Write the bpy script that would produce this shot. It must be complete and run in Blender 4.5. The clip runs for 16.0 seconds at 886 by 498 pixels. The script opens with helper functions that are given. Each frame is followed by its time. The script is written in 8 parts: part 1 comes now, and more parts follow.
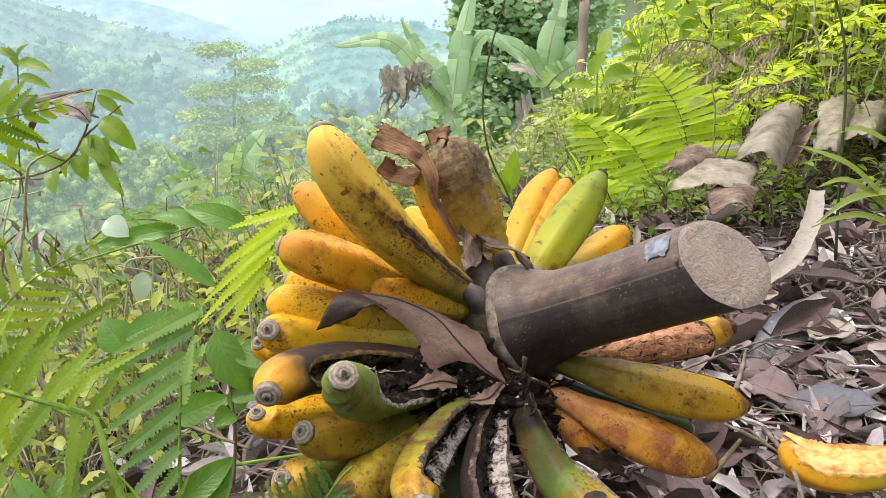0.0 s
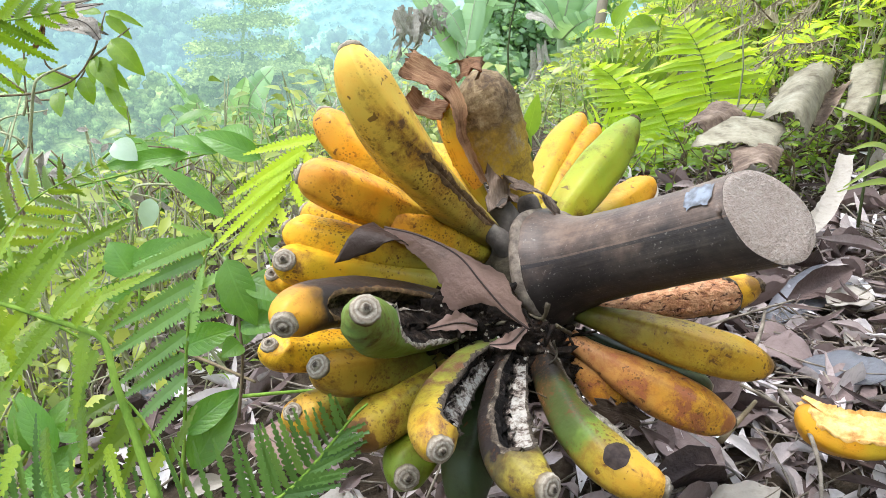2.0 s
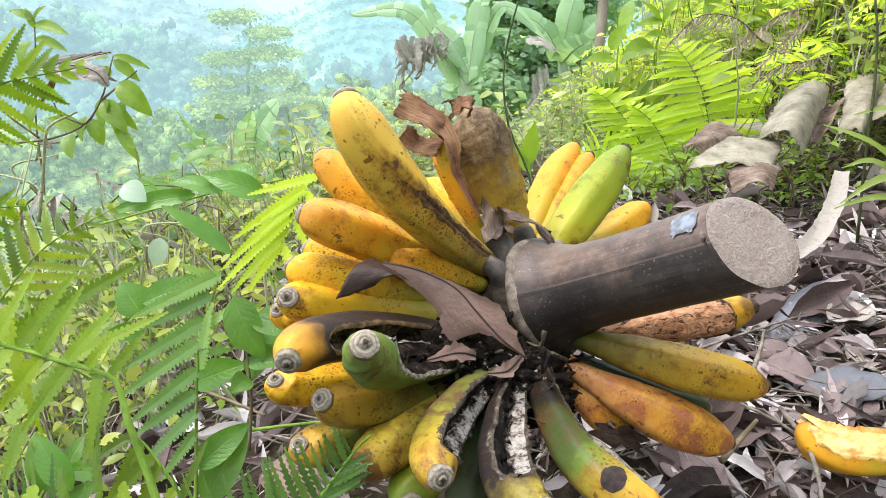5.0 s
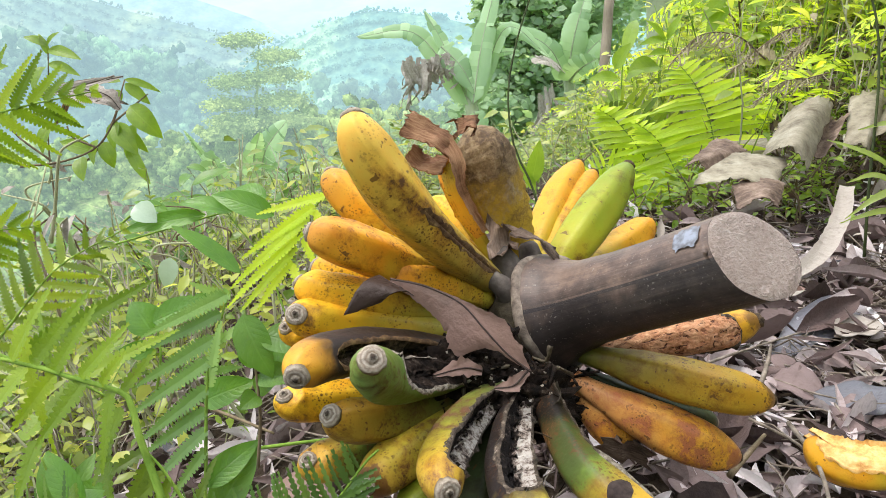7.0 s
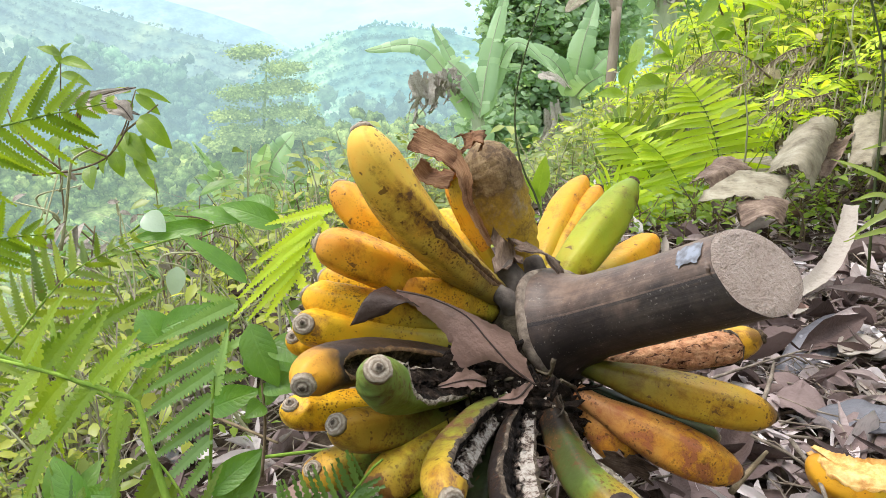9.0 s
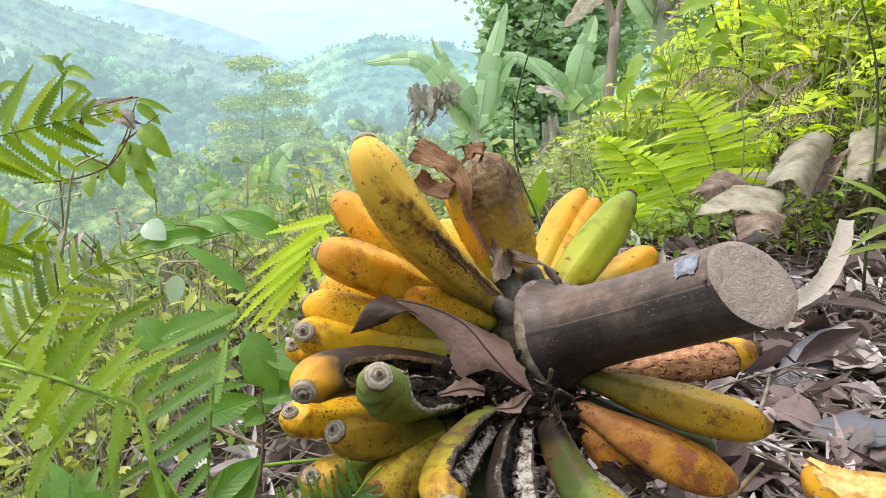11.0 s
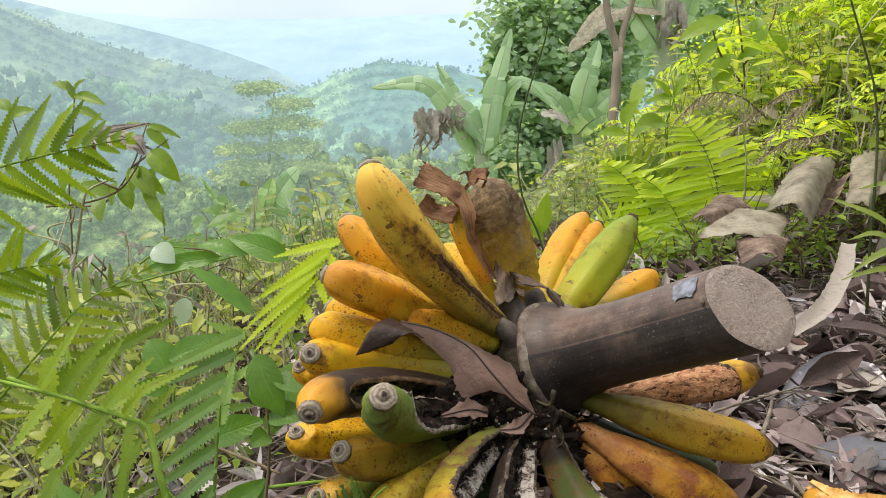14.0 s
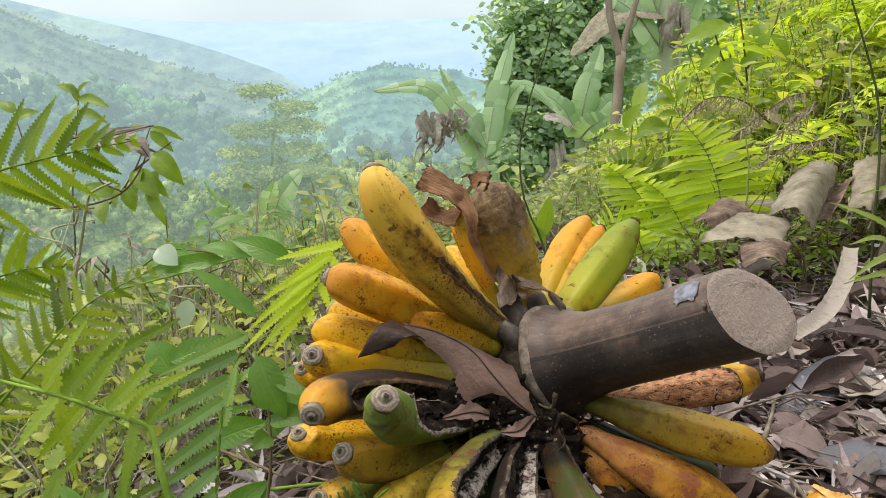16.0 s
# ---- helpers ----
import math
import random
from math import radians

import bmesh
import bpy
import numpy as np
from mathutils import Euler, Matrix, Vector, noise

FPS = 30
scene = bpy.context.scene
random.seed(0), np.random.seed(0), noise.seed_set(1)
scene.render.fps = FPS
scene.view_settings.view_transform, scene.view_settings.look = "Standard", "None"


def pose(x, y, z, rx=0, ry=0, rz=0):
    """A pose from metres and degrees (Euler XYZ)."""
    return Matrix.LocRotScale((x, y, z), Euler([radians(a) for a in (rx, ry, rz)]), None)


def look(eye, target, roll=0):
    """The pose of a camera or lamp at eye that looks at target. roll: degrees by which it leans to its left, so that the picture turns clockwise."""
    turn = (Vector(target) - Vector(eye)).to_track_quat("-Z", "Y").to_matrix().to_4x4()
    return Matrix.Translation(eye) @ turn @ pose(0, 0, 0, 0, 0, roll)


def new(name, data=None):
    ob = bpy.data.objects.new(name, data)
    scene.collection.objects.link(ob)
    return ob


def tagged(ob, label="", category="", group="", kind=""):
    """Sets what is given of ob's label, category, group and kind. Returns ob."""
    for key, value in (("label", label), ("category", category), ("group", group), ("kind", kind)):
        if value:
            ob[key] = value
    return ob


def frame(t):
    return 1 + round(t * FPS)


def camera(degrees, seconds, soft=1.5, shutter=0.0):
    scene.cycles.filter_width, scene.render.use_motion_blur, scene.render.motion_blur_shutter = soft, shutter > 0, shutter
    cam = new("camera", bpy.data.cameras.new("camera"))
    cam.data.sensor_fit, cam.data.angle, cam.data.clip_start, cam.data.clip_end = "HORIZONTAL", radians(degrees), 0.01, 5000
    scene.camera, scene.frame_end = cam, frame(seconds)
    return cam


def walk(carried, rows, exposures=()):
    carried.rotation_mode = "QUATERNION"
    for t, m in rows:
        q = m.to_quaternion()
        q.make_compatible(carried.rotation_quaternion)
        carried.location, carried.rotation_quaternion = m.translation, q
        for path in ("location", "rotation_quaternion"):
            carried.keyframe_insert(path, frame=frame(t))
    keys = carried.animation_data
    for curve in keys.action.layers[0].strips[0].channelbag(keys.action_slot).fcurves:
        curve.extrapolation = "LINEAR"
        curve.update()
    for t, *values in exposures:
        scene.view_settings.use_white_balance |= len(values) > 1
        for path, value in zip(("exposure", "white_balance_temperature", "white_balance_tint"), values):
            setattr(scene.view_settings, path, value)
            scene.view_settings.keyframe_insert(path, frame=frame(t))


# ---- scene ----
# ---- camera and its path ----
cam = camera(66.0, 16.0, soft=0.7)
walk(cam, [
    (0.0, pose(0.0068, 0.0094, 0.4501, 67.824, 1.363, -2.682)),
    (0.5, pose(0.008, 0.0265, 0.4423, 65.042, 0.503, -4.557)),
    (1.0, pose(0.0037, 0.027, 0.439, 64.793, -0.811, -4.604)),
    (1.5, pose(-0.0029, 0.0316, 0.4335, 63.04, -1.272, -2.8)),
    (2.0, pose(-0.0076, 0.0255, 0.4346, 63.589, -1.545, -1.165)),
    (2.5, pose(-0.0052, 0.0227, 0.4375, 64.317, -0.92, -1.331)),
    (3.0, pose(-0.007, 0.0212, 0.4376, 64.153, -0.868, -0.704)),
    (3.5, pose(-0.0057, 0.0199, 0.4398, 64.37, -0.065, -0.427)),
    (6.0, pose(0.0017, 0.0091, 0.4481, 66.896, 0.616, -1.565)),
    (6.5, pose(0.0008, 0.0078, 0.4474, 67.397, 0.198, -1.82)),
    (7.0, pose(0.0013, 0.0065, 0.4478, 67.258, 1.15, -0.858)),
    (7.5, pose(0.0011, 0.0043, 0.4485, 67.759, 0.518, -1.318)),
    (8.0, pose(0.0008, 0.0031, 0.4491, 68.047, 0.699, -0.958)),
    (8.5, pose(-0.0028, 0.0025, 0.4473, 67.649, -0.072, -0.026)),
    (9.0, pose(0, -0, 0.45, 68.387, 0.536, -0.212)),
    (9.5, pose(-0.001, -0.0017, 0.4492, 68.808, 0.147, -0.403)),
    (10.0, pose(-0.0011, -0.0036, 0.4504, 69.159, 0.189, -0.354)),
    (12.5, pose(-0.0029, -0.0073, 0.45, 69.739, -0.371, -0.068)),
    (13.0, pose(-0.0009, -0.0089, 0.4517, 70.165, -0.028, -0.224)),
    (13.5, pose(0.0004, -0.0117, 0.4537, 70.461, 0.371, 0.282)),
    (14.0, pose(-0.0008, -0.0155, 0.4543, 71.334, 0.119, 0.193)),
    (14.5, pose(-0.0007, -0.0166, 0.4546, 71.497, 0.088, 0.276)),
    (15.0, pose(-0.0013, -0.0153, 0.4537, 71.242, -0.082, 0.382)),
    (15.5, pose(-0.001, -0.0172, 0.4545, 71.703, 0.017, 0.335)),
    (16.0, pose(-0.0009, -0.0171, 0.4546, 71.6, -0, 0.417)),
], exposures=[(0, 0.82, 6700, 17), (0.6, 1.17, 6450, 15), (1.5, 1.16, 6050, 10), (3.5, 1.22, 6100, 10), (6, 1.05, 6350, 13), (7, 0.95, 6450, 13), (9, 0.91, 6550, 13), (10.2, 0.84, 6550, 13), (12.5, 0.75, 6650, 13), (13.4, 0.58, 6850, 14), (16, 0.43, 6950, 14)])

# ---- world and sun: bright overcast day ----
world = bpy.data.worlds.new("sky")
scene.world = world
world.use_nodes = True
wn, wlk = world.node_tree.nodes, world.node_tree.links
wn.clear()
w_out = wn.new("ShaderNodeOutputWorld")
w_bg = wn.new("ShaderNodeBackground")
w_sky = wn.new("ShaderNodeTexSky")
w_sky.sky_type = "NISHITA"
w_sky.sun_disc = False
w_sky.sun_elevation = radians(65)
w_sky.sun_rotation = radians(289)
w_sky.air_density, w_sky.dust_density, w_sky.ozone_density = 1.0, 3.0, 1.0
w_tc = wn.new("ShaderNodeTexCoord")
w_noise = wn.new("ShaderNodeTexNoise")
w_noise.inputs["Scale"].default_value = 2.2
w_noise.inputs["Detail"].default_value = 6.0
w_ramp = wn.new("ShaderNodeValToRGB")
w_ramp.color_ramp.elements[0].position, w_ramp.color_ramp.elements[0].color = 0.3, (0.80, 0.85, 0.90, 1)
w_ramp.color_ramp.elements[1].position, w_ramp.color_ramp.elements[1].color = 0.7, (1.1, 1.1, 1.1, 1)
# an overcast dome is about three times as bright overhead as at the horizon
w_sep = wn.new("ShaderNodeSeparateXYZ")
w_dome = wn.new("ShaderNodeValToRGB")
w_dome.color_ramp.elements[0].position, w_dome.color_ramp.elements[0].color = 0.0, (6.4, 7.8, 8.3, 1)
w_dome.color_ramp.elements[1].position, w_dome.color_ramp.elements[1].color = 0.9, (13.2, 13.8, 14.2, 1)
w_mul = wn.new("ShaderNodeMixRGB")
w_mul.blend_type = "MULTIPLY"
w_mul.inputs[0].default_value = 1.0
wlk.new(w_tc.outputs["Generated"], w_sep.inputs[0])
wlk.new(w_sep.outputs[2], w_dome.inputs["Fac"])
wlk.new(w_ramp.outputs["Color"], w_mul.inputs[1])
wlk.new(w_dome.outputs["Color"], w_mul.inputs[2])
w_mix = wn.new("ShaderNodeMixRGB")
w_mix.inputs[0].default_value = 0.82
wlk.new(w_tc.outputs["Generated"], w_noise.inputs["Vector"])
wlk.new(w_noise.outputs["Fac"], w_ramp.inputs["Fac"])
wlk.new(w_sky.outputs["Color"], w_mix.inputs[1])
wlk.new(w_mul.outputs["Color"], w_mix.inputs[2])
wlk.new(w_mix.outputs["Color"], w_bg.inputs["Color"])
w_bg.inputs["Strength"].default_value = 0.11
wlk.new(w_bg.outputs["Background"], w_out.inputs["Surface"])

sun_data = bpy.data.lights.new("sun", "SUN")
sun_data.energy, sun_data.angle, sun_data.color = 1.5, radians(20), (1.0, 0.96, 0.88)
sun = new("sun", sun_data)
sun.matrix_world = look((-3.4, 1.2, 7.6), (0, 0, 0))

# ---- material helpers ----
class Nodes:
    """A short hand for building one node material."""

    def __init__(self, name):
        self.mat = bpy.data.materials.new(name)
        self.mat.use_nodes = True
        self.t = self.mat.node_tree
        self.t.nodes.clear()
        self.out = self.t.nodes.new("ShaderNodeOutputMaterial")

    def n(self, kind, **values):
        node = self.t.nodes.new("ShaderNode" + kind)
        for key, value in values.items():
            node.inputs[key.replace("_", " ")].default_value = value
        return node

    def link(self, a, b):
        self.t.links.new(a, b)

    def coord(self, which="Object"):
        return self.n("TexCoord").outputs[which]

    def noise(self, scale, detail=4.0, rough=0.55, vector=None, distortion=0.0):
        node = self.n("TexNoise", Scale=scale, Detail=detail, Roughness=rough, Distortion=distortion)
        self.link(vector if vector is not None else self.coord(), node.inputs["Vector"])
        return node.outputs["Fac"]

    def ramp(self, fac, stops, mode="LINEAR"):
        node = self.n("ValToRGB")
        ramp = node.color_ramp
        ramp.interpolation = mode
        while len(ramp.elements) < len(stops):
            ramp.elements.new(0.5)
        for e, (p, c) in zip(ramp.elements, stops):
            e.position = p
            e.color = (*c, 1) if len(c) == 3 else c
        self.link(fac, node.inputs["Fac"])
        return node.outputs["Color"]

    def mask(self, fac, lo, hi):
        return self.ramp(fac, [(lo, (0, 0, 0)), (hi, (1, 1, 1))])

    def mix(self, fac, a, b, kind="MIX"):
        node = self.n("MixRGB")
        node.blend_type = kind
        for sock, v in zip(node.inputs, (fac, a, b)):
            if isinstance(v, (int, float)):
                sock.default_value = v
            elif isinstance(v, tuple):
                sock.default_value = (*v, 1)
            else:
                self.link(v, sock)
        return node.outputs["Color"]

    def math(self, op, a, b=0.0):
        node = self.n("Math")
        node.operation = op
        for sock, v in zip(node.inputs, (a, b)):
            if isinstance(v, (int, float)):
                sock.default_value = v
            else:
                self.link(v, sock)
        return node.outputs[0]

    def bump(self, height, strength, distance):
        node = self.n("Bump", Strength=strength, Distance=distance)
        self.link(height, node.inputs["Height"])
        return node.outputs["Normal"]

    def surface(self, color, rough=0.6, normal=None, spec=0.4, trans=0.0, trans_color=None, glow=None):
        p = self.n("BsdfPrincipled")
        p.inputs["Specular IOR Level"].default_value = spec
        for sock, v in (("Base Color", color), ("Roughness", rough)):
            if isinstance(v, (int, float)):
                p.inputs[sock].default_value = v
            elif isinstance(v, tuple):
                p.inputs[sock].default_value = (*v, 1)
            else:
                self.link(v, p.inputs[sock])
        if normal is not None:
            self.link(normal, p.inputs["Normal"])
        shader = p.outputs[0]
        if trans:
            tl = self.n("BsdfTranslucent")
            v = trans_color if trans_color is not None else color
            if isinstance(v, tuple):
                tl.inputs["Color"].default_value = (*v, 1)
            else:
                self.link(v, tl.inputs["Color"])
            if normal is not None:
                self.link(normal, tl.inputs["Normal"])
            ms = self.n("MixShader", Fac=trans)
            self.link(shader, ms.inputs[1])
            self.link(tl.outputs[0], ms.inputs[2])
            shader = ms.outputs[0]
        self.link(shader, self.out.inputs["Surface"])
        return self.mat


def island_random(m):
    return m.n("NewGeometry").outputs["Random Per Island"]


def leaf_material(name, dark, light, pale=None, rough=0.34, trans=0.4, scale=40.0, blemish=0.0, spec=0.5, veins=0.0):
    """A living leaf: its tone varies leaf by leaf and within the blade, and light passes through. veins: midrib and side veins on broad blades."""
    m = Nodes(name)
    tone = m.math("ADD", m.math("MULTIPLY", island_random(m), 0.75), m.math("MULTIPLY", m.noise(scale, 3), 0.35))
    stops = [(0.1, dark), (0.8, light)] if pale is None else [(0.08, dark), (0.62, light), (1.0, pale)]
    color = m.ramp(tone, stops)
    height = m.noise(scale * 6, 2)
    if veins:
        sep = m.n("SeparateXYZ")
        m.link(m.coord("UV"), sep.inputs[0])
        off = m.math("ABSOLUTE", m.math("SUBTRACT", sep.outputs[0], 0.5))
        mid = m.ramp(off, [(0.012, (1, 1, 1)), (0.04, (0, 0, 0))])
        wave = m.math("ABSOLUTE", m.math("SUBTRACT", m.math("FRACT", m.math("SUBTRACT", m.math("MULTIPLY", sep.outputs[1], 9.0), m.math("MULTIPLY", off, 5.0))), 0.5))
        side = m.ramp(wave, [(0.0, (1, 1, 1)), (0.09, (0, 0, 0))])
        line = m.math("MAXIMUM", mid, m.math("MULTIPLY", side, 0.55))
        color = m.mix(m.math("MULTIPLY", line, veins), color, tuple(min(1.0, 1.5 * c + 0.08) for c in light))
        color = m.mix(m.math("MULTIPLY", m.mask(m.noise(scale * 0.9, 4, 0.65), 0.4, 0.7), 0.35), color, dark)
        height = m.math("ADD", height, m.math("ADD", m.math("MULTIPLY", wave, 0.35), m.math("MULTIPLY", line, -0.6)))
    if blemish:
        spots = m.mask(m.noise(scale * 4, 3), 0.66, 0.72)
        color = m.mix(m.math("MULTIPLY", spots, blemish), color, (0.16, 0.10, 0.03))
    normal = m.bump(height, 0.3, 0.002)
    warm = m.mix(1.0, color, (1.45, 1.4, 0.8), "MULTIPLY")
    return m.surface(color, rough, normal, spec, trans, warm)


def dead_leaf_material(name, stops, scale=60.0, trans=0.12, rough=0.7):
    """A dry leaf: browns and greys, blotched, with fine veins in relief."""
    m = Nodes(name)
    tone = m.math("ADD", m.math("MULTIPLY", island_random(m), 0.8), m.math("MULTIPLY", m.noise(scale, 5, 0.65), 0.28))
    color = m.ramp(tone, stops)
    blot = m.mask(m.noise(scale * 2.3, 4), 0.55, 0.75)
    color = m.mix(m.math("MULTIPLY", blot, 0.35), color, (0.07, 0.045, 0.03))
    normal = m.bump(m.noise(scale * 4, 4), 0.5, 0.003)
    return m.surface(color, rough, normal, 0.3, trans)


def bark_material(name, dark, light, scale=30.0, stretch=6.0):
    m = Nodes(name)
    mp = m.n("Mapping")
    mp.inputs["Scale"].default_value = (1, 1, 1 / stretch)
    m.link(m.coord(), mp.inputs["Vector"])
    f = m.noise(scale, 6, 0.6, mp.outputs[0])
    color = m.ramp(f, [(0.3, dark), (0.7, light)])
    return m.surface(color, 0.85, m.bump(f, 0.6, 0.01), 0.2)


def banana_material(name, neck, body, tip, blotch=0.3, blotch_color=(0.09, 0.04, 0.012), specks=0.5, seed=0.0, tip_at=0.8, neck_at=0.3, streak=0.35, tip_stain=0.0, cloud=None):
    """Banana skin: a run of colour from neck to tip, browned ridges, soft brown clouds, freckles and dark bruises.
    cloud = (around, along, half width, half length): one large browned patch."""
    m = Nodes(name)
    uv = m.coord("UV")
    sep = m.n("SeparateXYZ")
    m.link(uv, sep.inputs[0])
    around, along = sep.outputs[0], sep.outputs[1]
    mp = m.n("Mapping")
    mp.inputs["Location"].default_value = (seed, seed * 0.7, seed * 1.3)
    m.link(m.coord(), mp.inputs["Vector"])
    v = mp.outputs[0]
    low = m.noise(28.0, 4, 0.6, v)
    run = m.math("ADD", along, m.math("MULTIPLY", m.math("SUBTRACT", low, 0.5), 0.45))
    mid = (neck_at + tip_at) / 2
    color = m.ramp(run, [(max(neck_at - 0.22, 0.0), neck), (neck_at + 0.1, tuple(0.45 * a + 0.55 * b for a, b in zip(neck, body))),
                         (mid, body), (tip_at, tuple(0.5 * a + 0.5 * b for a, b in zip(body, tip))), (1.0, tip)])
    # warmer and paler patches, lengthwise
    mp2 = m.n("Mapping")
    mp2.inputs["Scale"].default_value = (7.0, 1.8, 1.0)
    mp2.inputs["Location"].default_value = (seed * 3.1, seed * 1.7, 0)
    m.link(uv, mp2.inputs["Vector"])
    long_ = m.noise(1.0, 5, 0.62, mp2.outputs[0])
    color = m.mix(m.math("MULTIPLY", m.mask(m.noise(55.0, 4, 0.6, v), 0.42, 0.72), 0.6), color, (1.06, 0.74, 0.55), "MULTIPLY")
    color = m.mix(m.math("MULTIPLY", m.mask(m.noise(40.0, 3, 0.5, v), 0.5, 0.8), 0.5), color, (1.16, 1.16, 1.1), "MULTIPLY")
    # browning along the ridges
    ridge = m.math("ABSOLUTE", m.math("SUBTRACT", m.math("FRACT", m.math("MULTIPLY", around, 5.0)), 0.5))
    grain = m.noise(110.0, 6, 0.7, v)
    line = m.mask(m.math("ADD", ridge, m.math("MULTIPLY", m.math("SUBTRACT", m.math("ADD", m.math("MULTIPLY", grain, 0.5), m.math("MULTIPLY", long_, 0.5)), 0.5), 0.9)), 0.38, 0.62)
    color = m.mix(m.math("MULTIPLY", line, streak), color, (0.42, 0.36, 0.34), "MULTIPLY")
    # soft brown clouds with darker hearts
    field = m.math("ADD", m.math("MULTIPLY", m.noise(30.0, 6, 0.7, v, 0.5), 0.7), m.math("MULTIPLY", long_, 0.3))
    if cloud:
        cu, cv, hu, hv = cloud
        du = m.math("DIVIDE", m.math("SUBTRACT", m.math("FRACT", m.math("ADD", m.math("SUBTRACT", around, cu), 1.5)), 0.5), hu)
        dv = m.math("DIVIDE", m.math("SUBTRACT", along, cv), hv)
        near = m.math("MAXIMUM", m.math("SUBTRACT", 1.0, m.math("ADD", m.math("MULTIPLY", du, du), m.math("MULTIPLY", dv, dv))), 0.0)
        field = m.math("ADD", field, m.math("MULTIPLY", near, 0.13))
    crisp = m.noise(75.0, 9, 0.78, v, 0.4)
    ragged = m.math("ADD", field, m.math("MULTIPLY", m.math("SUBTRACT", crisp, 0.5), 0.7))
    soft = m.mask(ragged, 0.55 - 0.14 * blotch, 0.68 - 0.12 * blotch)
    color = m.mix(m.math("MULTIPLY", soft, 0.85), color, m.mix(0.35, m.mix(1.0, color, (0.66, 0.50, 0.42), "MULTIPLY"), blotch_color))
    bl = m.mask(ragged, 0.68 - 0.15 * blotch, 0.73 - 0.14 * blotch)
    color = m.mix(m.math("MULTIPLY", bl, 0.85), color, blotch_color)
    # freckles: small dark dots, thick in places, and fine specks
    gate = m.mask(m.noise(36.0, 3, 0.6, v), 0.60 - 0.15 * specks, 0.72 - 0.12 * specks)
    for scale, size, amount in ((230.0, 0.27, 0.8), (450.0, 0.33, 0.7)):
        vo = m.n("TexVoronoi", Scale=scale)
        m.link(v, vo.inputs["Vector"])
        dot = m.ramp(m.math("ADD", vo.outputs["Distance"], m.math("MULTIPLY", m.math("SUBTRACT", crisp, 0.5), 0.5)), [(size * 0.75, (1, 1, 1)), (size, (0, 0, 0))])
        color = m.mix(m.math("MULTIPLY", m.math("MULTIPLY", dot, gate), amount), color, (0.10, 0.042, 0.014))
    mark = m.mask(m.noise(150.0, 3, 0.5, v, 0.5), 0.70 - 0.04 * specks, 0.72 - 0.03 * specks)
    color = m.mix(m.math("MULTIPLY", mark, 0.8), color, (0.10, 0.04, 0.014))
    if tip_stain:
        st = m.mask(m.math("ADD", run, m.math("MULTIPLY", m.noise(90.0, 4, 0.6, v), 0.18)), 1.12 - tip_stain, 1.2 - tip_stain)
        color = m.mix(m.math("MULTIPLY", st, 0.8), color, blotch_color)
    rough = m.ramp(m.noise(70.0, 4, 0.6, v), [(0.3, (0.36,) * 3), (0.7, (0.58,) * 3)])
    h = m.math("ADD", m.math("MULTIPLY", m.noise(240.0, 4, 0.6, v), 0.5), m.math("MULTIPLY", bl, -0.35))
    return m.surface(color, rough, m.bump(h, 0.3, 0.002), 0.25)


YEL = (0.72, 0.42, 0.02)
ORA = (0.70, 0.35, 0.018)
GRN = (0.13, 0.19, 0.05)
YGR = (0.42, 0.36, 0.04)
M = {}
M["banana_ripe"] = banana_material("banana_ripe", GRN, YEL, YEL, 0.42, (0.17, 0.08, 0.018), seed=1.0, specks=0.75, neck_at=0.17, tip_stain=0.07, streak=0.45)
M["banana_orange"] = banana_material("banana_orange", YGR, ORA, (0.56, 0.24, 0.025), 0.48, (0.17, 0.07, 0.016), seed=2.0, specks=0.9, tip_stain=0.12, streak=0.45)
M["banana_dull"] = banana_material("banana_dull", (0.20, 0.19, 0.05), (0.64, 0.40, 0.05), (0.68, 0.44, 0.065), 0.30, (0.11, 0.055, 0.03), 1.0, seed=3.0, streak=0.45, neck_at=0.14, cloud=(-0.05, 0.44, 0.10, 0.38))
M["banana_olive"] = banana_material("banana_olive", (0.06, 0.085, 0.02), (0.27, 0.20, 0.026), (0.44, 0.26, 0.028), 0.35, seed=4.0, specks=1.2, tip_stain=0.12, streak=0.5, neck_at=0.4)
M["banana_green"] = banana_material("banana_green", (0.06, 0.11, 0.02), (0.115, 0.195, 0.035), (0.15, 0.22, 0.05), 0.15, seed=5.0, specks=0.2, streak=0.2)
M["banana_lime"] = banana_material("banana_lime", (0.40, 0.36, 0.02), (0.27, 0.31, 0.016), (0.16, 0.22, 0.022), 0.12, seed=6.0, specks=0.15, streak=0.15)
M["banana_bright"] = banana_material("banana_bright", (0.38, 0.33, 0.025), (0.58, 0.295, 0.014), (0.58, 0.27, 0.014), 0.1, seed=7.0, specks=0.2, streak=0.12, tip_stain=0.06)
M["banana_half"] = banana_material("banana_half", (0.016, 0.013, 0.010), (0.12, 0.18, 0.03), (0.60, 0.33, 0.03), 0.45, (0.22, 0.09, 0.03), seed=8.0, specks=1.2, tip_at=0.74, neck_at=0.45, streak=0.6)
M["banana_halfgreen"] = banana_material("banana_halfgreen", (0.06, 0.09, 0.025), (0.24, 0.25, 0.03), (0.50, 0.31, 0.03), 0.85, (0.13, 0.055, 0.035), 0.9, seed=9.0, tip_at=0.7)
M["banana_rot"] = banana_material("banana_rot", (0.03, 0.02, 0.015), (0.035, 0.025, 0.024), (0.66, 0.32, 0.025), 0.25, (0.03, 0.02, 0.018), 0.4, seed=10.0, tip_at=0.83, neck_at=0.62)
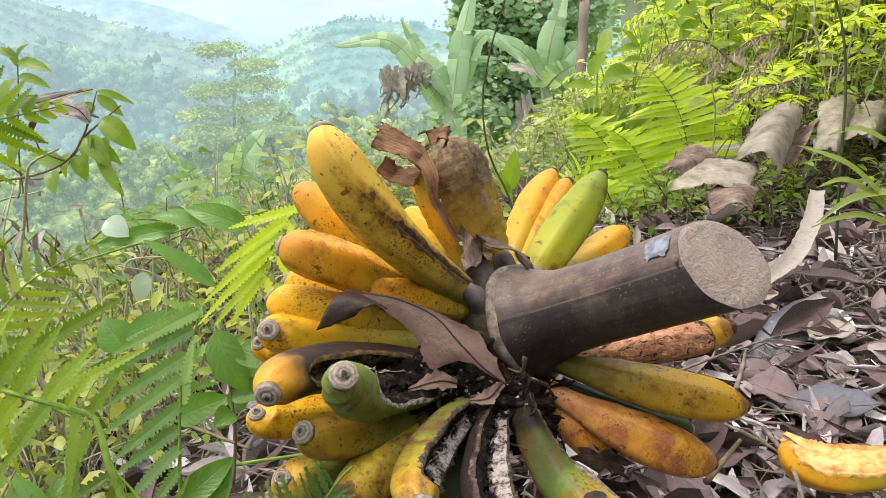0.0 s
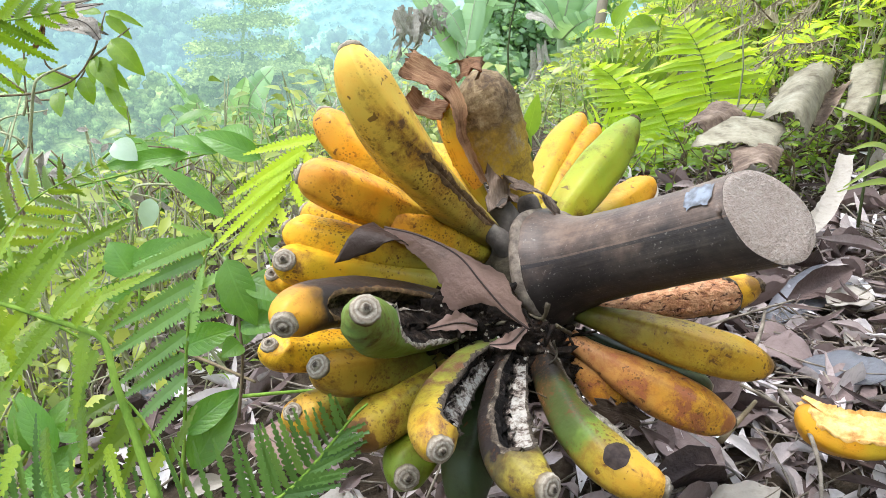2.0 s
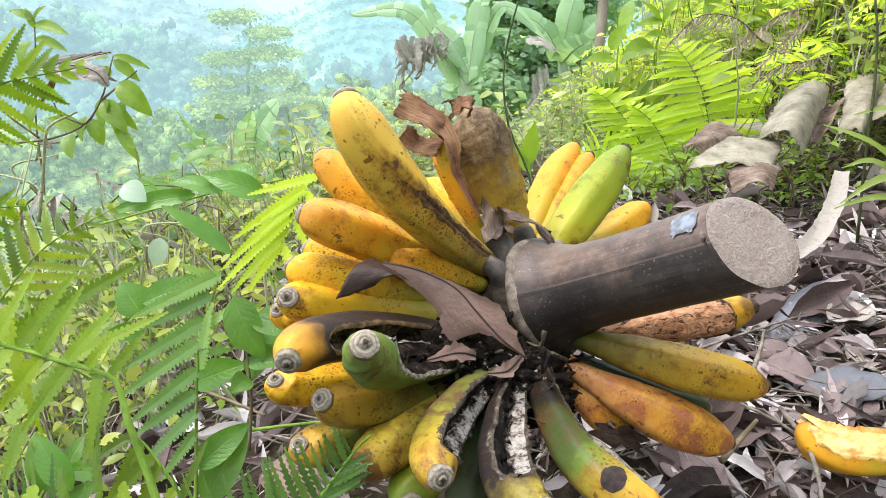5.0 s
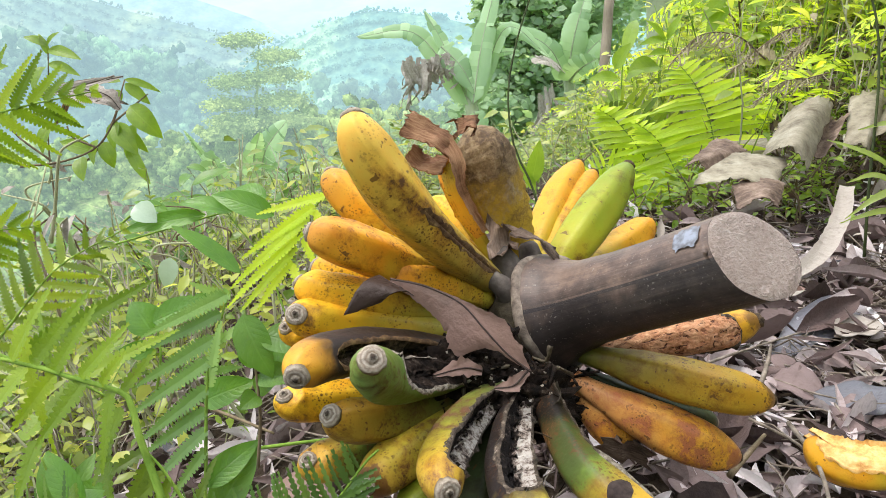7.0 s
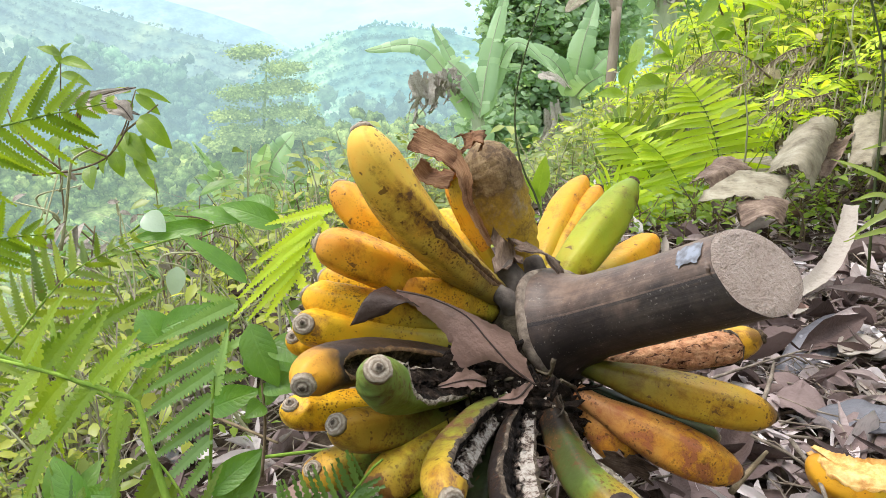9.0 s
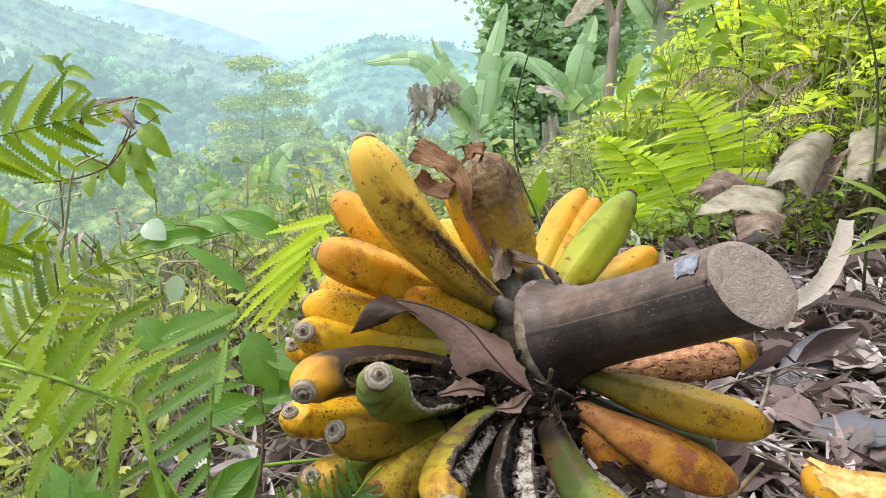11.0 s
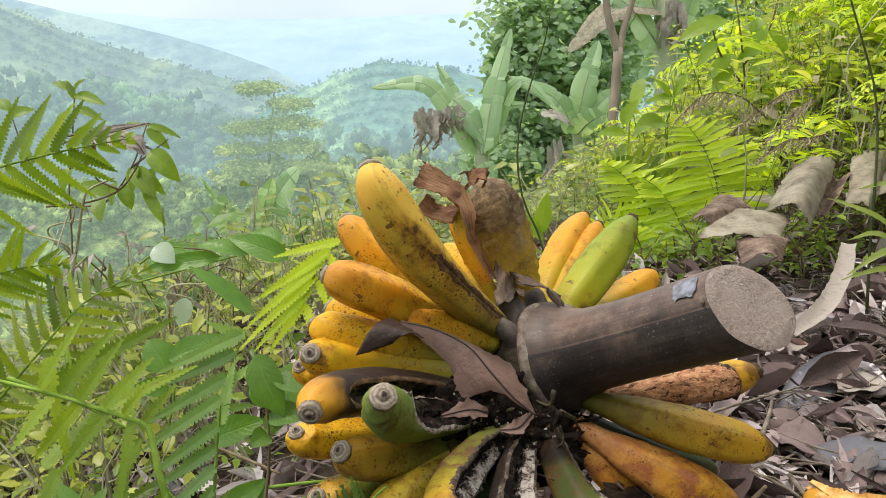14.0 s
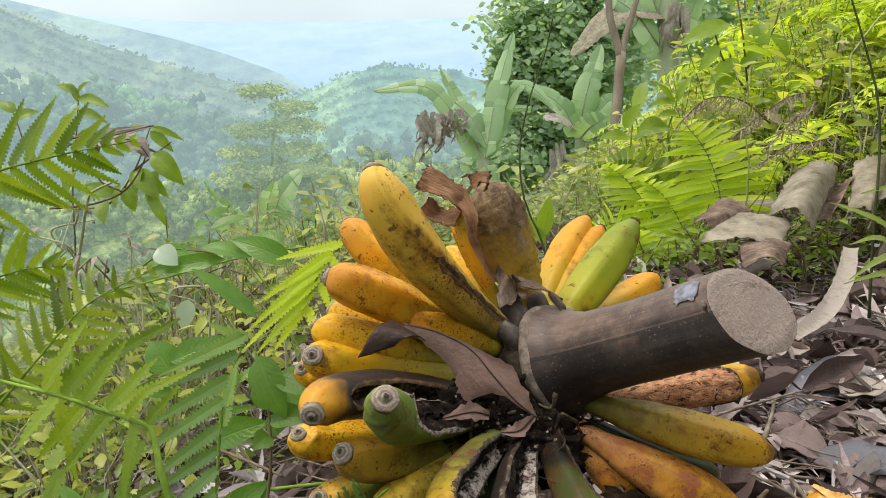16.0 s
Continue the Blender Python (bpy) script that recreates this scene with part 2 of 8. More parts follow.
M["banana_brown"] = banana_material("banana_brown", (0.06, 0.075, 0.015), (0.42, 0.265, 0.022), (0.56, 0.31, 0.02), 0.42, (0.13, 0.06, 0.015), seed=15.0, specks=1.0, tip_stain=0.17, streak=0.6, neck_at=0.22)
M["banana_stained"] = banana_material("banana_stained", (0.26, 0.27, 0.035), (0.50, 0.40, 0.04), (0.44, 0.24, 0.03), 0.72, (0.15, 0.06, 0.02), 0.9, seed=17.0, tip_stain=0.14, streak=0.45, neck_at=0.35)
M["banana_red"] = banana_material("banana_red", (0.38, 0.18, 0.07), (0.68, 0.34, 0.04), (0.70, 0.38, 0.025), 0.9, (0.34, 0.11, 0.05), 1.2, seed=11.0, tip_stain=0.15, streak=0.6)
m = Nodes("withered_skin")
sep = m.n("SeparateXYZ")
m.link(m.coord("UV"), sep.inputs[0])
f = m.noise(48.0, 7, 0.72, None, 0.6)
fine = m.noise(260.0, 5, 0.7)
tone = m.math("ADD", m.math("MULTIPLY", f, 0.72), m.math("MULTIPLY", fine, 0.28))
brown = m.ramp(tone, [(0.36, (0.045, 0.027, 0.017)), (0.46, (0.12, 0.072, 0.036)), (0.55, (0.26, 0.175, 0.09)), (0.68, (0.42, 0.33, 0.20))])
gold = m.ramp(tone, [(0.36, (0.20, 0.12, 0.03)), (0.5, (0.46, 0.29, 0.03)), (0.65, (0.60, 0.39, 0.05))])
low = m.mask(m.math("ADD", sep.outputs[1], m.math("MULTIPLY", m.math("SUBTRACT", f, 0.5), 0.9)), 0.36, 0.52)
M["withered_skin"] = m.surface(m.mix(low, gold, brown), 0.7, m.bump(tone, 0.8, 0.004), 0.25)
M["banana_dark"] = banana_material("banana_dark", (0.02, 0.03, 0.012), (0.035, 0.05, 0.02), (0.05, 0.06, 0.025), 0.4, (0.02, 0.015, 0.01), 0.3, seed=13.0)

M["banana_burnt"] = banana_material("banana_burnt", (0.02, 0.016, 0.014), (0.03, 0.026, 0.028), (0.40, 0.31, 0.035), 0.7, (0.035, 0.025, 0.022), 0.9, seed=14.0, tip_at=0.84, neck_at=0.66)
m = Nodes("bruise")
f = m.noise(200.0, 4)
M["bruise"] = m.surface(m.ramp(f, [(0.3, (0.02, 0.013, 0.012)), (0.7, (0.06, 0.042, 0.036))]), 0.8, m.bump(f, 0.5, 0.001), 0.2)
m = Nodes("dried_lip")
f = m.noise(240.0, 5, 0.7)
M["lip"] = m.surface(m.ramp(f, [(0.35, (0.025, 0.018, 0.014)), (0.55, (0.10, 0.075, 0.055)), (0.75, (0.34, 0.28, 0.22))]), 0.85, m.bump(f, 0.8, 0.002), 0.2)
m = Nodes("brown_lip")
f = m.noise(200.0, 5, 0.65)
M["lip_brown"] = m.surface(m.ramp(f, [(0.3, (0.05, 0.025, 0.014)), (0.55, (0.15, 0.085, 0.04)), (0.75, (0.34, 0.22, 0.09))]), 0.75, m.bump(f, 0.6, 0.002), 0.25)
m = Nodes("grey_lip")
f = m.noise(230.0, 6, 0.72)
M["lip_grey"] = m.surface(m.ramp(f, [(0.34, (0.06, 0.045, 0.035)), (0.5, (0.20, 0.17, 0.13)), (0.7, (0.40, 0.36, 0.28))]), 0.85, m.bump(f, 0.9, 0.003), 0.2)
m = Nodes("pale_lip")
f = m.noise(260.0, 5, 0.7)
M["lip_pale"] = m.surface(m.ramp(f, [(0.35, (0.04, 0.03, 0.024)), (0.5, (0.30, 0.25, 0.20)), (0.7, (0.58, 0.52, 0.45))]), 0.9, m.bump(f, 0.9, 0.003), 0.2)
m = Nodes("stump_skin")
f = m.noise(60.0, 5, 0.6)
M["stump"] = m.surface(m.ramp(f, [(0.3, (0.04, 0.032, 0.028)), (0.55, (0.10, 0.082, 0.07)), (0.75, (0.19, 0.16, 0.13))]), 0.75, m.bump(f, 0.7, 0.003), 0.12)
m = Nodes("blossom_scar")
sep = m.n("SeparateXYZ")
m.link(m.coord("UV"), sep.inputs[0])
f = m.noise(420.0, 5, 0.7)
ring = m.ramp(sep.outputs[1], [(0.1, (0.20, 0.15, 0.09)), (0.3, (0.46, 0.39, 0.31)), (0.44, (0.26, 0.20, 0.15)), (0.56, (0.46, 0.40, 0.33)), (0.70, (0.18, 0.135, 0.10)), (0.85, (0.34, 0.29, 0.23)), (1.0, (0.06, 0.045, 0.035))])
color = m.mix(m.math("MULTIPLY", m.mask(f, 0.46, 0.66), 0.45), ring, (0.11, 0.075, 0.05))
M["scar"] = m.surface(color, 0.9, m.bump(f, 0.8, 0.002), 0.2)

m = Nodes("withered_tip")
f = m.noise(300.0, 5, 0.7)
M["scar_dark"] = m.surface(m.ramp(f, [(0.35, (0.03, 0.02, 0.012)), (0.6, (0.11, 0.075, 0.045)), (0.8, (0.24, 0.18, 0.12))]), 0.9, m.bump(f, 0.8, 0.002), 0.2)

m = Nodes("rotten_flesh")
f = m.noise(140.0, 6, 0.7)
color = m.ramp(f, [(0.40, (0.008, 0.006, 0.005)), (0.58, (0.028, 0.018, 0.013)), (0.70, (0.13, 0.10, 0.075)), (0.8, (0.40, 0.35, 0.30))])
M["rot"] = m.surface(color, 0.8, m.bump(f, 1.0, 0.006), 0.12)
m = Nodes("brown_rot")
f = m.noise(180.0, 6, 0.7)
M["rot_brown"] = m.surface(m.ramp(f, [(0.35, (0.014, 0.009, 0.007)), (0.5, (0.06, 0.04, 0.026)), (0.66, (0.19, 0.13, 0.085))]), 0.85, m.bump(f, 1.0, 0.006), 0.12)
m = Nodes("mouldy_flesh")
f = m.noise(120.0, 6, 0.7)
sep = m.n("SeparateXYZ")
m.link(m.coord("UV"), sep.inputs[0])
# mould has grown along one wall of the hollow, the other is black
f = m.math("ADD", m.math("MULTIPLY", f, 0.65), m.math("MULTIPLY", m.noise(420.0, 4, 0.6), 0.35))
side = m.math("ADD", f, m.math("MULTIPLY", m.math("SUBTRACT", m.math("ADD", -0.1, m.noise(55.0, 3, 0.6)), sep.outputs[0]), 0.22))
color = m.ramp(side, [(0.42, (0.010, 0.007, 0.006)), (0.49, (0.05, 0.035, 0.028)), (0.54, (0.22, 0.17, 0.14)), (0.60, (0.44, 0.39, 0.34)), (0.75, (0.62, 0.57, 0.51))])
M["mould"] = m.surface(color, 0.85, m.bump(f, 1.0, 0.006), 0.2)
m = Nodes("dried_flesh")
f = m.noise(150.0, 6, 0.68)
mp = m.n("Mapping")
mp.inputs["Scale"].default_value = (9.0, 16.0, 1.0)
m.link(m.coord("UV"), mp.inputs["Vector"])
pit = m.mask(m.noise(1.0, 4, 0.6, mp.outputs[0], 1.2), 0.565, 0.63)
color = m.ramp(f, [(0.32, (0.30, 0.12, 0.06)), (0.46, (0.60, 0.27, 0.13)), (0.7, (0.80, 0.47, 0.27))])
color = m.mix(pit, color, (0.10, 0.03, 0.015))
M["flesh_dry"] = m.surface(color, 0.6, m.bump(m.math("SUBTRACT", f, m.math("MULTIPLY", pit, 0.6)), 1.0, 0.006), 0.35)
m = Nodes("fresh_flesh")
f = m.noise(130.0, 5, 0.65)
color = m.ramp(f, [(0.33, (0.44, 0.20, 0.045)), (0.48, (0.64, 0.36, 0.10)), (0.68, (0.78, 0.53, 0.22))])
M["flesh"] = m.surface(color, 0.5, m.bump(m.noise(200.0, 3), 0.3, 0.002), 0.35)

# stalk skin: a brown, dusty upper skin with a torn edge over purple-black, lengthwise fibres, pale scuffs
m = Nodes("stalk_skin")
uv = m.coord("UV")
mp = m.n("Mapping")
mp.inputs["Scale"].default_value = (40, 2.2, 1)
m.link(uv, mp.inputs["Vector"])
fib = m.noise(1.0, 6, 0.62, mp.outputs[0])
low = m.noise(22.0, 5, 0.6)
mottle = m.noise(75.0, 7, 0.72)
mixed = m.math("ADD", m.math("MULTIPLY", fib, 0.22), m.math("ADD", m.math("MULTIPLY", low, 0.38), m.math("MULTIPLY", mottle, 0.40)))
black = m.ramp(mixed, [(0.34, (0.012, 0.009, 0.009)), (0.50, (0.030, 0.022, 0.020)), (0.64, (0.075, 0.055, 0.045)), (0.75, (0.13, 0.10, 0.085))])
brown = m.ramp(mixed, [(0.34, (0.035, 0.025, 0.022)), (0.48, (0.10, 0.065, 0.050)), (0.60, (0.19, 0.125, 0.092)), (0.72, (0.31, 0.22, 0.165))])
sep = m.n("SeparateXYZ")
m.link(uv, sep.inputs[0])
turn = m.math("ABSOLUTE", m.math("SUBTRACT", m.math("FRACT", m.math("ADD", sep.outputs[0], 0.7060)), 0.5))
edge = m.mask(m.math("ADD", turn, m.math("MULTIPLY", m.math("SUBTRACT", m.noise(24.0, 6, 0.65), 0.5), 0.26)), 0.155, 0.225)
color = m.mix(edge, brown, black)
dust = m.math("MULTIPLY", m.mask(m.noise(520.0, 3, 0.6), 0.63, 0.70), m.mask(m.noise(40.0, 4, 0.6), 0.42, 0.66))
color = m.mix(m.math("MULTIPLY", dust, 0.6), color, (0.42, 0.38, 0.33))
M["stalk"] = m.surface(color, 0.5, m.bump(m.math("ADD", fib, m.math("MULTIPLY", m.noise(90.0, 5), 0.6)), 0.3, 0.002), 0.45)

# cut end: pale, fibrous, slightly browned at the rim
m = Nodes("stalk_cut")
f = m.noise(430.0, 5, 0.7)
low = m.noise(35.0, 4)
color = m.ramp(m.math("ADD", m.math("MULTIPLY", f, 0.65), m.math("MULTIPLY", low, 0.35)),
               [(0.30, (0.25, 0.18, 0.145)), (0.44, (0.34, 0.262, 0.222)), (0.58, (0.42, 0.34, 0.295)), (0.75, (0.55, 0.475, 0.43))])
M["stalk_cut"] = m.surface(color, 0.9, m.bump(f, 0.9, 0.004), 0.2)
m = Nodes("latex_stain")
f = m.noise(160.0, 4)
M["latex"] = m.surface(m.ramp(f, [(0.34, (0.10, 0.095, 0.10)), (0.62, (0.24, 0.26, 0.31))]), 0.6, None, 0.3)
m = Nodes("collar_skin")
f = m.noise(120.0, 5, 0.65)
M["collar"] = m.surface(m.ramp(f, [(0.3, (0.08, 0.06, 0.048)), (0.5, (0.21, 0.165, 0.13)), (0.7, (0.34, 0.28, 0.22))]), 0.8, m.bump(f, 0.6, 0.002), 0.25)
m = Nodes("crown_skin")
f = m.noise(70.0, 5, 0.65)
M["crown"] = m.surface(m.ramp(f, [(0.3, (0.022, 0.016, 0.011)), (0.5, (0.06, 0.045, 0.028)), (0.72, (0.17, 0.14, 0.085))]), 0.7, m.bump(f, 0.7, 0.003), 0.3)


def striped_dry(name, stops, count, contrast=0.6, trans=0.12, across=3.0):
    """Dry, ribbed plant tissue: fine parallel veins, stains across them."""
    m = Nodes(name)
    mp = m.n("Mapping")
    mp.inputs["Scale"].default_value = (count, across, 1)
    m.link(m.coord("UV"), mp.inputs["Vector"])
    vein = m.noise(1.0, 5, 0.65, mp.outputs[0])
    low = m.noise(26.0, 5, 0.65)
    tone = m.math("ADD", m.math("MULTIPLY", vein, contrast), m.math("MULTIPLY", low, 1.0 - contrast))
    color = m.ramp(tone, stops)
    stain = m.mask(m.noise(40.0, 5, 0.7), 0.58, 0.7)
    color = m.mix(m.math("MULTIPLY", stain, 0.5), color, tuple(0.4 * c for c in stops[0][1]))
    return m.surface(color, 0.75, m.bump(vein, 0.8, 0.003), 0.25, trans)


M["dry_peel"] = striped_dry("dry_peel_ribbed", [(0.33, (0.09, 0.042, 0.024)), (0.46, (0.33, 0.165, 0.09)), (0.62, (0.60, 0.36, 0.20))], 16.0, 0.45, 0.3)
M["dry_scrap"] = striped_dry("dry_scrap", [(0.34, (0.055, 0.034, 0.025)), (0.48, (0.17, 0.115, 0.085)), (0.64, (0.36, 0.265, 0.20))], 14.0, 0.4, 0.12)
M["brown_leaf"] = dead_leaf_material("brown_leaf", [(0.1, (0.11, 0.062, 0.05)), (0.5, (0.23, 0.138, 0.11)), (0.95, (0.35, 0.225, 0.18))], 45.0, 0.06, 0.5)
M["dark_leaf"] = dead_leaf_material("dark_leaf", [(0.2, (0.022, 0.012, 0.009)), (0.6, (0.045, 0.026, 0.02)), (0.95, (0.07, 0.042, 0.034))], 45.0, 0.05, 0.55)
M["litter"] = dead_leaf_material("litter", [(0.1, (0.035, 0.023, 0.022)), (0.30, (0.12, 0.079, 0.070)), (0.50, (0.26, 0.194, 0.182)), (0.70, (0.44, 0.362, 0.347)), (0.95, (0.74, 0.678, 0.671))], 50.0, 0.1)
M["mauve_leaf"] = dead_leaf_material("mauve_leaf", [(0.2, (0.111, 0.074, 0.068)), (0.6, (0.196, 0.139, 0.129)), (1.0, (0.281, 0.212, 0.199))], 45.0, 0.08)
M["grey_leaf"] = dead_leaf_material("grey_leaf", [(0.2, (0.111, 0.104, 0.112)), (0.6, (0.204, 0.195, 0.216)), (1.0, (0.306, 0.295, 0.318))], 45.0, 0.06, 0.45)
M["slate_leaf"] = dead_leaf_material("slate_leaf", [(0.2, (0.06, 0.058, 0.066)), (0.6, (0.115, 0.112, 0.125)), (1.0, (0.19, 0.185, 0.205))], 45.0, 0.04, 0.42)
M["pale_leaf"] = dead_leaf_material("pale_leaf", [(0.1, (0.243, 0.198, 0.161)), (0.6, (0.378, 0.326, 0.278)), (1.0, (0.495, 0.441, 0.389))], 40.0, 0.15)
M["dry_blade"] = striped_dry("dry_blade", [(0.34, (0.16, 0.13, 0.09)), (0.5, (0.31, 0.27, 0.195)), (0.66, (0.45, 0.40, 0.305))], 16.0, 0.28, 0.15, 2.5)
M["dead_hang"] = striped_dry("dead_hang", [(0.34, (0.24, 0.20, 0.17)), (0.5, (0.40, 0.35, 0.30)), (0.66, (0.56, 0.50, 0.44))], 20.0, 0.5, 0.15)
M["dead_fern"] = dead_leaf_material("dead_fern", [(0.1, (0.24, 0.20, 0.12)), (0.6, (0.40, 0.34, 0.21)), (1.0, (0.54, 0.47, 0.30))], 60.0, 0.2)

M["fern"] = leaf_material("fern", (0.071, 0.128, 0.016), (0.193, 0.273, 0.024), (0.361, 0.431, 0.040), trans=0.45, blemish=0.4)
M["fern_dark"] = leaf_material("fern_dark", (0.060, 0.126, 0.034), (0.123, 0.225, 0.051), (0.196, 0.306, 0.068), trans=0.4)
M["fern_pale"] = leaf_material("fern_pale", (0.104, 0.202, 0.053), (0.216, 0.361, 0.090), (0.320, 0.464, 0.135), trans=0.4)
M["fern_bright"] = leaf_material("fern_bright", (0.29, 0.41, 0.024), (0.54, 0.68, 0.04), (0.72, 0.80, 0.07), trans=0.55, blemish=0.3)
M["fern_near"] = leaf_material("fern_near", (0.101, 0.176, 0.011), (0.218, 0.334, 0.018), (0.353, 0.449, 0.026), trans=0.45, scale=90.0, blemish=0.5)
M["leaf"] = leaf_material("leaf", (0.040, 0.11, 0.02), (0.12, 0.245, 0.03), (0.235, 0.37, 0.045), trans=0.4, blemish=0.3, veins=0.12)
M["leaf_bright"] = leaf_material("leaf_bright", (0.12, 0.22, 0.022), (0.26, 0.385, 0.034), (0.43, 0.51, 0.055), trans=0.5, blemish=0.3, veins=0.12)
M["vine_leaf"] = leaf_material("vine_leaf", (0.04, 0.13, 0.016), (0.12, 0.27, 0.024), (0.27, 0.43, 0.04), trans=0.38, blemish=0.3, veins=0.12)
M["lit_leaf"] = leaf_material("lit_leaf", (0.081, 0.152, 0.017), (0.198, 0.304, 0.025), (0.342, 0.437, 0.043), trans=0.5, blemish=0.4, veins=0.12)
M["leaf_pale"] = leaf_material("leaf_pale", (0.30, 0.40, 0.28), (0.48, 0.58, 0.46), trans=0.3)
M["grass"] = leaf_material("grass", (0.096, 0.158, 0.0336), (0.24, 0.315, 0.0528), (0.408, 0.42, 0.0976), trans=0.45)
M["under"] = leaf_material("under", (0.083, 0.140, 0.034), (0.237, 0.303, 0.066), (0.522, 0.540, 0.145), trans=0.4, scale=12.0)
M["bank"] = leaf_material("bank", (0.18, 0.25, 0.05), (0.40, 0.455, 0.075), (0.60, 0.60, 0.14), trans=0.55, scale=12.0)
M["banana_leaf"] = leaf_material("banana_leaf", (0.18, 0.30, 0.15), (0.32, 0.47, 0.26), (0.48, 0.62, 0.42), rough=0.35, trans=0.4, scale=3.0)
M["tree_leaf"] = leaf_material("tree_leaf", (0.22, 0.33, 0.22), (0.36, 0.49, 0.34), (0.54, 0.66, 0.50), rough=0.45, trans=0.65, scale=2.0)
M["stem_green"] = bark_material("stem_green", (0.12, 0.22, 0.025), (0.27, 0.40, 0.06), 60.0)
M["stem_pale"] = bark_material("stem_pale", (0.30, 0.30, 0.16), (0.48, 0.47, 0.30), 60.0)
M["stem_dark"] = bark_material("stem_dark", (0.03, 0.04, 0.015), (0.08, 0.10, 0.035), 60.0)
M["stem_brown"] = bark_material("stem_brown", (0.10, 0.07, 0.04), (0.24, 0.18, 0.11), 60.0)
M["twig"] = bark_material("twig", (0.10, 0.075, 0.055), (0.30, 0.25, 0.20), 80.0)
M["bark"] = bark_material("bark", (0.13, 0.10, 0.07), (0.30, 0.25, 0.19), 8.0)
M["pseudostem"] = bark_material("pseudostem", (0.22, 0.27, 0.15), (0.42, 0.46, 0.30), 6.0)

m = Nodes("soil")
f = m.noise(9.0, 8, 0.7)
g2 = m.noise(90.0, 6, 0.7)
color = m.ramp(m.math("ADD", m.math("MULTIPLY", f, 0.5), m.math("MULTIPLY", g2, 0.5)), [(0.3, (0.022, 0.015, 0.010)), (0.5, (0.06, 0.042, 0.028)), (0.7, (0.14, 0.11, 0.08))])
sep = m.n("SeparateXYZ")
m.link(m.coord(), sep.inputs[0])
out_there = m.mask(m.math("ADD", m.math("MULTIPLY", sep.outputs[1], 0.1), m.math("MULTIPLY", f, 0.2)), 0.33, 0.6)
out_there = m.math("MAXIMUM", out_there, m.mask(m.math("ADD", sep.outputs[0], m.math("MULTIPLY", f, 0.3)), 1.0, 1.35))
color = m.mix(out_there, color, m.ramp(m.noise(2.0, 8, 0.7), [(0.3, (0.05, 0.09, 0.03)), (0.7, (0.13, 0.2, 0.06))]))
M["soil"] = m.surface(color, 0.95, m.bump(g2, 0.9, 0.01), 0.15)


def hill_material(name, dark, light, patch, glow, scale, contrast=1.0, far_glow=None):
    """A far slope: woods and paler clearings, with the mist before it put in as bluish colour and emission."""
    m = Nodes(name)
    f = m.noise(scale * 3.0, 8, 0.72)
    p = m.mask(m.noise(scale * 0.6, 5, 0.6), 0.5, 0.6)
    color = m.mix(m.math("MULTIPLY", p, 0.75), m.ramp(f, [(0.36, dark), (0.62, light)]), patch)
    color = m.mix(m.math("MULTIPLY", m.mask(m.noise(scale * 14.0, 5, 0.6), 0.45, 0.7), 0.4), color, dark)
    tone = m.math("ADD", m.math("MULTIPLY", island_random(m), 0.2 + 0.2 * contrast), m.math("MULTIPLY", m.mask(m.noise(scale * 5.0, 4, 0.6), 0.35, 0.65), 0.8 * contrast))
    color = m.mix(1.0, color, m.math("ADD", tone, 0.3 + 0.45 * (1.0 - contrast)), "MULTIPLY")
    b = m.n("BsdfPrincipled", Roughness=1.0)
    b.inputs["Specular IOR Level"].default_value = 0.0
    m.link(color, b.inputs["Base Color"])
    # emission stands in for haze; the slope itself gives off no light
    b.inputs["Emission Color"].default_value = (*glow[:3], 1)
    if far_glow:
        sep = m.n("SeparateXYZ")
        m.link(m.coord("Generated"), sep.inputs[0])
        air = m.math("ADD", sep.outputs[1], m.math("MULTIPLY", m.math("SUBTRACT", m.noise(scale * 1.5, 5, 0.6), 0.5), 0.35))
        m.link(m.ramp(air, [(0.45, glow[:3]), (0.98, far_glow)]), b.inputs["Emission Color"])
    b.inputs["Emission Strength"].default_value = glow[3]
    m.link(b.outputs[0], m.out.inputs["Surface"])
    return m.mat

# ---- geometry helpers ----
def unit(v):
    v = np.asarray(v, float)
    return v / (np.linalg.norm(v) + 1e-12)


def basis(d, up=(0, 0, 1)):
    """Axes in columns: x along d, z as near to up as can be."""
    x = unit(d)
    y = np.cross(np.asarray(up, float), x)
    if np.linalg.norm(y) < 1e-6:
        y = np.cross((0, 1, 0.01), x)
    y = unit(y)
    return np.stack([x, y, np.cross(x, y)], 1)


class Geo:
    """Vertices, faces and a place on the surface (around, along) for one mesh."""

    def __init__(self):
        self.v, self.f, self.uv, self.count = [], [], [], 0

    def add(self, v, f, uv=None):
        v = np.asarray(v, float)
        self.v.append(v)
        self.f.extend([tuple(i + self.count for i in q) for q in f])
        self.uv.append(np.zeros((len(v), 2)) if uv is None else np.asarray(uv, float))
        self.count += len(v)
        return self


def mesh_of(name, geo, material, smooth=True):
    data = bpy.data.meshes.new(name)
    v = np.concatenate(geo.v)
    data.from_pydata(v.tolist(), [], geo.f)
    uv = np.concatenate(geo.uv)
    idx = np.empty(len(data.loops), np.int32)
    data.loops.foreach_get("vertex_index", idx)
    layer = data.uv_layers.new(name="UVMap")
    layer.data.foreach_set("uv", uv[idx].astype(np.float32).ravel())
    if smooth:
        data.polygons.foreach_set("use_smooth", np.ones(len(data.polygons), bool))
    data.materials.append(material)
    data.update()
    return data


def thing(name, at, label, category, group="", kind=""):
    """An Empty at a thing's base."""
    ob = new(name)
    ob.empty_display_size = 0.05
    ob.matrix_world = pose(*at)
    ob.matrix_basis = pose(*at)
    return tagged(ob, label, category, group, kind)


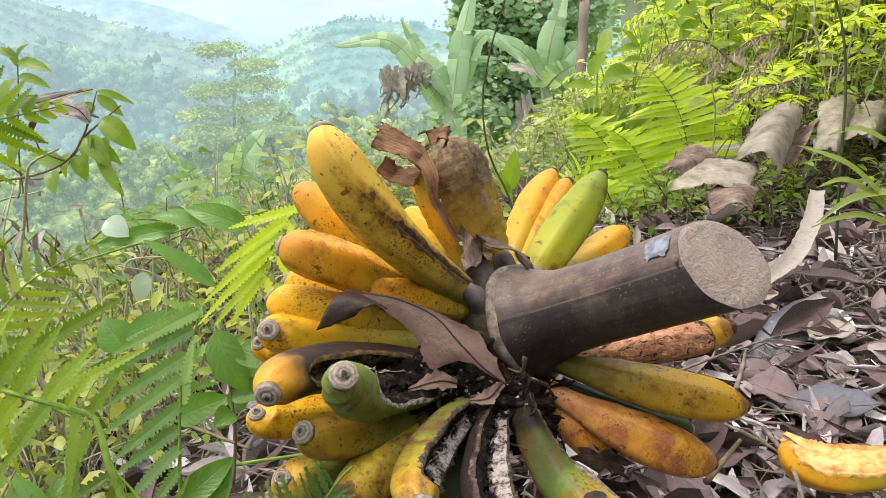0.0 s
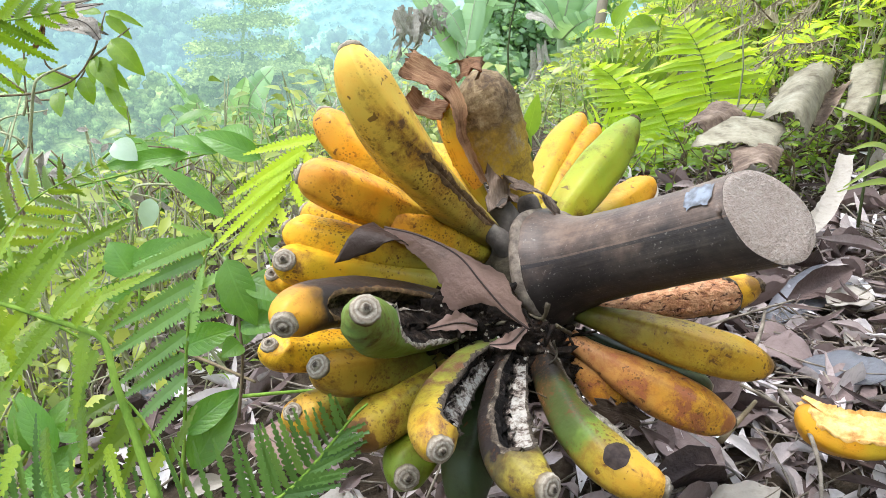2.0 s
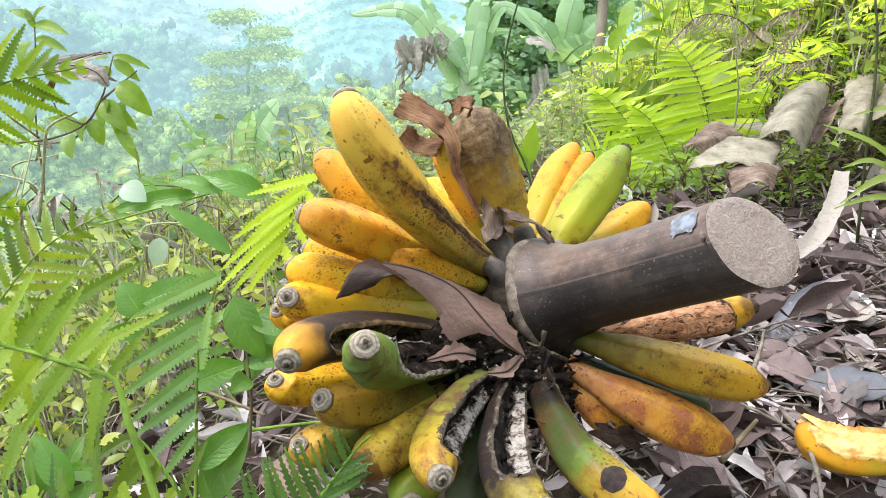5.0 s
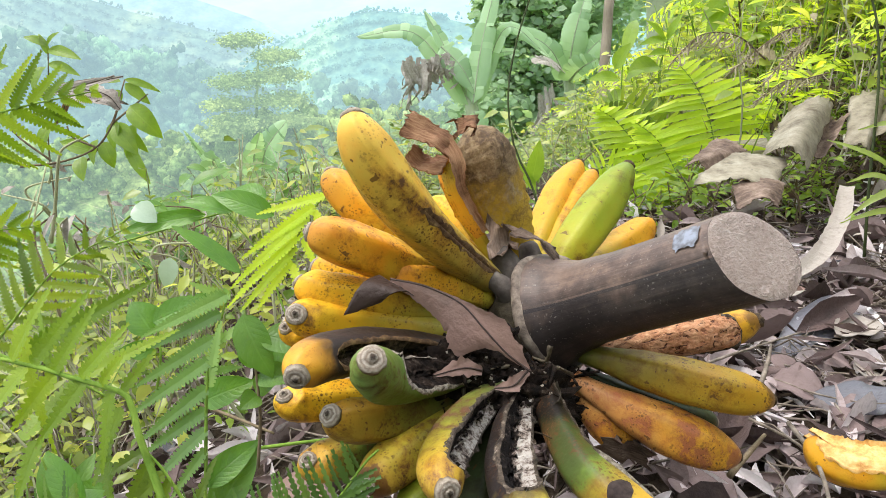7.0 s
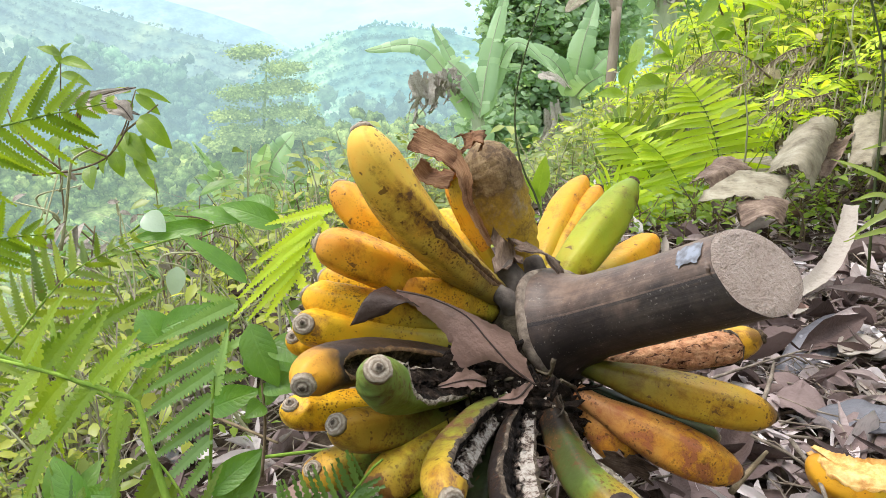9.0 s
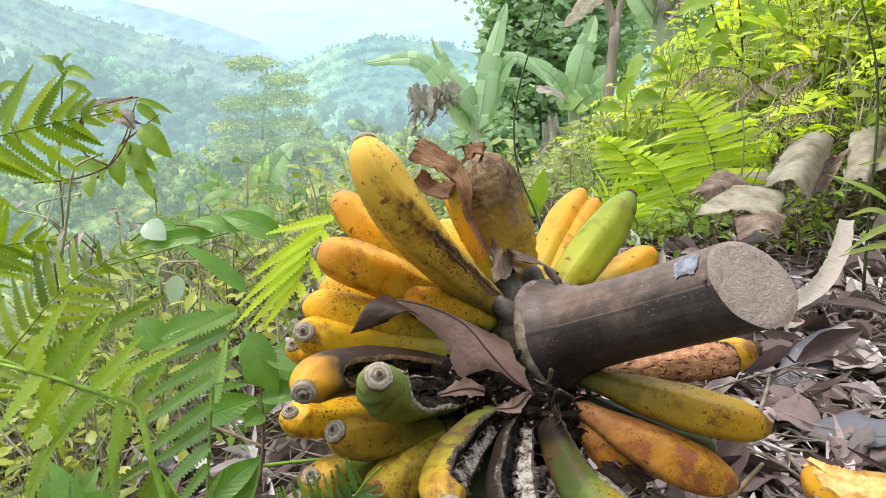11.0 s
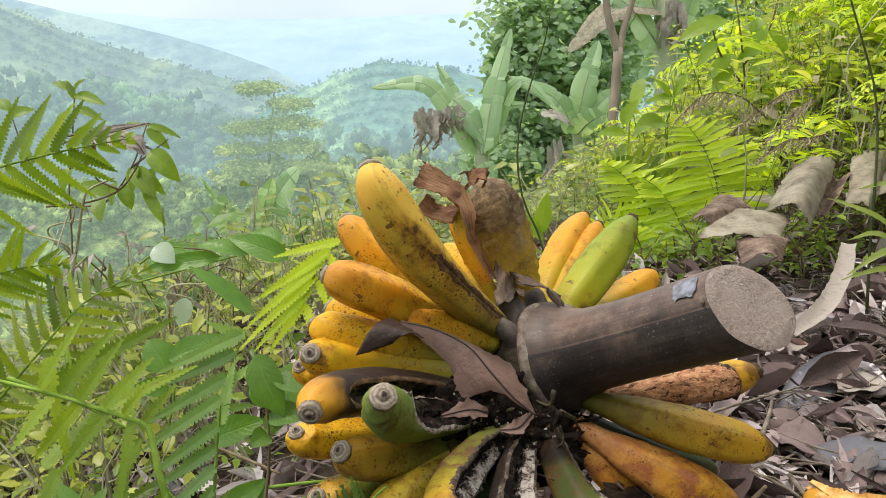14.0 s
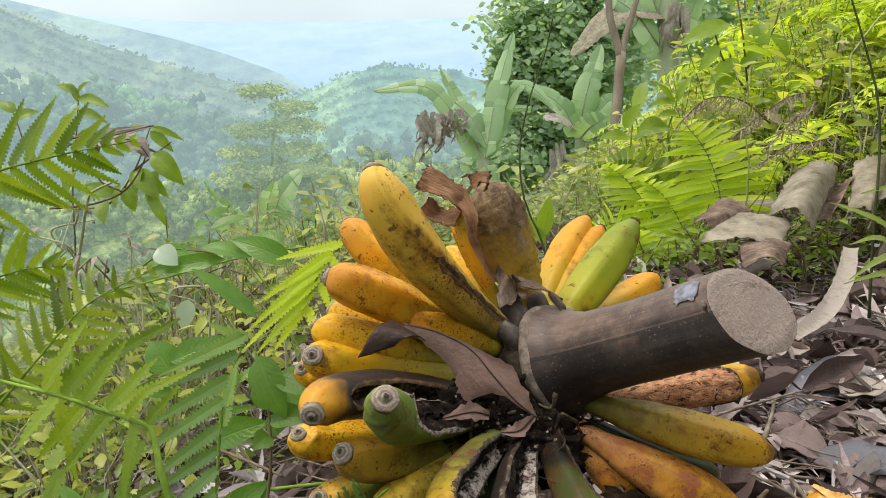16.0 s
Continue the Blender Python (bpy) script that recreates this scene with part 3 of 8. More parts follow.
def part(name, geo, material, parent=None, label="", smooth=True):
    """One mesh, given in world metres, under a thing or a part."""
    ob = new(name, mesh_of(name, geo, material, smooth))
    if parent is not None:
        ob.parent = parent
        base = parent.matrix_basis.copy()
        if parent.parent is not None:
            base = parent.parent.matrix_basis @ parent.matrix_parent_inverse @ base
        ob.matrix_parent_inverse = base.inverted()
    return tagged(ob, label)


def solo(name, geo, material, label, category, group="", kind="", smooth=True):
    return tagged(new(name, mesh_of(name, geo, material, smooth)), label, category, group, kind)


def curve(points, n):
    """A smooth run of n points through the given ones (Catmull-Rom)."""
    p = np.asarray(points, float)
    p = np.vstack([2 * p[0] - p[1], p, 2 * p[-1] - p[-2]])
    out = []
    for u in np.linspace(0, len(p) - 3 - 1e-6, n):
        i = int(u)
        t = u - i
        a, b, c, d = p[i:i + 4]
        out.append(0.5 * (2 * b + (c - a) * t + (2 * a - 5 * b + 4 * c - d) * t * t + (3 * b - a - 3 * c + d) * t ** 3))
    return np.array(out)


def frames_along(path):
    tan = np.gradient(path, axis=0)
    tan /= np.linalg.norm(tan, axis=1)[:, None] + 1e-12
    side = np.cross(tan[0], (0.13, 0.21, 0.97))
    if np.linalg.norm(side) < 1e-3:
        side = np.cross(tan[0], (1, 0, 0))
    sides = []
    for t in tan:
        side = unit(side - t * (side @ t))
        sides.append(side)
    sides = np.array(sides)
    return tan, sides, np.cross(tan, sides)


def tube(path, radii, n=8, shape=None, cap=True, wob=0.0, rng=None):
    """A round bar along a path; shape(angle) may make its section uneven."""
    path = np.asarray(path, float)
    k = len(path)
    radii = np.broadcast_to(np.asarray(radii, float), (k,))
    _, s, b = frames_along(path)
    a = np.arange(n) / n * 2 * math.pi
    sh = np.ones(n) if shape is None else shape(a)
    ring = (np.cos(a) * sh)[None, :, None] * s[:, None, :] + (np.sin(a) * sh)[None, :, None] * b[:, None, :]
    v = path[:, None, :] + ring * radii[:, None, None]
    if wob and rng is not None:
        v = v + rng.normal(0, wob, v.shape)
    v = v.reshape(-1, 3)
    uv = np.stack([np.tile(a / (2 * math.pi), k), np.repeat(np.linspace(0, 1, k), n)], 1)
    f = [(i * n + j, i * n + (j + 1) % n, (i + 1) * n + (j + 1) % n, (i + 1) * n + j) for i in range(k - 1) for j in range(n)]
    if cap:
        f += [tuple(range(n - 1, -1, -1)), tuple((k - 1) * n + j for j in range(n))]
    return v, f, uv


def leaf_blade(length, width, fold=0.25, droop=0.2, n=7, tip=1.0, wave=0.0, rng=None, curl=0.0):
    """A leaf from the origin along x, its face up; folded along the midrib, drooping, with an uneven edge."""
    s = np.linspace(0, 1, n)
    w = np.sin(math.pi * np.clip(s, 0, 1) ** (0.75 * tip)) ** 0.8 * width / 2
    w[0], w[-1] = width * 0.03, 0.0008
    bend = droop * s
    x = np.cumsum(np.r_[0, np.cos((bend[1:] + bend[:-1]) * 0.8)]) * length / (n - 1)
    z = -np.cumsum(np.r_[0, np.sin((bend[1:] + bend[:-1]) * 0.8)]) * length / (n - 1)
    rows = []
    for side in (-1.0, -0.55, 0.0, 0.55, 1.0):
        up = abs(side) * w * fold + curl * (side * w) ** 2 / max(width, 1e-6) * 4
        wv = wave * np.sin(s * 17 + side * 2.0) * abs(side) * width
        if rng is not None and wave:
            wv = wv + rng.normal(0, wave * 0.35, n) * abs(side) * width
        rows.append(np.stack([x, side * w * math.cos(fold * 0.6), z + up + wv], 1))
    v = np.stack(rows, 1).reshape(-1, 3)
    f = [(i * 5 + j, (i + 1) * 5 + j, (i + 1) * 5 + j + 1, i * 5 + j + 1) for i in range(n - 1) for j in range(4)]
    uv = np.stack([np.tile(np.linspace(0, 1, 5), n), np.repeat(s, 5)], 1)
    return v, f, uv


def small_leaf(length, width, fold=0.2):
    """A cheap leaf of four faces."""
    x = np.array([0, 0.35, 0.7, 1.0]) * length
    w = np.array([0.02, 0.5, 0.38, 0.0]) * width
    dz = -np.array([0, 0.02, 0.08, 0.2]) * length
    v = [(0, 0, 0)]
    for i in (1, 2):
        v += [(x[i], -w[i], dz[i] + fold * w[i]), (x[i], 0, dz[i]), (x[i], w[i], dz[i] + fold * w[i])]
    v += [(x[3], 0, dz[3])]
    f = [(0, 1, 2), (0, 2, 3), (1, 4, 5, 2), (2, 5, 6, 3), (4, 7, 5), (5, 7, 6)]
    return np.array(v), f


def put(geo, blade, at, axes, scale=1.0):
    v, f = blade[0], blade[1]
    geo.add((v * scale) @ np.asarray(axes).T + np.asarray(at), f, blade[2] if len(blade) > 2 else None)


def pinna(length, width, lobes=12, droop=0.15, cut=0.52):
    """A fern pinna along x, one joined blade with forward-leaning lobes on both sides."""
    ds = 1.0 / lobes
    v, f = [], []

    def at(q, y):
        v.append((q * length, y, -droop * length * q * q + 0.15 * abs(y)))
        return len(v) - 1

    rib = [at(i * ds, 0.0) for i in range(lobes + 1)]
    for side in (-1, 1):
        w = [width / 2 * (1 - (i * ds) ** 1.9) * min(1.0, 0.7 + 2.5 * i * ds) + 0.0004 for i in range(lobes + 1)]
        notch = [at(min(i * ds + 0.25 * ds, 1.0), side * cut * w[i]) for i in range(lobes + 1)]
        for i in range(lobes):
            c1 = at(min((i + 0.72) * ds, 1.0), side * w[i] * 0.96)
            c2 = at(min((i + 1.18) * ds, 1.02), side * w[i] * 0.9)
            q1 = (rib[i], rib[i + 1], notch[i + 1], notch[i])
            q2 = (notch[i], notch[i + 1], c2, c1)
            f += [q1, q2] if side > 0 else [q1[::-1], q2[::-1]]
    return np.array(v), f


def blade_pinna(length, width, droop=0.3):
    """A plain, pointed pinna along x."""
    s = np.array([0, 0.15, 0.5, 0.8, 1.0])
    w = np.array([0.25, 0.5, 0.45, 0.25, 0.0]) * width
    v, f = [], []
    for i in range(5):
        z = -droop * length * s[i] ** 2
        v += [(s[i] * length, -w[i], z + 0.15 * w[i]), (s[i] * length, 0, z), (s[i] * length, w[i], z + 0.15 * w[i])]
    for i in range(4):
        for j in (0, 1):
            f.append((i * 3 + j, (i + 1) * 3 + j, (i + 1) * 3 + j + 1, i * 3 + j + 1))
    return np.array(v), f


def frond(path, pairs, longest, width, up=(0, 0, 1), start=0.25, lean=65, kind="toothed", lobes=12, rng=None, droop=0.15, peak=0.35, radius=0.0016, tilt=0.0):
    """A fern frond: (rachis, blade) as two Geos. Pinnae stand in pairs along the path from start on, longest at peak."""
    path = curve(path, 26)
    tan, _, _ = frames_along(path)
    rachis, blade = Geo(), Geo()
    rachis.add(*tube(path, np.linspace(radius, radius * 0.3, len(path)), 6))
    rng = rng or np.random.default_rng(1)
    run = float(np.linalg.norm(np.diff(path, axis=0), axis=1).sum()) * (1 - start)
    pairs = max(5, min(pairs, int(run / (width * (1.35 if kind == "toothed" else 1.0)))))
    for i in range(pairs):
        q = i / max(pairs - 1, 1)
        s = start + (1 - start) * q
        j = s * (len(path) - 1)
        k = min(int(j), len(path) - 2)
        at = path[k] + (path[k + 1] - path[k]) * (j - k)
        t = tan[k]
        rise = q / peak if q < peak else 1 - ((q - peak) / (1 - peak)) ** 1.6
        ln = longest * max(0.12, (0.45 + 0.55 * rise) if q < peak else rise) * rng.uniform(0.8, 1.1)
        side = unit(np.cross(np.asarray(up, float), t))
        nrm = np.cross(t, side)
        for sg in (-1, 1):
            a = radians(lean * rng.uniform(0.84, 1.14) - 18 * q)
            d = t * math.cos(a) + sg * side * math.sin(a) + nrm * (tilt + rng.normal(0, 0.15))
            ax = basis(d, nrm + rng.normal(0, 0.22, 3))
            w = width * (0.55 + 0.45 * ln / longest)
            if kind == "toothed":
                p = pinna(ln, w, max(4, int(lobes * (0.4 + 0.6 * ln / longest))), droop * rng.uniform(0.5, 1.5))
            else:
                p = blade_pinna(ln, w, droop * rng.uniform(0.5, 1.6))
            put(blade, p, at, ax)
    return rachis, blade


def tufts(geo, at, along, up, size):
    """Many folded diamonds at once: places, directions, normals and sizes in rows."""
    x = along / (np.linalg.norm(along, axis=1)[:, None] + 1e-9)
    y = np.cross(up, x)
    y /= np.linalg.norm(y, axis=1)[:, None] + 1e-9
    z = np.cross(x, y)
    s = size[:, None]
    v = np.stack([at, at + x * s * 0.55 - y * s * 0.4 - z * s * 0.06, at + x * s - z * s * 0.18, at + x * s * 0.5 + y * s * 0.42 - z * s * 0.06], 1).reshape(-1, 3)
    n = len(at)
    i = np.arange(n) * 4
    f = np.concatenate([np.stack([i, i + 1, i + 2], 1), np.stack([i, i + 2, i + 3], 1)])
    geo.add(v, [tuple(q) for q in f.tolist()])


# ---- the ground: a hillside that falls to the valley ahead and on one side, with a bank on the other ----
def ground_z(x, y):
    x, y = np.asarray(x, float), np.asarray(y, float)
    z = -0.085 + 0.20 * np.clip(x - 0.05, -30, 1.2)
    z = z - 0.26 * np.clip(-0.3 - x, 0, 40)
    bank = np.clip(x - 0.8, 0, 12)
    z = z + 0.62 * bank * np.exp(-np.clip(bank - 1.5, 0, 9) * 0.12)
    soft = np.logaddexp(0, (y - 1.6) * 3) / 3
    z = z - 0.33 * np.clip(soft, 0, 9) - 0.62 * np.clip(y - 10.5, 0, 420) 
    z = z + 0.9 * np.clip(-0.45 - y, 0, 5)  # unseen rise added behind the viewer to shut off low sky light
    far = np.hypot(x, y)
    z = np.maximum(z, -330 - 0.03 * far)
    z = z + 0.012 * np.sin(x * 9 + 1.3) * np.cos(y * 8) + 0.02 * np.sin(x * 3.1 + y * 2.3)
    return z


def ground_sheet():
    geo = Geo()
    xs = np.unique(np.concatenate([np.linspace(-3, 3, 91), np.sign(np.linspace(-1, 1, 61)) * (3 + 2600 * np.abs(np.linspace(-1, 1, 61)) ** 4)]))
    ys = np.unique(np.concatenate([np.linspace(-1.5, 4, 83), 4 + 3000 * np.linspace(0, 1, 40) ** 4, -1.5 - 400 * np.linspace(0, 1, 14) ** 3]))
    gx, gy = np.meshgrid(xs, ys)
    gz = ground_z(gx, gy)
    rough = np.random.default_rng(3).normal(0, 1, gz.shape)
    gz = gz + rough * 0.006
    v = np.stack([gx, gy, gz], 2).reshape(-1, 3)
    n = len(xs)
    f = [(i * n + j, i * n + j + 1, (i + 1) * n + j + 1, (i + 1) * n + j) for i in range(len(ys) - 1) for j in range(n - 1)]
    geo.add(v, f)
    return solo("ground", geo, M["soil"], "dark leaf-strewn hillside soil falling to the valley", "ground", kind="structure")


ground = ground_sheet()

# ---- the banana bunch ----
BUNCH = thing("banana_bunch", (0.0573, 0.4922, 0.1279), "overripe bunch of yellow, green and rotting bananas on leaf litter", "banana bunch")


def banana(tip, mid, neck, r, material, label="", scar=1.0, split=None, flesh="rot", twist=0.0, seed=0, lip="lip", bruise=None, neck_r=0.46, parent=None, name="banana", crust=0.0, beak=0.0):
    """A finger: a five-ridged, tapering tube from neck to tip, with a withered blossom end.
    split = (centre angle, half width, from, to, depth): an open stretch, the hollow of which is a part of its own."""
    rng = np.random.default_rng(seed + 100)
    tip, mid, neck = (np.array(p, float) for p in (tip, mid, neck))
    ctrl = 2 * mid - (tip + neck) / 2
    q = np.unique(np.r_[np.linspace(0, 0.86, 44), 1 - 0.14 * np.linspace(1, 0, 12) ** 1.7])
    k, n = len(q), 32
    path = ((1 - q) ** 2)[:, None] * neck + (2 * q * (1 - q))[:, None] * ctrl + (q ** 2)[:, None] * tip
    prof = np.interp(q, [0, 0.06, 0.16, 0.3, 0.48, 0.66, 0.82, 0.9, 0.95, 0.98, 1.0], [neck_r, neck_r, neck_r + 0.12, 0.84, 0.98, 1.0, 0.92, 0.79, 0.63, 0.49, 0.36])
    prof = prof * (1 - beak * np.clip((q - 0.62) / 0.36, 0, 1) ** 2)
    prof = np.convolve(np.pad(prof, 1, mode="edge"), [0.2, 0.6, 0.2], "valid")
    _, s, b = frames_along(path)
    # angle zero looks up and out to the open side of the clearing
    a0 = np.unwrap(np.arctan2((b * (0.0, -0.6, 0.8)).sum(1), (s * (0.0, -0.6, 0.8)).sum(1)))
    dent = rng.uniform(0, 6.28, 3)

    def skin_at(i, ang, k_=1.0):
        sh = 1 + (0.04 * np.cos(5 * (ang + twist)) + 0.085 * (0.64 - np.abs(np.sin(2.5 * (ang + twist))))) * min(1, 3 * q[i] * (1.05 - q[i])) + 0.02 * np.sin(2 * ang + seed)
        sh = sh * (1 + 0.018 * math.sin(q[i] * 9 + seed) + 0.012 * np.sin(q[i] * 23 + 2 * ang + dent[0]))
        g = np.asarray(ang) + a0[i]
        return path[i] + (np.cos(g) * sh * k_)[..., None] * s[i] * prof[i] * r + (np.sin(g) * sh * k_)[..., None] * b[i] * prof[i] * r

    half = np.zeros(k)
    c = math.pi
    if split:
        c, h, q0, q1, deep = split
        u = np.clip((q - q0) / (q1 - q0), 0, 1)
        half = h * np.clip(4 * u * (1 - u), 0, 1) ** 0.42
        half = half * (1 + 0.08 * np.sin(q * 11 + seed) + 0.05 * np.sin(q * 27 + 2 * seed) + rng.normal(0, 0.022, k))
    rows = [c + half[i] + (2 * math.pi - 2 * half[i]) * np.arange(n + 1) / n for i in range(k)]
    v = np.stack([skin_at(i, rows[i]) for i in range(k)])
    uv = np.stack([np.stack([rows[i] / (2 * math.pi), np.full(n + 1, q[i])], 1) for i in range(k)])
    if crust:
        v = v + np.array([[unit(v[i, j] - path[i]) * r * crust * noise.fractal(Vector(v[i, j] * 240.0), 1.0, 2.0, 4) for j in range(n + 1)] for i in range(k)])
    m_ = n + 1
    f = [(i * m_ + j, i * m_ + j + 1, (i + 1) * m_ + j + 1, (i + 1) * m_ + j) for i in range(k - 1) for j in range(n)]
    f += [tuple(range(n, -1, -1)), tuple((k - 1) * m_ + j for j in range(n + 1))]
    ob = part(name, Geo().add(v.reshape(-1, 3), f, uv.reshape(-1, 2)), M[material], parent or BUNCH, label)
    if split:
        idx = np.where(half > 0.01)[0]
        idx = np.arange(max(idx[0] - 1, 0), min(idx[-1] + 2, k))
        w = 15
        hv = []
        for i in idx:
            ang = np.linspace(c - half[i], c + half[i], w)
            t = np.sin(np.linspace(0, math.pi, w)) ** 0.55
            dk = 1 - deep * t * min(1.0, half[i] / max(h, 1e-6) * 1.3) * (1 + rng.normal(0, 0.14, w))
            hv.append(skin_at(i, ang, np.clip(dk, 0.08, 1.0)) + rng.normal(0, r * 0.095 * min(1.0, deep * 1.4), (w, 3)) * t[:, None])
        hf = [(i * w + j, i * w + j + 1, (i + 1) * w + j + 1, (i + 1) * w + j) for i in range(len(idx) - 1) for j in range(w - 1)]
        part("split_flesh", Geo().add(np.concatenate(hv), hf, np.stack([np.tile(np.linspace(0, 1, w), len(idx)), np.repeat(q[idx], w)], 1)), M[flesh], ob, "flesh showing through the split skin")
        # dried lip that stands up along the opening
        lv, lf = [], []
        for sg in (-1, 1):
            base = len(lv)
            for i in idx:
                e = c + sg * half[i]
                hgt = rng.uniform(-0.01, 0.05) + 0.16 * max(0.0, rng.normal(0, 0.5))
                if lip == "lip_brown":
                    hgt *= 0.3
                inn = e - sg * 0.10
                out = e + sg * rng.uniform(0.03, 0.24)
                lv += [skin_at(i, inn, 0.93), skin_at(i, e, 1.0 + hgt), skin_at(i, out, 1.008)]
            for i in range(len(idx) - 1):
                for j in (0, 1):
                    x_ = base + i * 3 + j
                    lf.append((x_, x_ + 1, x_ + 4, x_ + 3))
        part("torn_skin", Geo().add(np.array(lv), lf), M[lip], ob, "ragged dried edge of the split skin")
    if bruise:
        ba, bq, br = bruise
        ln = float(np.linalg.norm(tip - neck)) * 1.1
        pts, ff = [], []
        for ring in range(6):
            for j in range(40):
                t = 2 * math.pi * j / 40
                rr = br * ring / 5 * (1 + 0.04 * math.sin(3 * t + 1) + 0.03 * math.sin(7 * t))
                x_ = bq + rr * math.cos(t) / ln
                i = int(np.clip(np.searchsorted(q, x_), 1, k - 1))
                w_ = (x_ - q[i - 1]) / (q[i] - q[i - 1])
                an = ba + rr * math.sin(t) / r
                pts.append(skin_at(i - 1, np.array(an), 1.02) * (1 - w_) + skin_at(i, np.array(an), 1.02) * w_)
        for ring in range(5):
            for j in range(40):
                ff.append((ring * 40 + j, ring * 40 + (j + 1) % 40, (ring + 1) * 40 + (j + 1) % 40, (ring + 1) * 40 + j))
        part("bruise", Geo().add(np.array(pts), ff), M["bruise"], ob, "round black-brown bruise")
    if scar:
        t = unit(tip - ctrl)
        rr = r * 0.40 * scar ** 0.75 * (1 - 0.5 * beak)
        pth = np.array([tip - t * r * 0.20, tip - t * r * 0.02, tip + t * r * 0.10, tip + t * r * 0.14, tip + t * r * 0.17, tip + t * r * 0.15, tip + t * r * 0.22, tip + t * r * 0.28])
        vv, fq, uu = tube(pth, np.array([1.0, 1.06, 0.96, 0.80, 0.64, 0.42, 0.30, 0.16]) * rr, 18)
        vv = vv + rng.normal(0, rr * 0.035, vv.shape)
        part("blossom_end", Geo().add(vv, fq, uu), M["scar" if not beak else "scar_dark"], ob, "dry grey-brown blossom scar" if not beak else "dark withered tip")
    return ob


# stalk: a thick, tapering stub, cut across at a slant
STALK_A = np.array((0.0911, 0.4746, 0.1968))
STALK_B = np.array((0.1897, 0.3777, 0.2839))
CUT_N = unit(np.array((0.2726, -0.5989, 0.753)))


def stalk():
    axis = STALK_B - STALK_A
    back = STALK_A - unit(axis) * 0.13
    k, n = 40, 48
    s, b = frames_along(np.array([STALK_A, STALK_B]))[1:]
    s, b = s[0], b[0]
    ax = unit(axis)
    a = np.arange(n) / n * 2 * math.pi
    rad = lambda u: np.interp(u, [0, 0.04, 0.10, 0.2, 0.4, 0.7, 1.0], [0.0455, 0.0435, 0.0372, 0.0322, 0.0302, 0.0294, 0.0296])
    rng = np.random.default_rng(5)
    bumps = rng.normal(0, 1, n)
    bumps = (bumps + np.roll(bumps, 1) + np.roll(bumps, 2)) / 3
    v = []
    for u in np.linspace(0, 1, k):
        r = rad(u)
        ring = (np.cos(a)[:, None] * s + np.sin(a)[:, None] * b) * (r * (1 + 0.018 * bumps + 0.012 * np.sin(3 * a + 5 * u)))[:, None]
        if u < 1:
            v.append(STALK_A + axis * u + ring)
        last = ring
    # the last ring slides along the axis on to the slanting cut
    face = []
    for o in last:
        p = STALK_B + o
        face.append(p + ax * ((STALK_B - p) @ CUT_N) / (ax @ CUT_N))
    # keep the body rings behind the cut
    body = []
    for i, ringv in enumerate(v):
        w = []
        for p, q in zip(ringv, face):
            over = (p - q) @ ax
            w.append(p if over < -0.001 else q - ax * 0.001 * (k - i))
        body.append(np.array(w))
    body.append(np.array(face))
    kk = len(body)
    vv = np.concatenate(body)
    f = [(i * n + j, i * n + (j + 1) % n, (i + 1) * n + (j + 1) % n, (i + 1) * n + j) for i in range(kk - 1) for j in range(n)]
    uv = np.stack([np.tile(a / (2 * math.pi), kk), np.repeat(np.linspace(0, 1, kk), n)], 1)
    ob = part("stalk", Geo().add(vv, f, uv), M["stalk"], BUNCH, "dark purple-brown cut stalk with dusty scuffs")
    # cut face with a slightly raised, rough grain and a thin rim
    g = Geo()
    c = np.mean(face, 0)
    rings = 14
    pts = []
    for i in range(rings):
        w = 1 - i / rings
        for p in face:
            h = rng.normal(0, 0.0005) * w * min(1, i) + (0.0012 if i > 1 else 0.0012 * i / 2)
            pts.append(c + (p - c) * w * 0.995 + CUT_N * h)
    pts.append(c + CUT_N * 0.001)
    ff = [(i * n + j, i * n + (j + 1) % n, (i + 1) * n + (j + 1) % n, (i + 1) * n + j) for i in range(rings - 1) for j in range(n)]
    ff += [((rings - 1) * n + j, (rings - 1) * n + (j + 1) % n, rings * n) for j in range(n)]
    part("cut_face", g.add(np.array(pts), ff), M["stalk_cut"], ob, "pale fibrous sawn end of the stalk")
    # pale dried sap near the cut, and a peeling flake of skin beside it
    up = unit(np.array((-0.2, -0.72, 0.68)))
    g = Geo()
    w0 = np.arctan2(up @ b, up @ s)
    m_, l_ = 9, 9
    for i in range(l_):
        u = 0.78 + 0.11 * i / (l_ - 1)
        for j in range(m_):
            an = w0 - 0.70 + (0.52 + 0.03 * math.sin(i * 1.3)) * j / (m_ - 1) + 0.03 * math.sin(i * 2.1)
            p = STALK_A + axis * u + (math.cos(an) * s + math.sin(an) * b) * (rad(u) * 1.022 + 0.0004)
            g.add([p], [])
    g.f = [(i * m_ + j, i * m_ + j + 1, (i + 1) * m_ + j + 1, (i + 1) * m_ + j) for i in range(l_ - 1) for j in range(m_ - 1) if not (i in (0, l_ - 2) and j in (0, m_ - 2))]
    part("sap_stain", g, M["latex"], ob, "pale bluish dried sap patch")
    # collar: the old bract scar that rings the foot of the stub
    g = Geo()
    an = np.linspace(0, 2 * math.pi, 41)[:-1]
    ring = []
    for t in an:
        o = math.cos(t) * s + math.sin(t) * b
        ring.append((o, t))
    sec = [(-0.005, 1.0), (-0.0035, 1.07), (0.0005, 1.105), (0.0035, 1.08), (0.0045, 1.0)]
    for o, t in ring:
        for dx, k_ in sec:
            g.add([STALK_A + ax * (dx + 0.003 * math.sin(2 * t + 1)) + o * 0.0435 * (k_ + 0.03 * math.sin(5 * t))], [])
    c5 = len(sec)
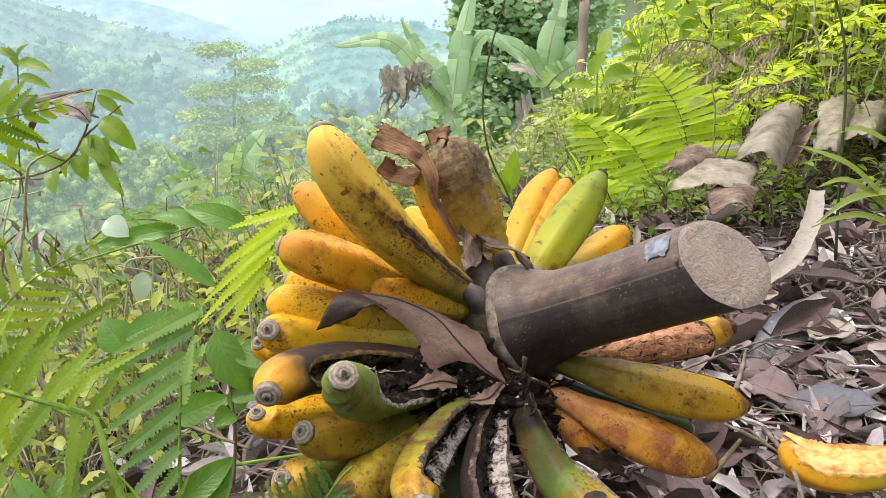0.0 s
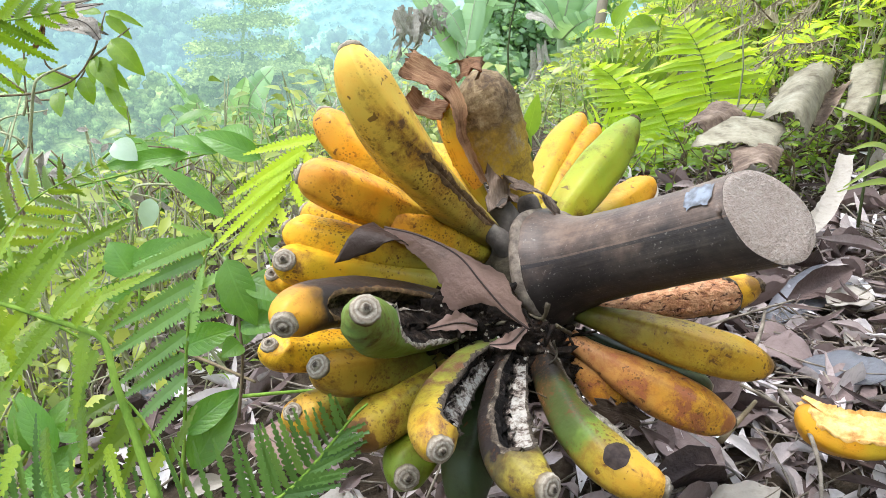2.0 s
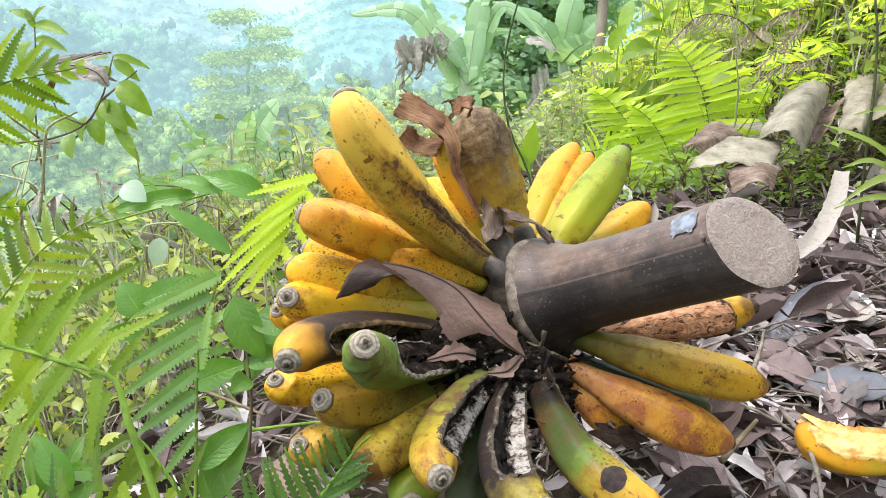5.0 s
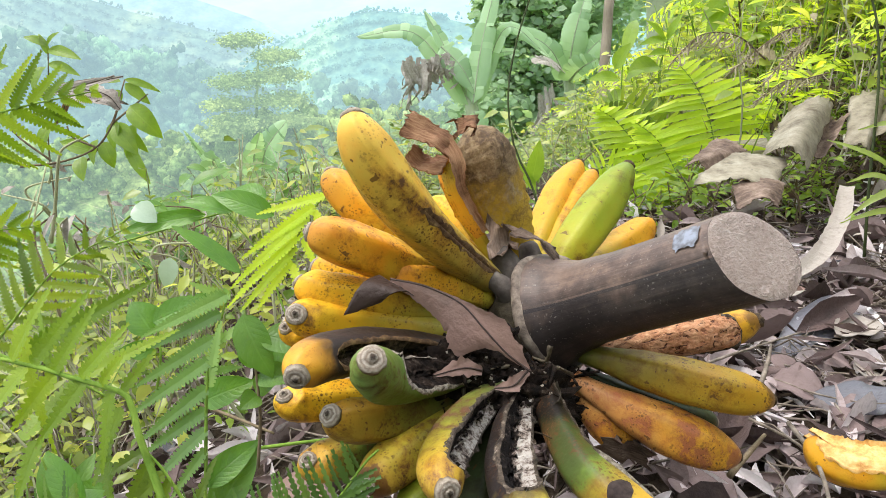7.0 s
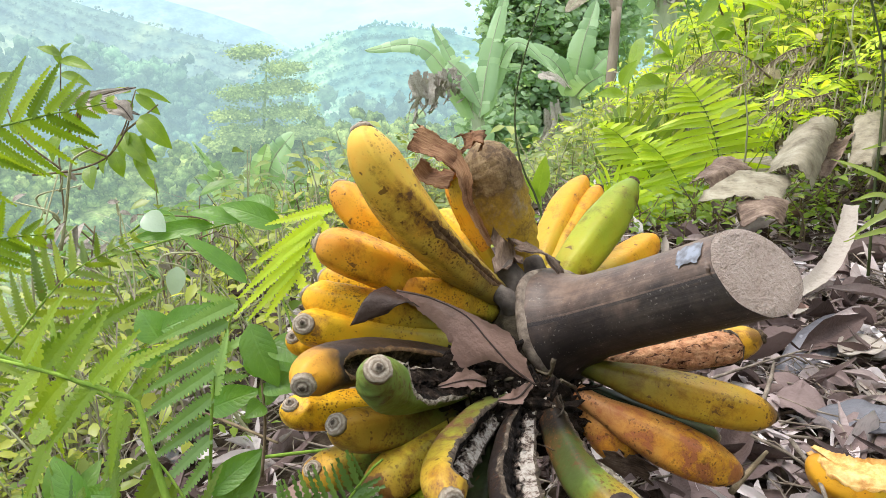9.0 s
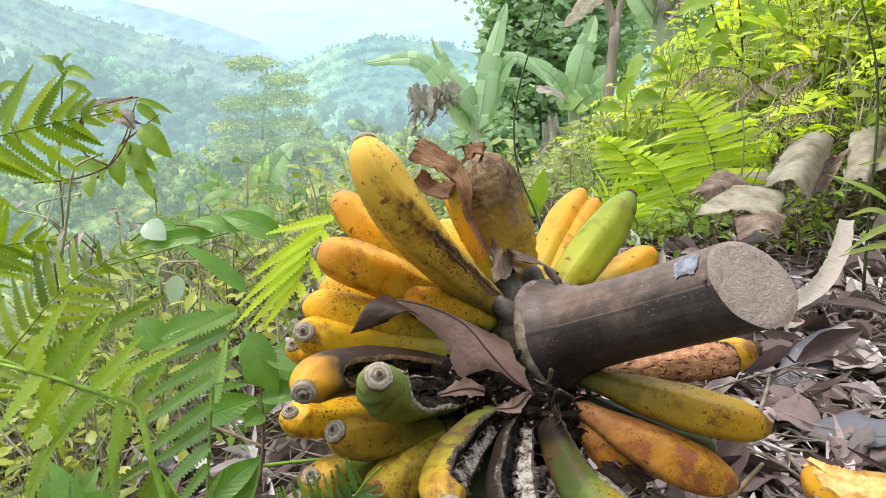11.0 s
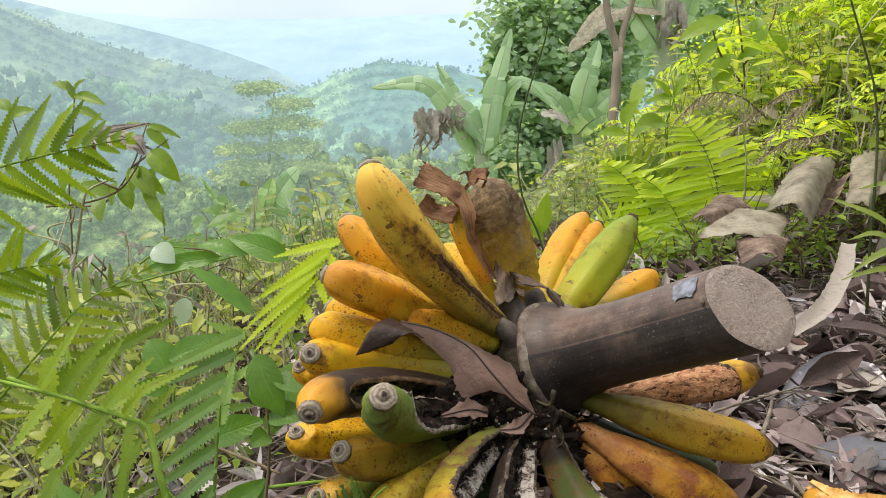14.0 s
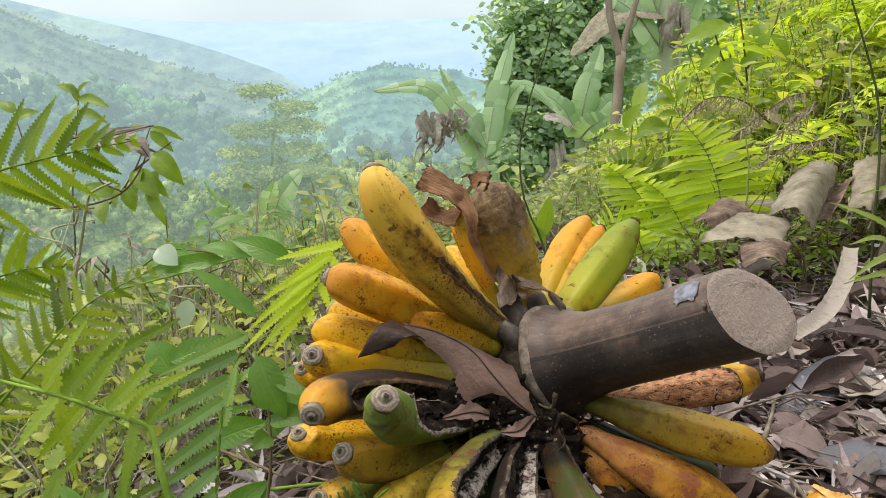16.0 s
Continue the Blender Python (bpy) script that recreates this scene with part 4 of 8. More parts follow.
    g.f = [(i * c5 + j, ((i + 1) % 40) * c5 + j, ((i + 1) % 40) * c5 + j + 1, i * c5 + j + 1) for i in range(40) for j in range(c5 - 1)]
    part("collar", g, M["collar"], BUNCH, "raised greyish ring at the foot of the stalk")
    # crown: the rachis behind the collar, on which the hands sit
    pth = np.array([STALK_A + ax * 0.004, STALK_A - ax * 0.02, STALK_A - ax * 0.06, back, back - ax * 0.05])
    vv, ff, uu = tube(curve(pth, 16), np.interp(np.linspace(0, 1, 16), [0, 0.2, 0.6, 1], [0.038, 0.044, 0.04, 0.03]), 28)
    vv = vv + rng.normal(0, 0.0012, vv.shape)
    part("crown", Geo().add(vv, ff, uu), M["crown"], BUNCH, "dark rotting crown that carries the fingers")
    return ob


stalk()

# upper fingers
banana((-0.0511, 0.4349, 0.3608), (-0.0182, 0.4365, 0.2966), (0.0553, 0.5043, 0.1985), 0.0182, "banana_dull", "large yellow banana with a brown split seam", split=(-0.2, 0.10, 0.05, 0.52, 0.16), flesh="rot_brown", seed=1, neck_r=0.62, lip="lip_brown")
banana((-0.0804, 0.5172, 0.3001), (-0.0471, 0.5, 0.266), (0.0357, 0.495, 0.2015), 0.0155, "banana_orange", seed=2)
banana((-0.0883, 0.4506, 0.2769), (-0.0441, 0.4563, 0.2562), (0.0388, 0.4802, 0.2056), 0.0172, "banana_orange", seed=3)
banana((-0.0962, 0.5002, 0.2299), (-0.0556, 0.4937, 0.2181), (0.0314, 0.4921, 0.1955), 0.0155, "banana_ripe", seed=4)
banana((-0.0992, 0.4492, 0.2392), (-0.0558, 0.4519, 0.2235), (0.035, 0.4809, 0.1955), 0.0148, "banana_ripe", seed=5)
banana((-0.0357, 0.4547, 0.2416), (-0.0001, 0.4599, 0.2308), (0.0531, 0.4948, 0.1904), 0.0125, "banana_orange", "slender orange banana with a green neck", seed=6, scar=0.5)
banana((-0.0545, 0.5675, 0.2443), (-0.0271, 0.5398, 0.2226), (0.041, 0.5029, 0.1951), 0.015, "banana_ripe", seed=7)
banana((-0.004, 0.5949, 0.2457), (0.0201, 0.5661, 0.233), (0.0555, 0.5156, 0.199), 0.015, "banana_ripe", seed=8)
banana((-0.096, 0.4154, 0.2314), (-0.063, 0.4399, 0.21), (0.034, 0.4608, 0.1882), 0.0150, "banana_ripe", "yellow banana with a round grey blossom scar", seed=9, scar=1.3)
banana((-0.1102, 0.4398, 0.2079), (-0.0734, 0.4534, 0.1915), (0.0302, 0.4633, 0.1818), 0.013, "banana_ripe", seed=10)
# rotting fingers on the camera's side
banana((-0.0818, 0.3386, 0.2318), (-0.0499, 0.3878, 0.2176), (0.0461, 0.449, 0.1759), 0.0152, "banana_rot", "banana with a yellow tip and blackened, split skin", split=(-0.72, 0.75, 0.15, 0.72, 0.7), flesh="rot_brown", seed=11, scar=1.3, lip="lip_brown")
banana((-0.1018, 0.3808, 0.1896), (-0.0677, 0.3995, 0.1724), (0.0338, 0.4438, 0.1645), 0.0135, "banana_ripe", seed=12)
banana((-0.0355, 0.3169, 0.2555), (-0.0203, 0.3651, 0.211), (0.0486, 0.4335, 0.1784), 0.0152, "banana_green", "short green banana torn open to black flesh", split=(0.15, 1.4, 0.01, 0.72, 0.9), seed=13, lip="lip_pale", scar=1.4)
banana((-0.0662, 0.3459, 0.1993), (-0.0292, 0.382, 0.1722), (0.0451, 0.4352, 0.1702), 0.0150, "banana_olive", "olive-yellow banana with a round blossom scar", seed=14, scar=1.2)
banana((-0.0869, 0.3624, 0.1523), (-0.0527, 0.3871, 0.1405), (0.0422, 0.4382, 0.1535), 0.0150, "banana_half", seed=15)
banana((-0.0455, 0.3351, 0.155), (-0.0162, 0.3702, 0.1553), (0.0472, 0.4316, 0.1629), 0.0162, "banana_stained", "pale yellow-green banana stained brown", seed=16, scar=0.8)
banana((-0.0148, 0.3251, 0.1355), (-0.0015, 0.3664, 0.1364), (0.0553, 0.4333, 0.1667), 0.0165, "banana_lime", seed=17, scar=1.2)
banana((0.0029, 0.2822, 0.1969), (0.008, 0.3402, 0.1838), (0.0567, 0.4308, 0.1731), 0.0142, "banana_halfgreen", "yellow banana split along its side, mouldy inside", split=(-0.95, 0.92, 0.0, 0.88, 0.85), flesh="mould", seed=18, scar=1.3)
banana((0.0556, 0.2695, 0.1843), (0.0405, 0.3306, 0.1699), (0.0667, 0.4307, 0.1733), 0.0152, "banana_burnt", "blackened banana burst open with white mould", split=(-0.35, 0.98, 0.0, 0.84, 0.85), flesh="mould", seed=19, scar=1.3)
banana((0.125, 0.2949, 0.1593), (0.0859, 0.339, 0.1615), (0.0735, 0.446, 0.168), 0.0150, "banana_half", "curved green and yellow banana with a dark round bruise", seed=20, bruise=(-0.15, 0.76, 0.0095), split=(-1.25, 0.45, 0.0, 0.6, 0.4), neck_r=0.55)
banana((0.0281, 0.3291, 0.1112), (0.0251, 0.352, 0.1354), (0.0595, 0.4279, 0.1558), 0.016, "banana_dark", seed=21)
# fingers on the litter's side
banana((0.2128, 0.4012, 0.1137), (0.16, 0.4008, 0.1384), (0.099, 0.4348, 0.1602), 0.0172, "banana_red", "reddish-yellow freckled banana", seed=22, scar=0.8, beak=0.2)
banana((0.1411, 0.4163, 0.1121), (0.1219, 0.4206, 0.1317), (0.096, 0.4376, 0.1543), 0.0150, "banana_red", seed=23, scar=0.6, beak=0.2)
banana((0.2331, 0.4068, 0.1584), (0.1754, 0.4154, 0.169), (0.0978, 0.4579, 0.1734), 0.0165, "banana_brown", "olive-yellow banana with brown specks", seed=24, scar=0.8, beak=0.2)
banana((0.2106, 0.439, 0.116), (0.17, 0.4362, 0.1315), (0.1107, 0.4494, 0.1564), 0.0120, "banana_dark", seed=25)
banana((0.2537, 0.4808, 0.1811), (0.2004, 0.481, 0.1679), (0.1174, 0.4824, 0.156), 0.0165, "banana_brown", "banana gnawed open to dry orange flesh", split=(0.55, 1.45, 0.0, 0.80, 0.16), flesh="flesh_dry", seed=26, beak=0.2)
# fingers behind the stalk
banana((0.1436, 0.666, 0.2607), (0.1057, 0.6006, 0.2274), (0.0729, 0.5224, 0.1907), 0.0175, "banana_bright", "clear yellow ripe banana", seed=27, scar=0.8, beak=0.2)
banana((0.1554, 0.6518, 0.2549), (0.1165, 0.592, 0.2216), (0.0745, 0.5169, 0.1909), 0.0165, "banana_bright", seed=28, scar=0.8, beak=0.2)
banana((0.1756, 0.6055, 0.2748), (0.1294, 0.558, 0.2321), (0.079, 0.5034, 0.1977), 0.0188, "banana_lime", "smooth lime-green unripe banana", seed=29, scar=0.8, beak=0.2)
banana((0.2185, 0.6574, 0.2001), (0.1689, 0.608, 0.1878), (0.0892, 0.5212, 0.1889), 0.0172, "banana_bright", seed=30, scar=0.8, beak=0.2)
# brown, withered finger and its peel
banana((0.0255, 0.5432, 0.3263), (0.0459, 0.5401, 0.2854), (0.0812, 0.5368, 0.1864), 0.0235, "withered_skin", "mottled brown drying banana", seed=31, scar=0.0, crust=0.09, beak=0.78)
banana((0.0116, 0.5589, 0.298), (0.0171, 0.5392, 0.2692), (0.0589, 0.5266, 0.1989), 0.0085, "banana_orange", "thin orange shrivelled banana", seed=32, scar=0.0)


def sheet(name, corners, nu, nv, material, parent, label, bulge=0.0, rng=None, ragged=0.0, rough=0.0, thick=0.0012):
    """A crumpled sheet over four corners (a, b, c, d in turn), with ragged edges and real thickness."""
    a, b, c, d = (np.array(p, float) for p in corners)
    nrm = unit(np.cross(b - a, d - a))
    rng = rng or np.random.default_rng(4)
    size = np.linalg.norm(c - a)
    v = []
    for i in range(nu):
        for j in range(nv):
            u, w = i / (nu - 1), j / (nv - 1)
            p = (1 - u) * (1 - w) * a + u * (1 - w) * b + u * w * c + (1 - u) * w * d
            p = p + nrm * (bulge * math.sin(math.pi * w) + rough * math.sin(7 * w + 3 * u + 1) + rng.normal(0, rough * 0.25))
            if i in (0, nu - 1) or j in (0, nv - 1):
                p = p + (b - a) * rng.normal(0, ragged) + (d - a) * rng.normal(0, ragged)
            v.append(p)
    v = np.array(v)
    n = len(v)
    top = [(i * nv + j, (i + 1) * nv + j, (i + 1) * nv + j + 1, i * nv + j + 1) for i in range(nu - 1) for j in range(nv - 1)]
    low = [tuple(n + k for k in reversed(f)) for f in top]
    edge = []
    for i in range(nu - 1):
        for j in (0, nv - 1):
            p, q = i * nv + j, (i + 1) * nv + j
            edge.append((p, q, q + n, p + n))
    for j in range(nv - 1):
        for i in (0, nu - 1):
            p, q = i * nv + j, i * nv + j + 1
            edge.append((p, q, q + n, p + n))
    uv = np.array([(i / (nu - 1), j / (nv - 1)) for i in range(nu) for j in range(nv)])
    geo = Geo().add(np.concatenate([v, v - nrm * thick]), top + low + edge, np.concatenate([uv, uv]))
    return part(name, geo, M[material], parent, label)


sheet("dry_peel", [(0.0126, 0.5004, 0.3421), (0.0165, 0.4912, 0.3323), (0.0316, 0.495, 0.3338), (0.0316, 0.5112, 0.3421)], 7, 8, "dry_peel", BUNCH, "withered flower remains on the tip", 0.008, np.random.default_rng(6), 0.12, 0.0026)
sheet("dry_peel", [(0.0387, 0.5019, 0.2618), (0.0527, 0.5008, 0.2601), (0.0606, 0.4874, 0.2443), (0.0414, 0.4801, 0.24)], 7, 8, "dry_scrap", BUNCH, "crumpled scrap of dry bract", 0.008, np.random.default_rng(7), 0.12, 0.0026)
sheet("dry_peel", [(0.0539, 0.5093, 0.2547), (0.0591, 0.497, 0.2526), (0.0904, 0.4823, 0.2349), (0.094, 0.4938, 0.236)], 6, 14, "dry_scrap", BUNCH, "crumpled scrap of dry bract", 0.007, np.random.default_rng(8), 0.05, 0.0016)
sheet("dry_peel", [(0.1109, 0.3951, 0.1245), (0.1167, 0.4001, 0.1352), (0.1463, 0.3963, 0.1286), (0.1497, 0.3972, 0.1076)], 7, 9, "dry_scrap", BUNCH, "dark withered flower scrap", 0.006, np.random.default_rng(9), 0.1, 0.003)

# stumps of lost fingers and the rotten heart of the bunch
def stump_of(foot, end, r, seed):
    rng = np.random.default_rng(seed)
    foot, end = np.array(foot), np.array(end)
    p = curve([foot, (foot + end) / 2 + rng.normal(0, 0.002, 3), end], 14)
    v, f, uv = tube(p, np.interp(np.linspace(0, 1, 14), [0, 0.4, 0.75, 0.92, 1], [1.3, 1.0, 0.82, 0.74, 0.5]) * r, 16)
    part("finger_stump", Geo().add(v + rng.normal(0, r * 0.03, v.shape), f, uv), M["stump"], BUNCH, "dark purplish stump of a lost banana")


stump_of((0.0629, 0.4871, 0.2124), (0.0472, 0.4942, 0.2409), 0.0115, 1)
stump_of((0.0779, 0.4983, 0.2141), (0.0724, 0.5145, 0.2385), 0.0105, 2)
stump_of((0.0557, 0.4765, 0.2066), (0.039, 0.4757, 0.2277), 0.0095, 3)


def rotten_heart():
    rng = np.random.default_rng(8)
    for k, (c, r) in enumerate((((0.0238, 0.4244, 0.1816), 0.027), ((0.0448, 0.4111, 0.1711), 0.024), ((0.0018, 0.4069, 0.1904), 0.021), ((0.0713, 0.4168, 0.1564), 0.022), ((0.0322, 0.3975, 0.1722), 0.016), ((0.0929, 0.4409, 0.1495), 0.018), ((0.0552, 0.3955, 0.1622), 0.014), ((0.0982, 0.4303, 0.1394), 0.014), ((0.0383, 0.4115, 0.1854), 0.012), ((0.0764, 0.4009, 0.1466), 0.013))):
        g = Geo()
        n, m_ = 40, 26
        vv = []
        for i in range(m_ + 1):
            th = math.pi * i / m_
            for j in range(n):
                ph = 2 * math.pi * j / n
                d = np.array((math.sin(th) * math.cos(ph), math.sin(th) * math.sin(ph), math.cos(th)))
                h = 1 + 0.62 * noise.fractal(Vector(d * 3.2) + Vector((k * 5.0,) * 3), 1.0, 2.0, 5)
                vv.append(np.array(c) + d * (1.15, 0.8, 0.8) * r * h)
        f = [(i * n + j, i * n + (j + 1) % n, (i + 1) * n + (j + 1) % n, (i + 1) * n + j) for i in range(m_) for j in range(n)]
        part("rotten_core", g.add(np.array(vv), f), M["rot"], BUNCH, "black crumbling rot at the heart of the bunch" if k == 0 else "")
    # shrivelled black fibres and pale crumbs
    for k in range(26):
        a_ = np.array((0.046, 0.4098, 0.1821)) + rng.normal(0, 1, 3) * (0.034, 0.012, 0.016)
        b_ = a_ + rng.normal(0, 0.011, 3) + np.array((-0.006, -0.006, 0.0))
        part("rotten_fibre", Geo().add(*tube(curve([a_, (a_ + b_) / 2 + rng.normal(0, 0.006, 3), b_], 8), np.linspace(0.0016, 0.0004, 8) * rng.uniform(0.5, 1.3), 6, None, True, 0.0003, rng)), M["rot" if k % 3 else "crown"], BUNCH)

    # pale crumbs of dried pulp that lie in the rot
    for k in range(34):
        c_ = np.array((0.0456, 0.3913, 0.1899)) + rng.normal(0, 1, 3) * (0.026, 0.005, 0.009)
        r_ = rng.uniform(0.0008, 0.0019)
        pts = [c_ + unit(rng.normal(0, 1, 3)) * r_ * rng.uniform(0.6, 1.2) for _ in range(8)]
        bmx = bmesh.new()
        for p_ in pts:
            bmx.verts.new(p_)
        bmesh.ops.convex_hull(bmx, input=bmx.verts)
        bmx.verts.index_update()
        g = Geo().add([tuple(x.co) for x in bmx.verts], [tuple(x.index for x in fc.verts) for fc in bmx.faces])
        bmx.free()
        part("pulp_crumb", g, M["lip_pale"], BUNCH, "pale crumb of dried pulp" if k == 0 else "", smooth=False)


rotten_heart()

# ---- the clearing: litter, dead leaves, twigs, a fallen fruit ----
def dead_leaf(base, end, width, material, label, up=(0, -0.3, 1), fold=0.2, droop=0.3, wave=0.03, seed=0, curl=0.0, name="dead_leaf", group="dead leaves on the ground"):
    """One fallen leaf with blade and midrib; base and end in world metres."""
    base, end = np.array(base, float), np.array(end, float)
    rng = np.random.default_rng(seed)
    ln = float(np.linalg.norm(end - base))
    t = thing(name, base, label, "dead leaf", group)
    bl = leaf_blade(ln, width, fold, droop, 13, 1.0, wave, rng, curl)
    ax = basis(end - base + np.array((0, 0, droop * 0.35 * ln)), up)
    v = bl[0] @ ax.T + base
    n = len(v)
    low = v - ax[:, 2] * 0.0009
    edge = []
    for i in range(12):
        for j in (0, 4):
            a, b = i * 5 + j, (i + 1) * 5 + j
            edge.append((a, b, b + n, a + n))
    g = Geo().add(np.concatenate([v, low]), list(bl[1]) + [tuple(n + i for i in reversed(f)) for f in bl[1]] + edge, np.concatenate([bl[2], bl[2]]))
    part("blade", g, M[material], t)
    rib = v.reshape(13, 5, 3)[:, 2] + ax[:, 2] * 0.0004
    stem = np.vstack([rib[0] - ax[:, 0] * ln * 0.12, rib])
    part("midrib", Geo().add(*tube(stem, np.linspace(0.0013, 0.0004, len(stem)), 6)), M["twig"], t)
    return t


def bent_leaf(rib, left, right, up, material, label, seed=0, n=30, hang=(0.1, 0.1), ragged=0.06, name="dead_leaf", group="", parent=None, wavy=0.04):
    """A broken dead leaf: a bent midrib, and two blades of uneven width with torn edges."""
    rng = np.random.default_rng(seed)
    t = parent or thing(name, rib[0], label, "dead leaf", group)
    p = curve(rib, n)
    tn, _, _ = frames_along(p)
    upv = np.asarray(up, float)
    side = np.cross(upv, tn)
    side /= np.linalg.norm(side, axis=1)[:, None]
    nr = np.cross(tn, side)
    s_ = np.linspace(0, 1, n)
    g = Geo()
    rows = []
    for sg, prof, hg in ((-1, left, hang[0]), (1, right, hang[1])):
        w = np.interp(s_, np.linspace(0, 1, len(prof)), prof) * (1 + rng.normal(0, ragged, n))
        for k in ((4, 3, 2, 1, 0) if sg < 0 else (1, 2, 3, 4)):
            q = k / 4
            wave = wavy * np.sin(s_ * 14 + k + seed) * w
            rows.append(p + sg * side * (w * q)[:, None] + nr * (hg * w * q * q + wave * q)[:, None])
    v = np.stack(rows, 1).reshape(-1, 3)
    m_ = len(rows)
    top = [(i * m_ + j, (i + 1) * m_ + j, (i + 1) * m_ + j + 1, i * m_ + j + 1) for i in range(n - 1) for j in range(m_ - 1)]
    uv = np.stack([np.tile(np.linspace(0, 1, m_), n), np.repeat(s_, m_)], 1)
    c = len(v)
    low = v - np.repeat(nr, m_, 0) * 0.0008
    part("blade" if parent is None else "strip", g.add(np.concatenate([v, low]), top + [tuple(c + i for i in reversed(f)) for f in top], np.concatenate([uv, uv])), M[material], t)
    if parent is None:
        part("midrib", Geo().add(*tube(p + nr * 0.0002, np.linspace(0.0008, 0.0004, n), 6)), M["dark_leaf"], t)
    return t


# dried grey edge of the skin on the curved green finger
bent_leaf([(0.0783, 0.4028, 0.1688), (0.0819, 0.3717, 0.1691), (0.0902, 0.3446, 0.1732), (0.1044, 0.3261, 0.1722), (0.1146, 0.3077, 0.1714), (0.1224, 0.2965, 0.1668)], (0.001, 0.0025, 0.0035, 0.003, 0.002, 0.0006), (0.001, 0.003, 0.004, 0.0035, 0.002, 0.0006), (0.45, -0.6, 0.65), "lip_grey", "dried grey edge of torn skin", 99, hang=(-0.6, -0.6), ragged=0.2, parent=BUNCH, wavy=0.15)

# the large brown leaf that lies across the bunch, and its folded end
bent_leaf([(0.0579, 0.3732, 0.2083), (0.0437, 0.3814, 0.2168), (0.0293, 0.3924, 0.2295), (0.0146, 0.4063, 0.2413), (-0.0085, 0.4203, 0.2473), (-0.0327, 0.4309, 0.2485)], (0.0003, 0.005, 0.0105, 0.011, 0.0145, 0.012, 0.007, 0.003, 0.0015, 0.001, 0.001, 0.001, 0.001), (0.0003, 0.0011, 0.0019, 0.003, 0.011, 0.0305, 0.0285, 0.024, 0.0195, 0.0157, 0.011, 0.0075, 0.002), (-0.45, -0.75, 0.5), "brown_leaf",
          "large folded mauve-brown dead leaf lying on the bananas", 3, n=60, hang=(0.25, -0.3), ragged=0.045, wavy=0.07)
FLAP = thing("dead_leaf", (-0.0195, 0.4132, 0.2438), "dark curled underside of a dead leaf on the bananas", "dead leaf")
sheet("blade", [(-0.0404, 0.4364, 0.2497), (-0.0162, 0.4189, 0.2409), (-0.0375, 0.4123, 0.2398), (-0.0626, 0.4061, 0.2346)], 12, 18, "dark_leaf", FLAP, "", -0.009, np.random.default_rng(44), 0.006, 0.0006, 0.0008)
# dried peel that curls back from the withered finger
sheet("dry_peel", [(-0.0181, 0.5316, 0.3436), (-0.0267, 0.5161, 0.3302), (0.0166, 0.5193, 0.304), (0.0141, 0.5322, 0.3222)], 14, 24, "dry_peel", BUNCH, "stiff brown sheet of dried peel", 0.005, np.random.default_rng(91), 0.035, 0.0016)
sheet("dry_peel", [(-0.0151, 0.5246, 0.3185), (-0.0223, 0.5099, 0.3131), (0.0048, 0.5114, 0.2997), (0.0141, 0.5298, 0.3097)], 9, 18, "dry_peel", BUNCH, "", -0.007, np.random.default_rng(92), 0.04, 0.0014)
sheet("peel_lining", [(-0.0134, 0.5279, 0.313), (-0.0196, 0.5222, 0.3089), (0.0063, 0.522, 0.2967), (0.0142, 0.5318, 0.3063)], 8, 14, "banana_orange", BUNCH, "orange inner side of the curled peel", -0.006, np.random.default_rng(96), 0.03, 0.001)
bent_leaf([(0.0085, 0.5254, 0.3211), (0.0169, 0.5144, 0.3082), (0.0201, 0.5099, 0.2899), (0.0285, 0.5091, 0.2701), (0.0389, 0.5088, 0.2517)], (0.006, 0.007, 0.005, 0.004, 0.003), (0.005, 0.0055, 0.003, 0.003, 0.002), (0.3, -0.9, 0.2), "dry_peel", "", 93, hang=(0.6, 0.5), ragged=0.12, parent=BUNCH, wavy=0.12)
bent_leaf([(0.0068, 0.5318, 0.3034), (0.0119, 0.5233, 0.2857), (0.0208, 0.5202, 0.2653), (0.035, 0.5166, 0.2437)], (0.004, 0.006, 0.008, 0.004), (0.004, 0.006, 0.007, 0.004), (-0.2, -0.9, 0.3), "banana_orange", "", 94, hang=(-0.3, -0.3), ragged=0.06, parent=BUNCH)
bent_leaf([(0.0282, 0.3931, 0.1973), (0.0159, 0.3899, 0.2018), (-0.004, 0.3824, 0.2015)], (0.002, 0.008, 0.001), (0.003, 0.006, 0.001), (0.1, -0.7, 0.6), "brown_leaf", "small broken dead leaf caught between the bananas", 97, n=16, ragged=0.15, wavy=0.12)
bent_leaf([(0.0576, 0.3856, 0.2015), (0.0475, 0.3783, 0.1952), (0.0353, 0.3795, 0.1926)], (0.002, 0.006, 0.001), (0.002, 0.004, 0.001), (0.2, -0.7, 0.6), "brown_leaf", "small broken dead leaf caught between the bananas", 98, n=16, ragged=0.15, wavy=0.12)


def on_ground(base, end, lift=0.012):
    """Two places drawn on to the ground."""
    out = []
    for p in (base, end):
        out.append((p[0], p[1], float(ground_z(p[0], p[1])) + lift))
    return out


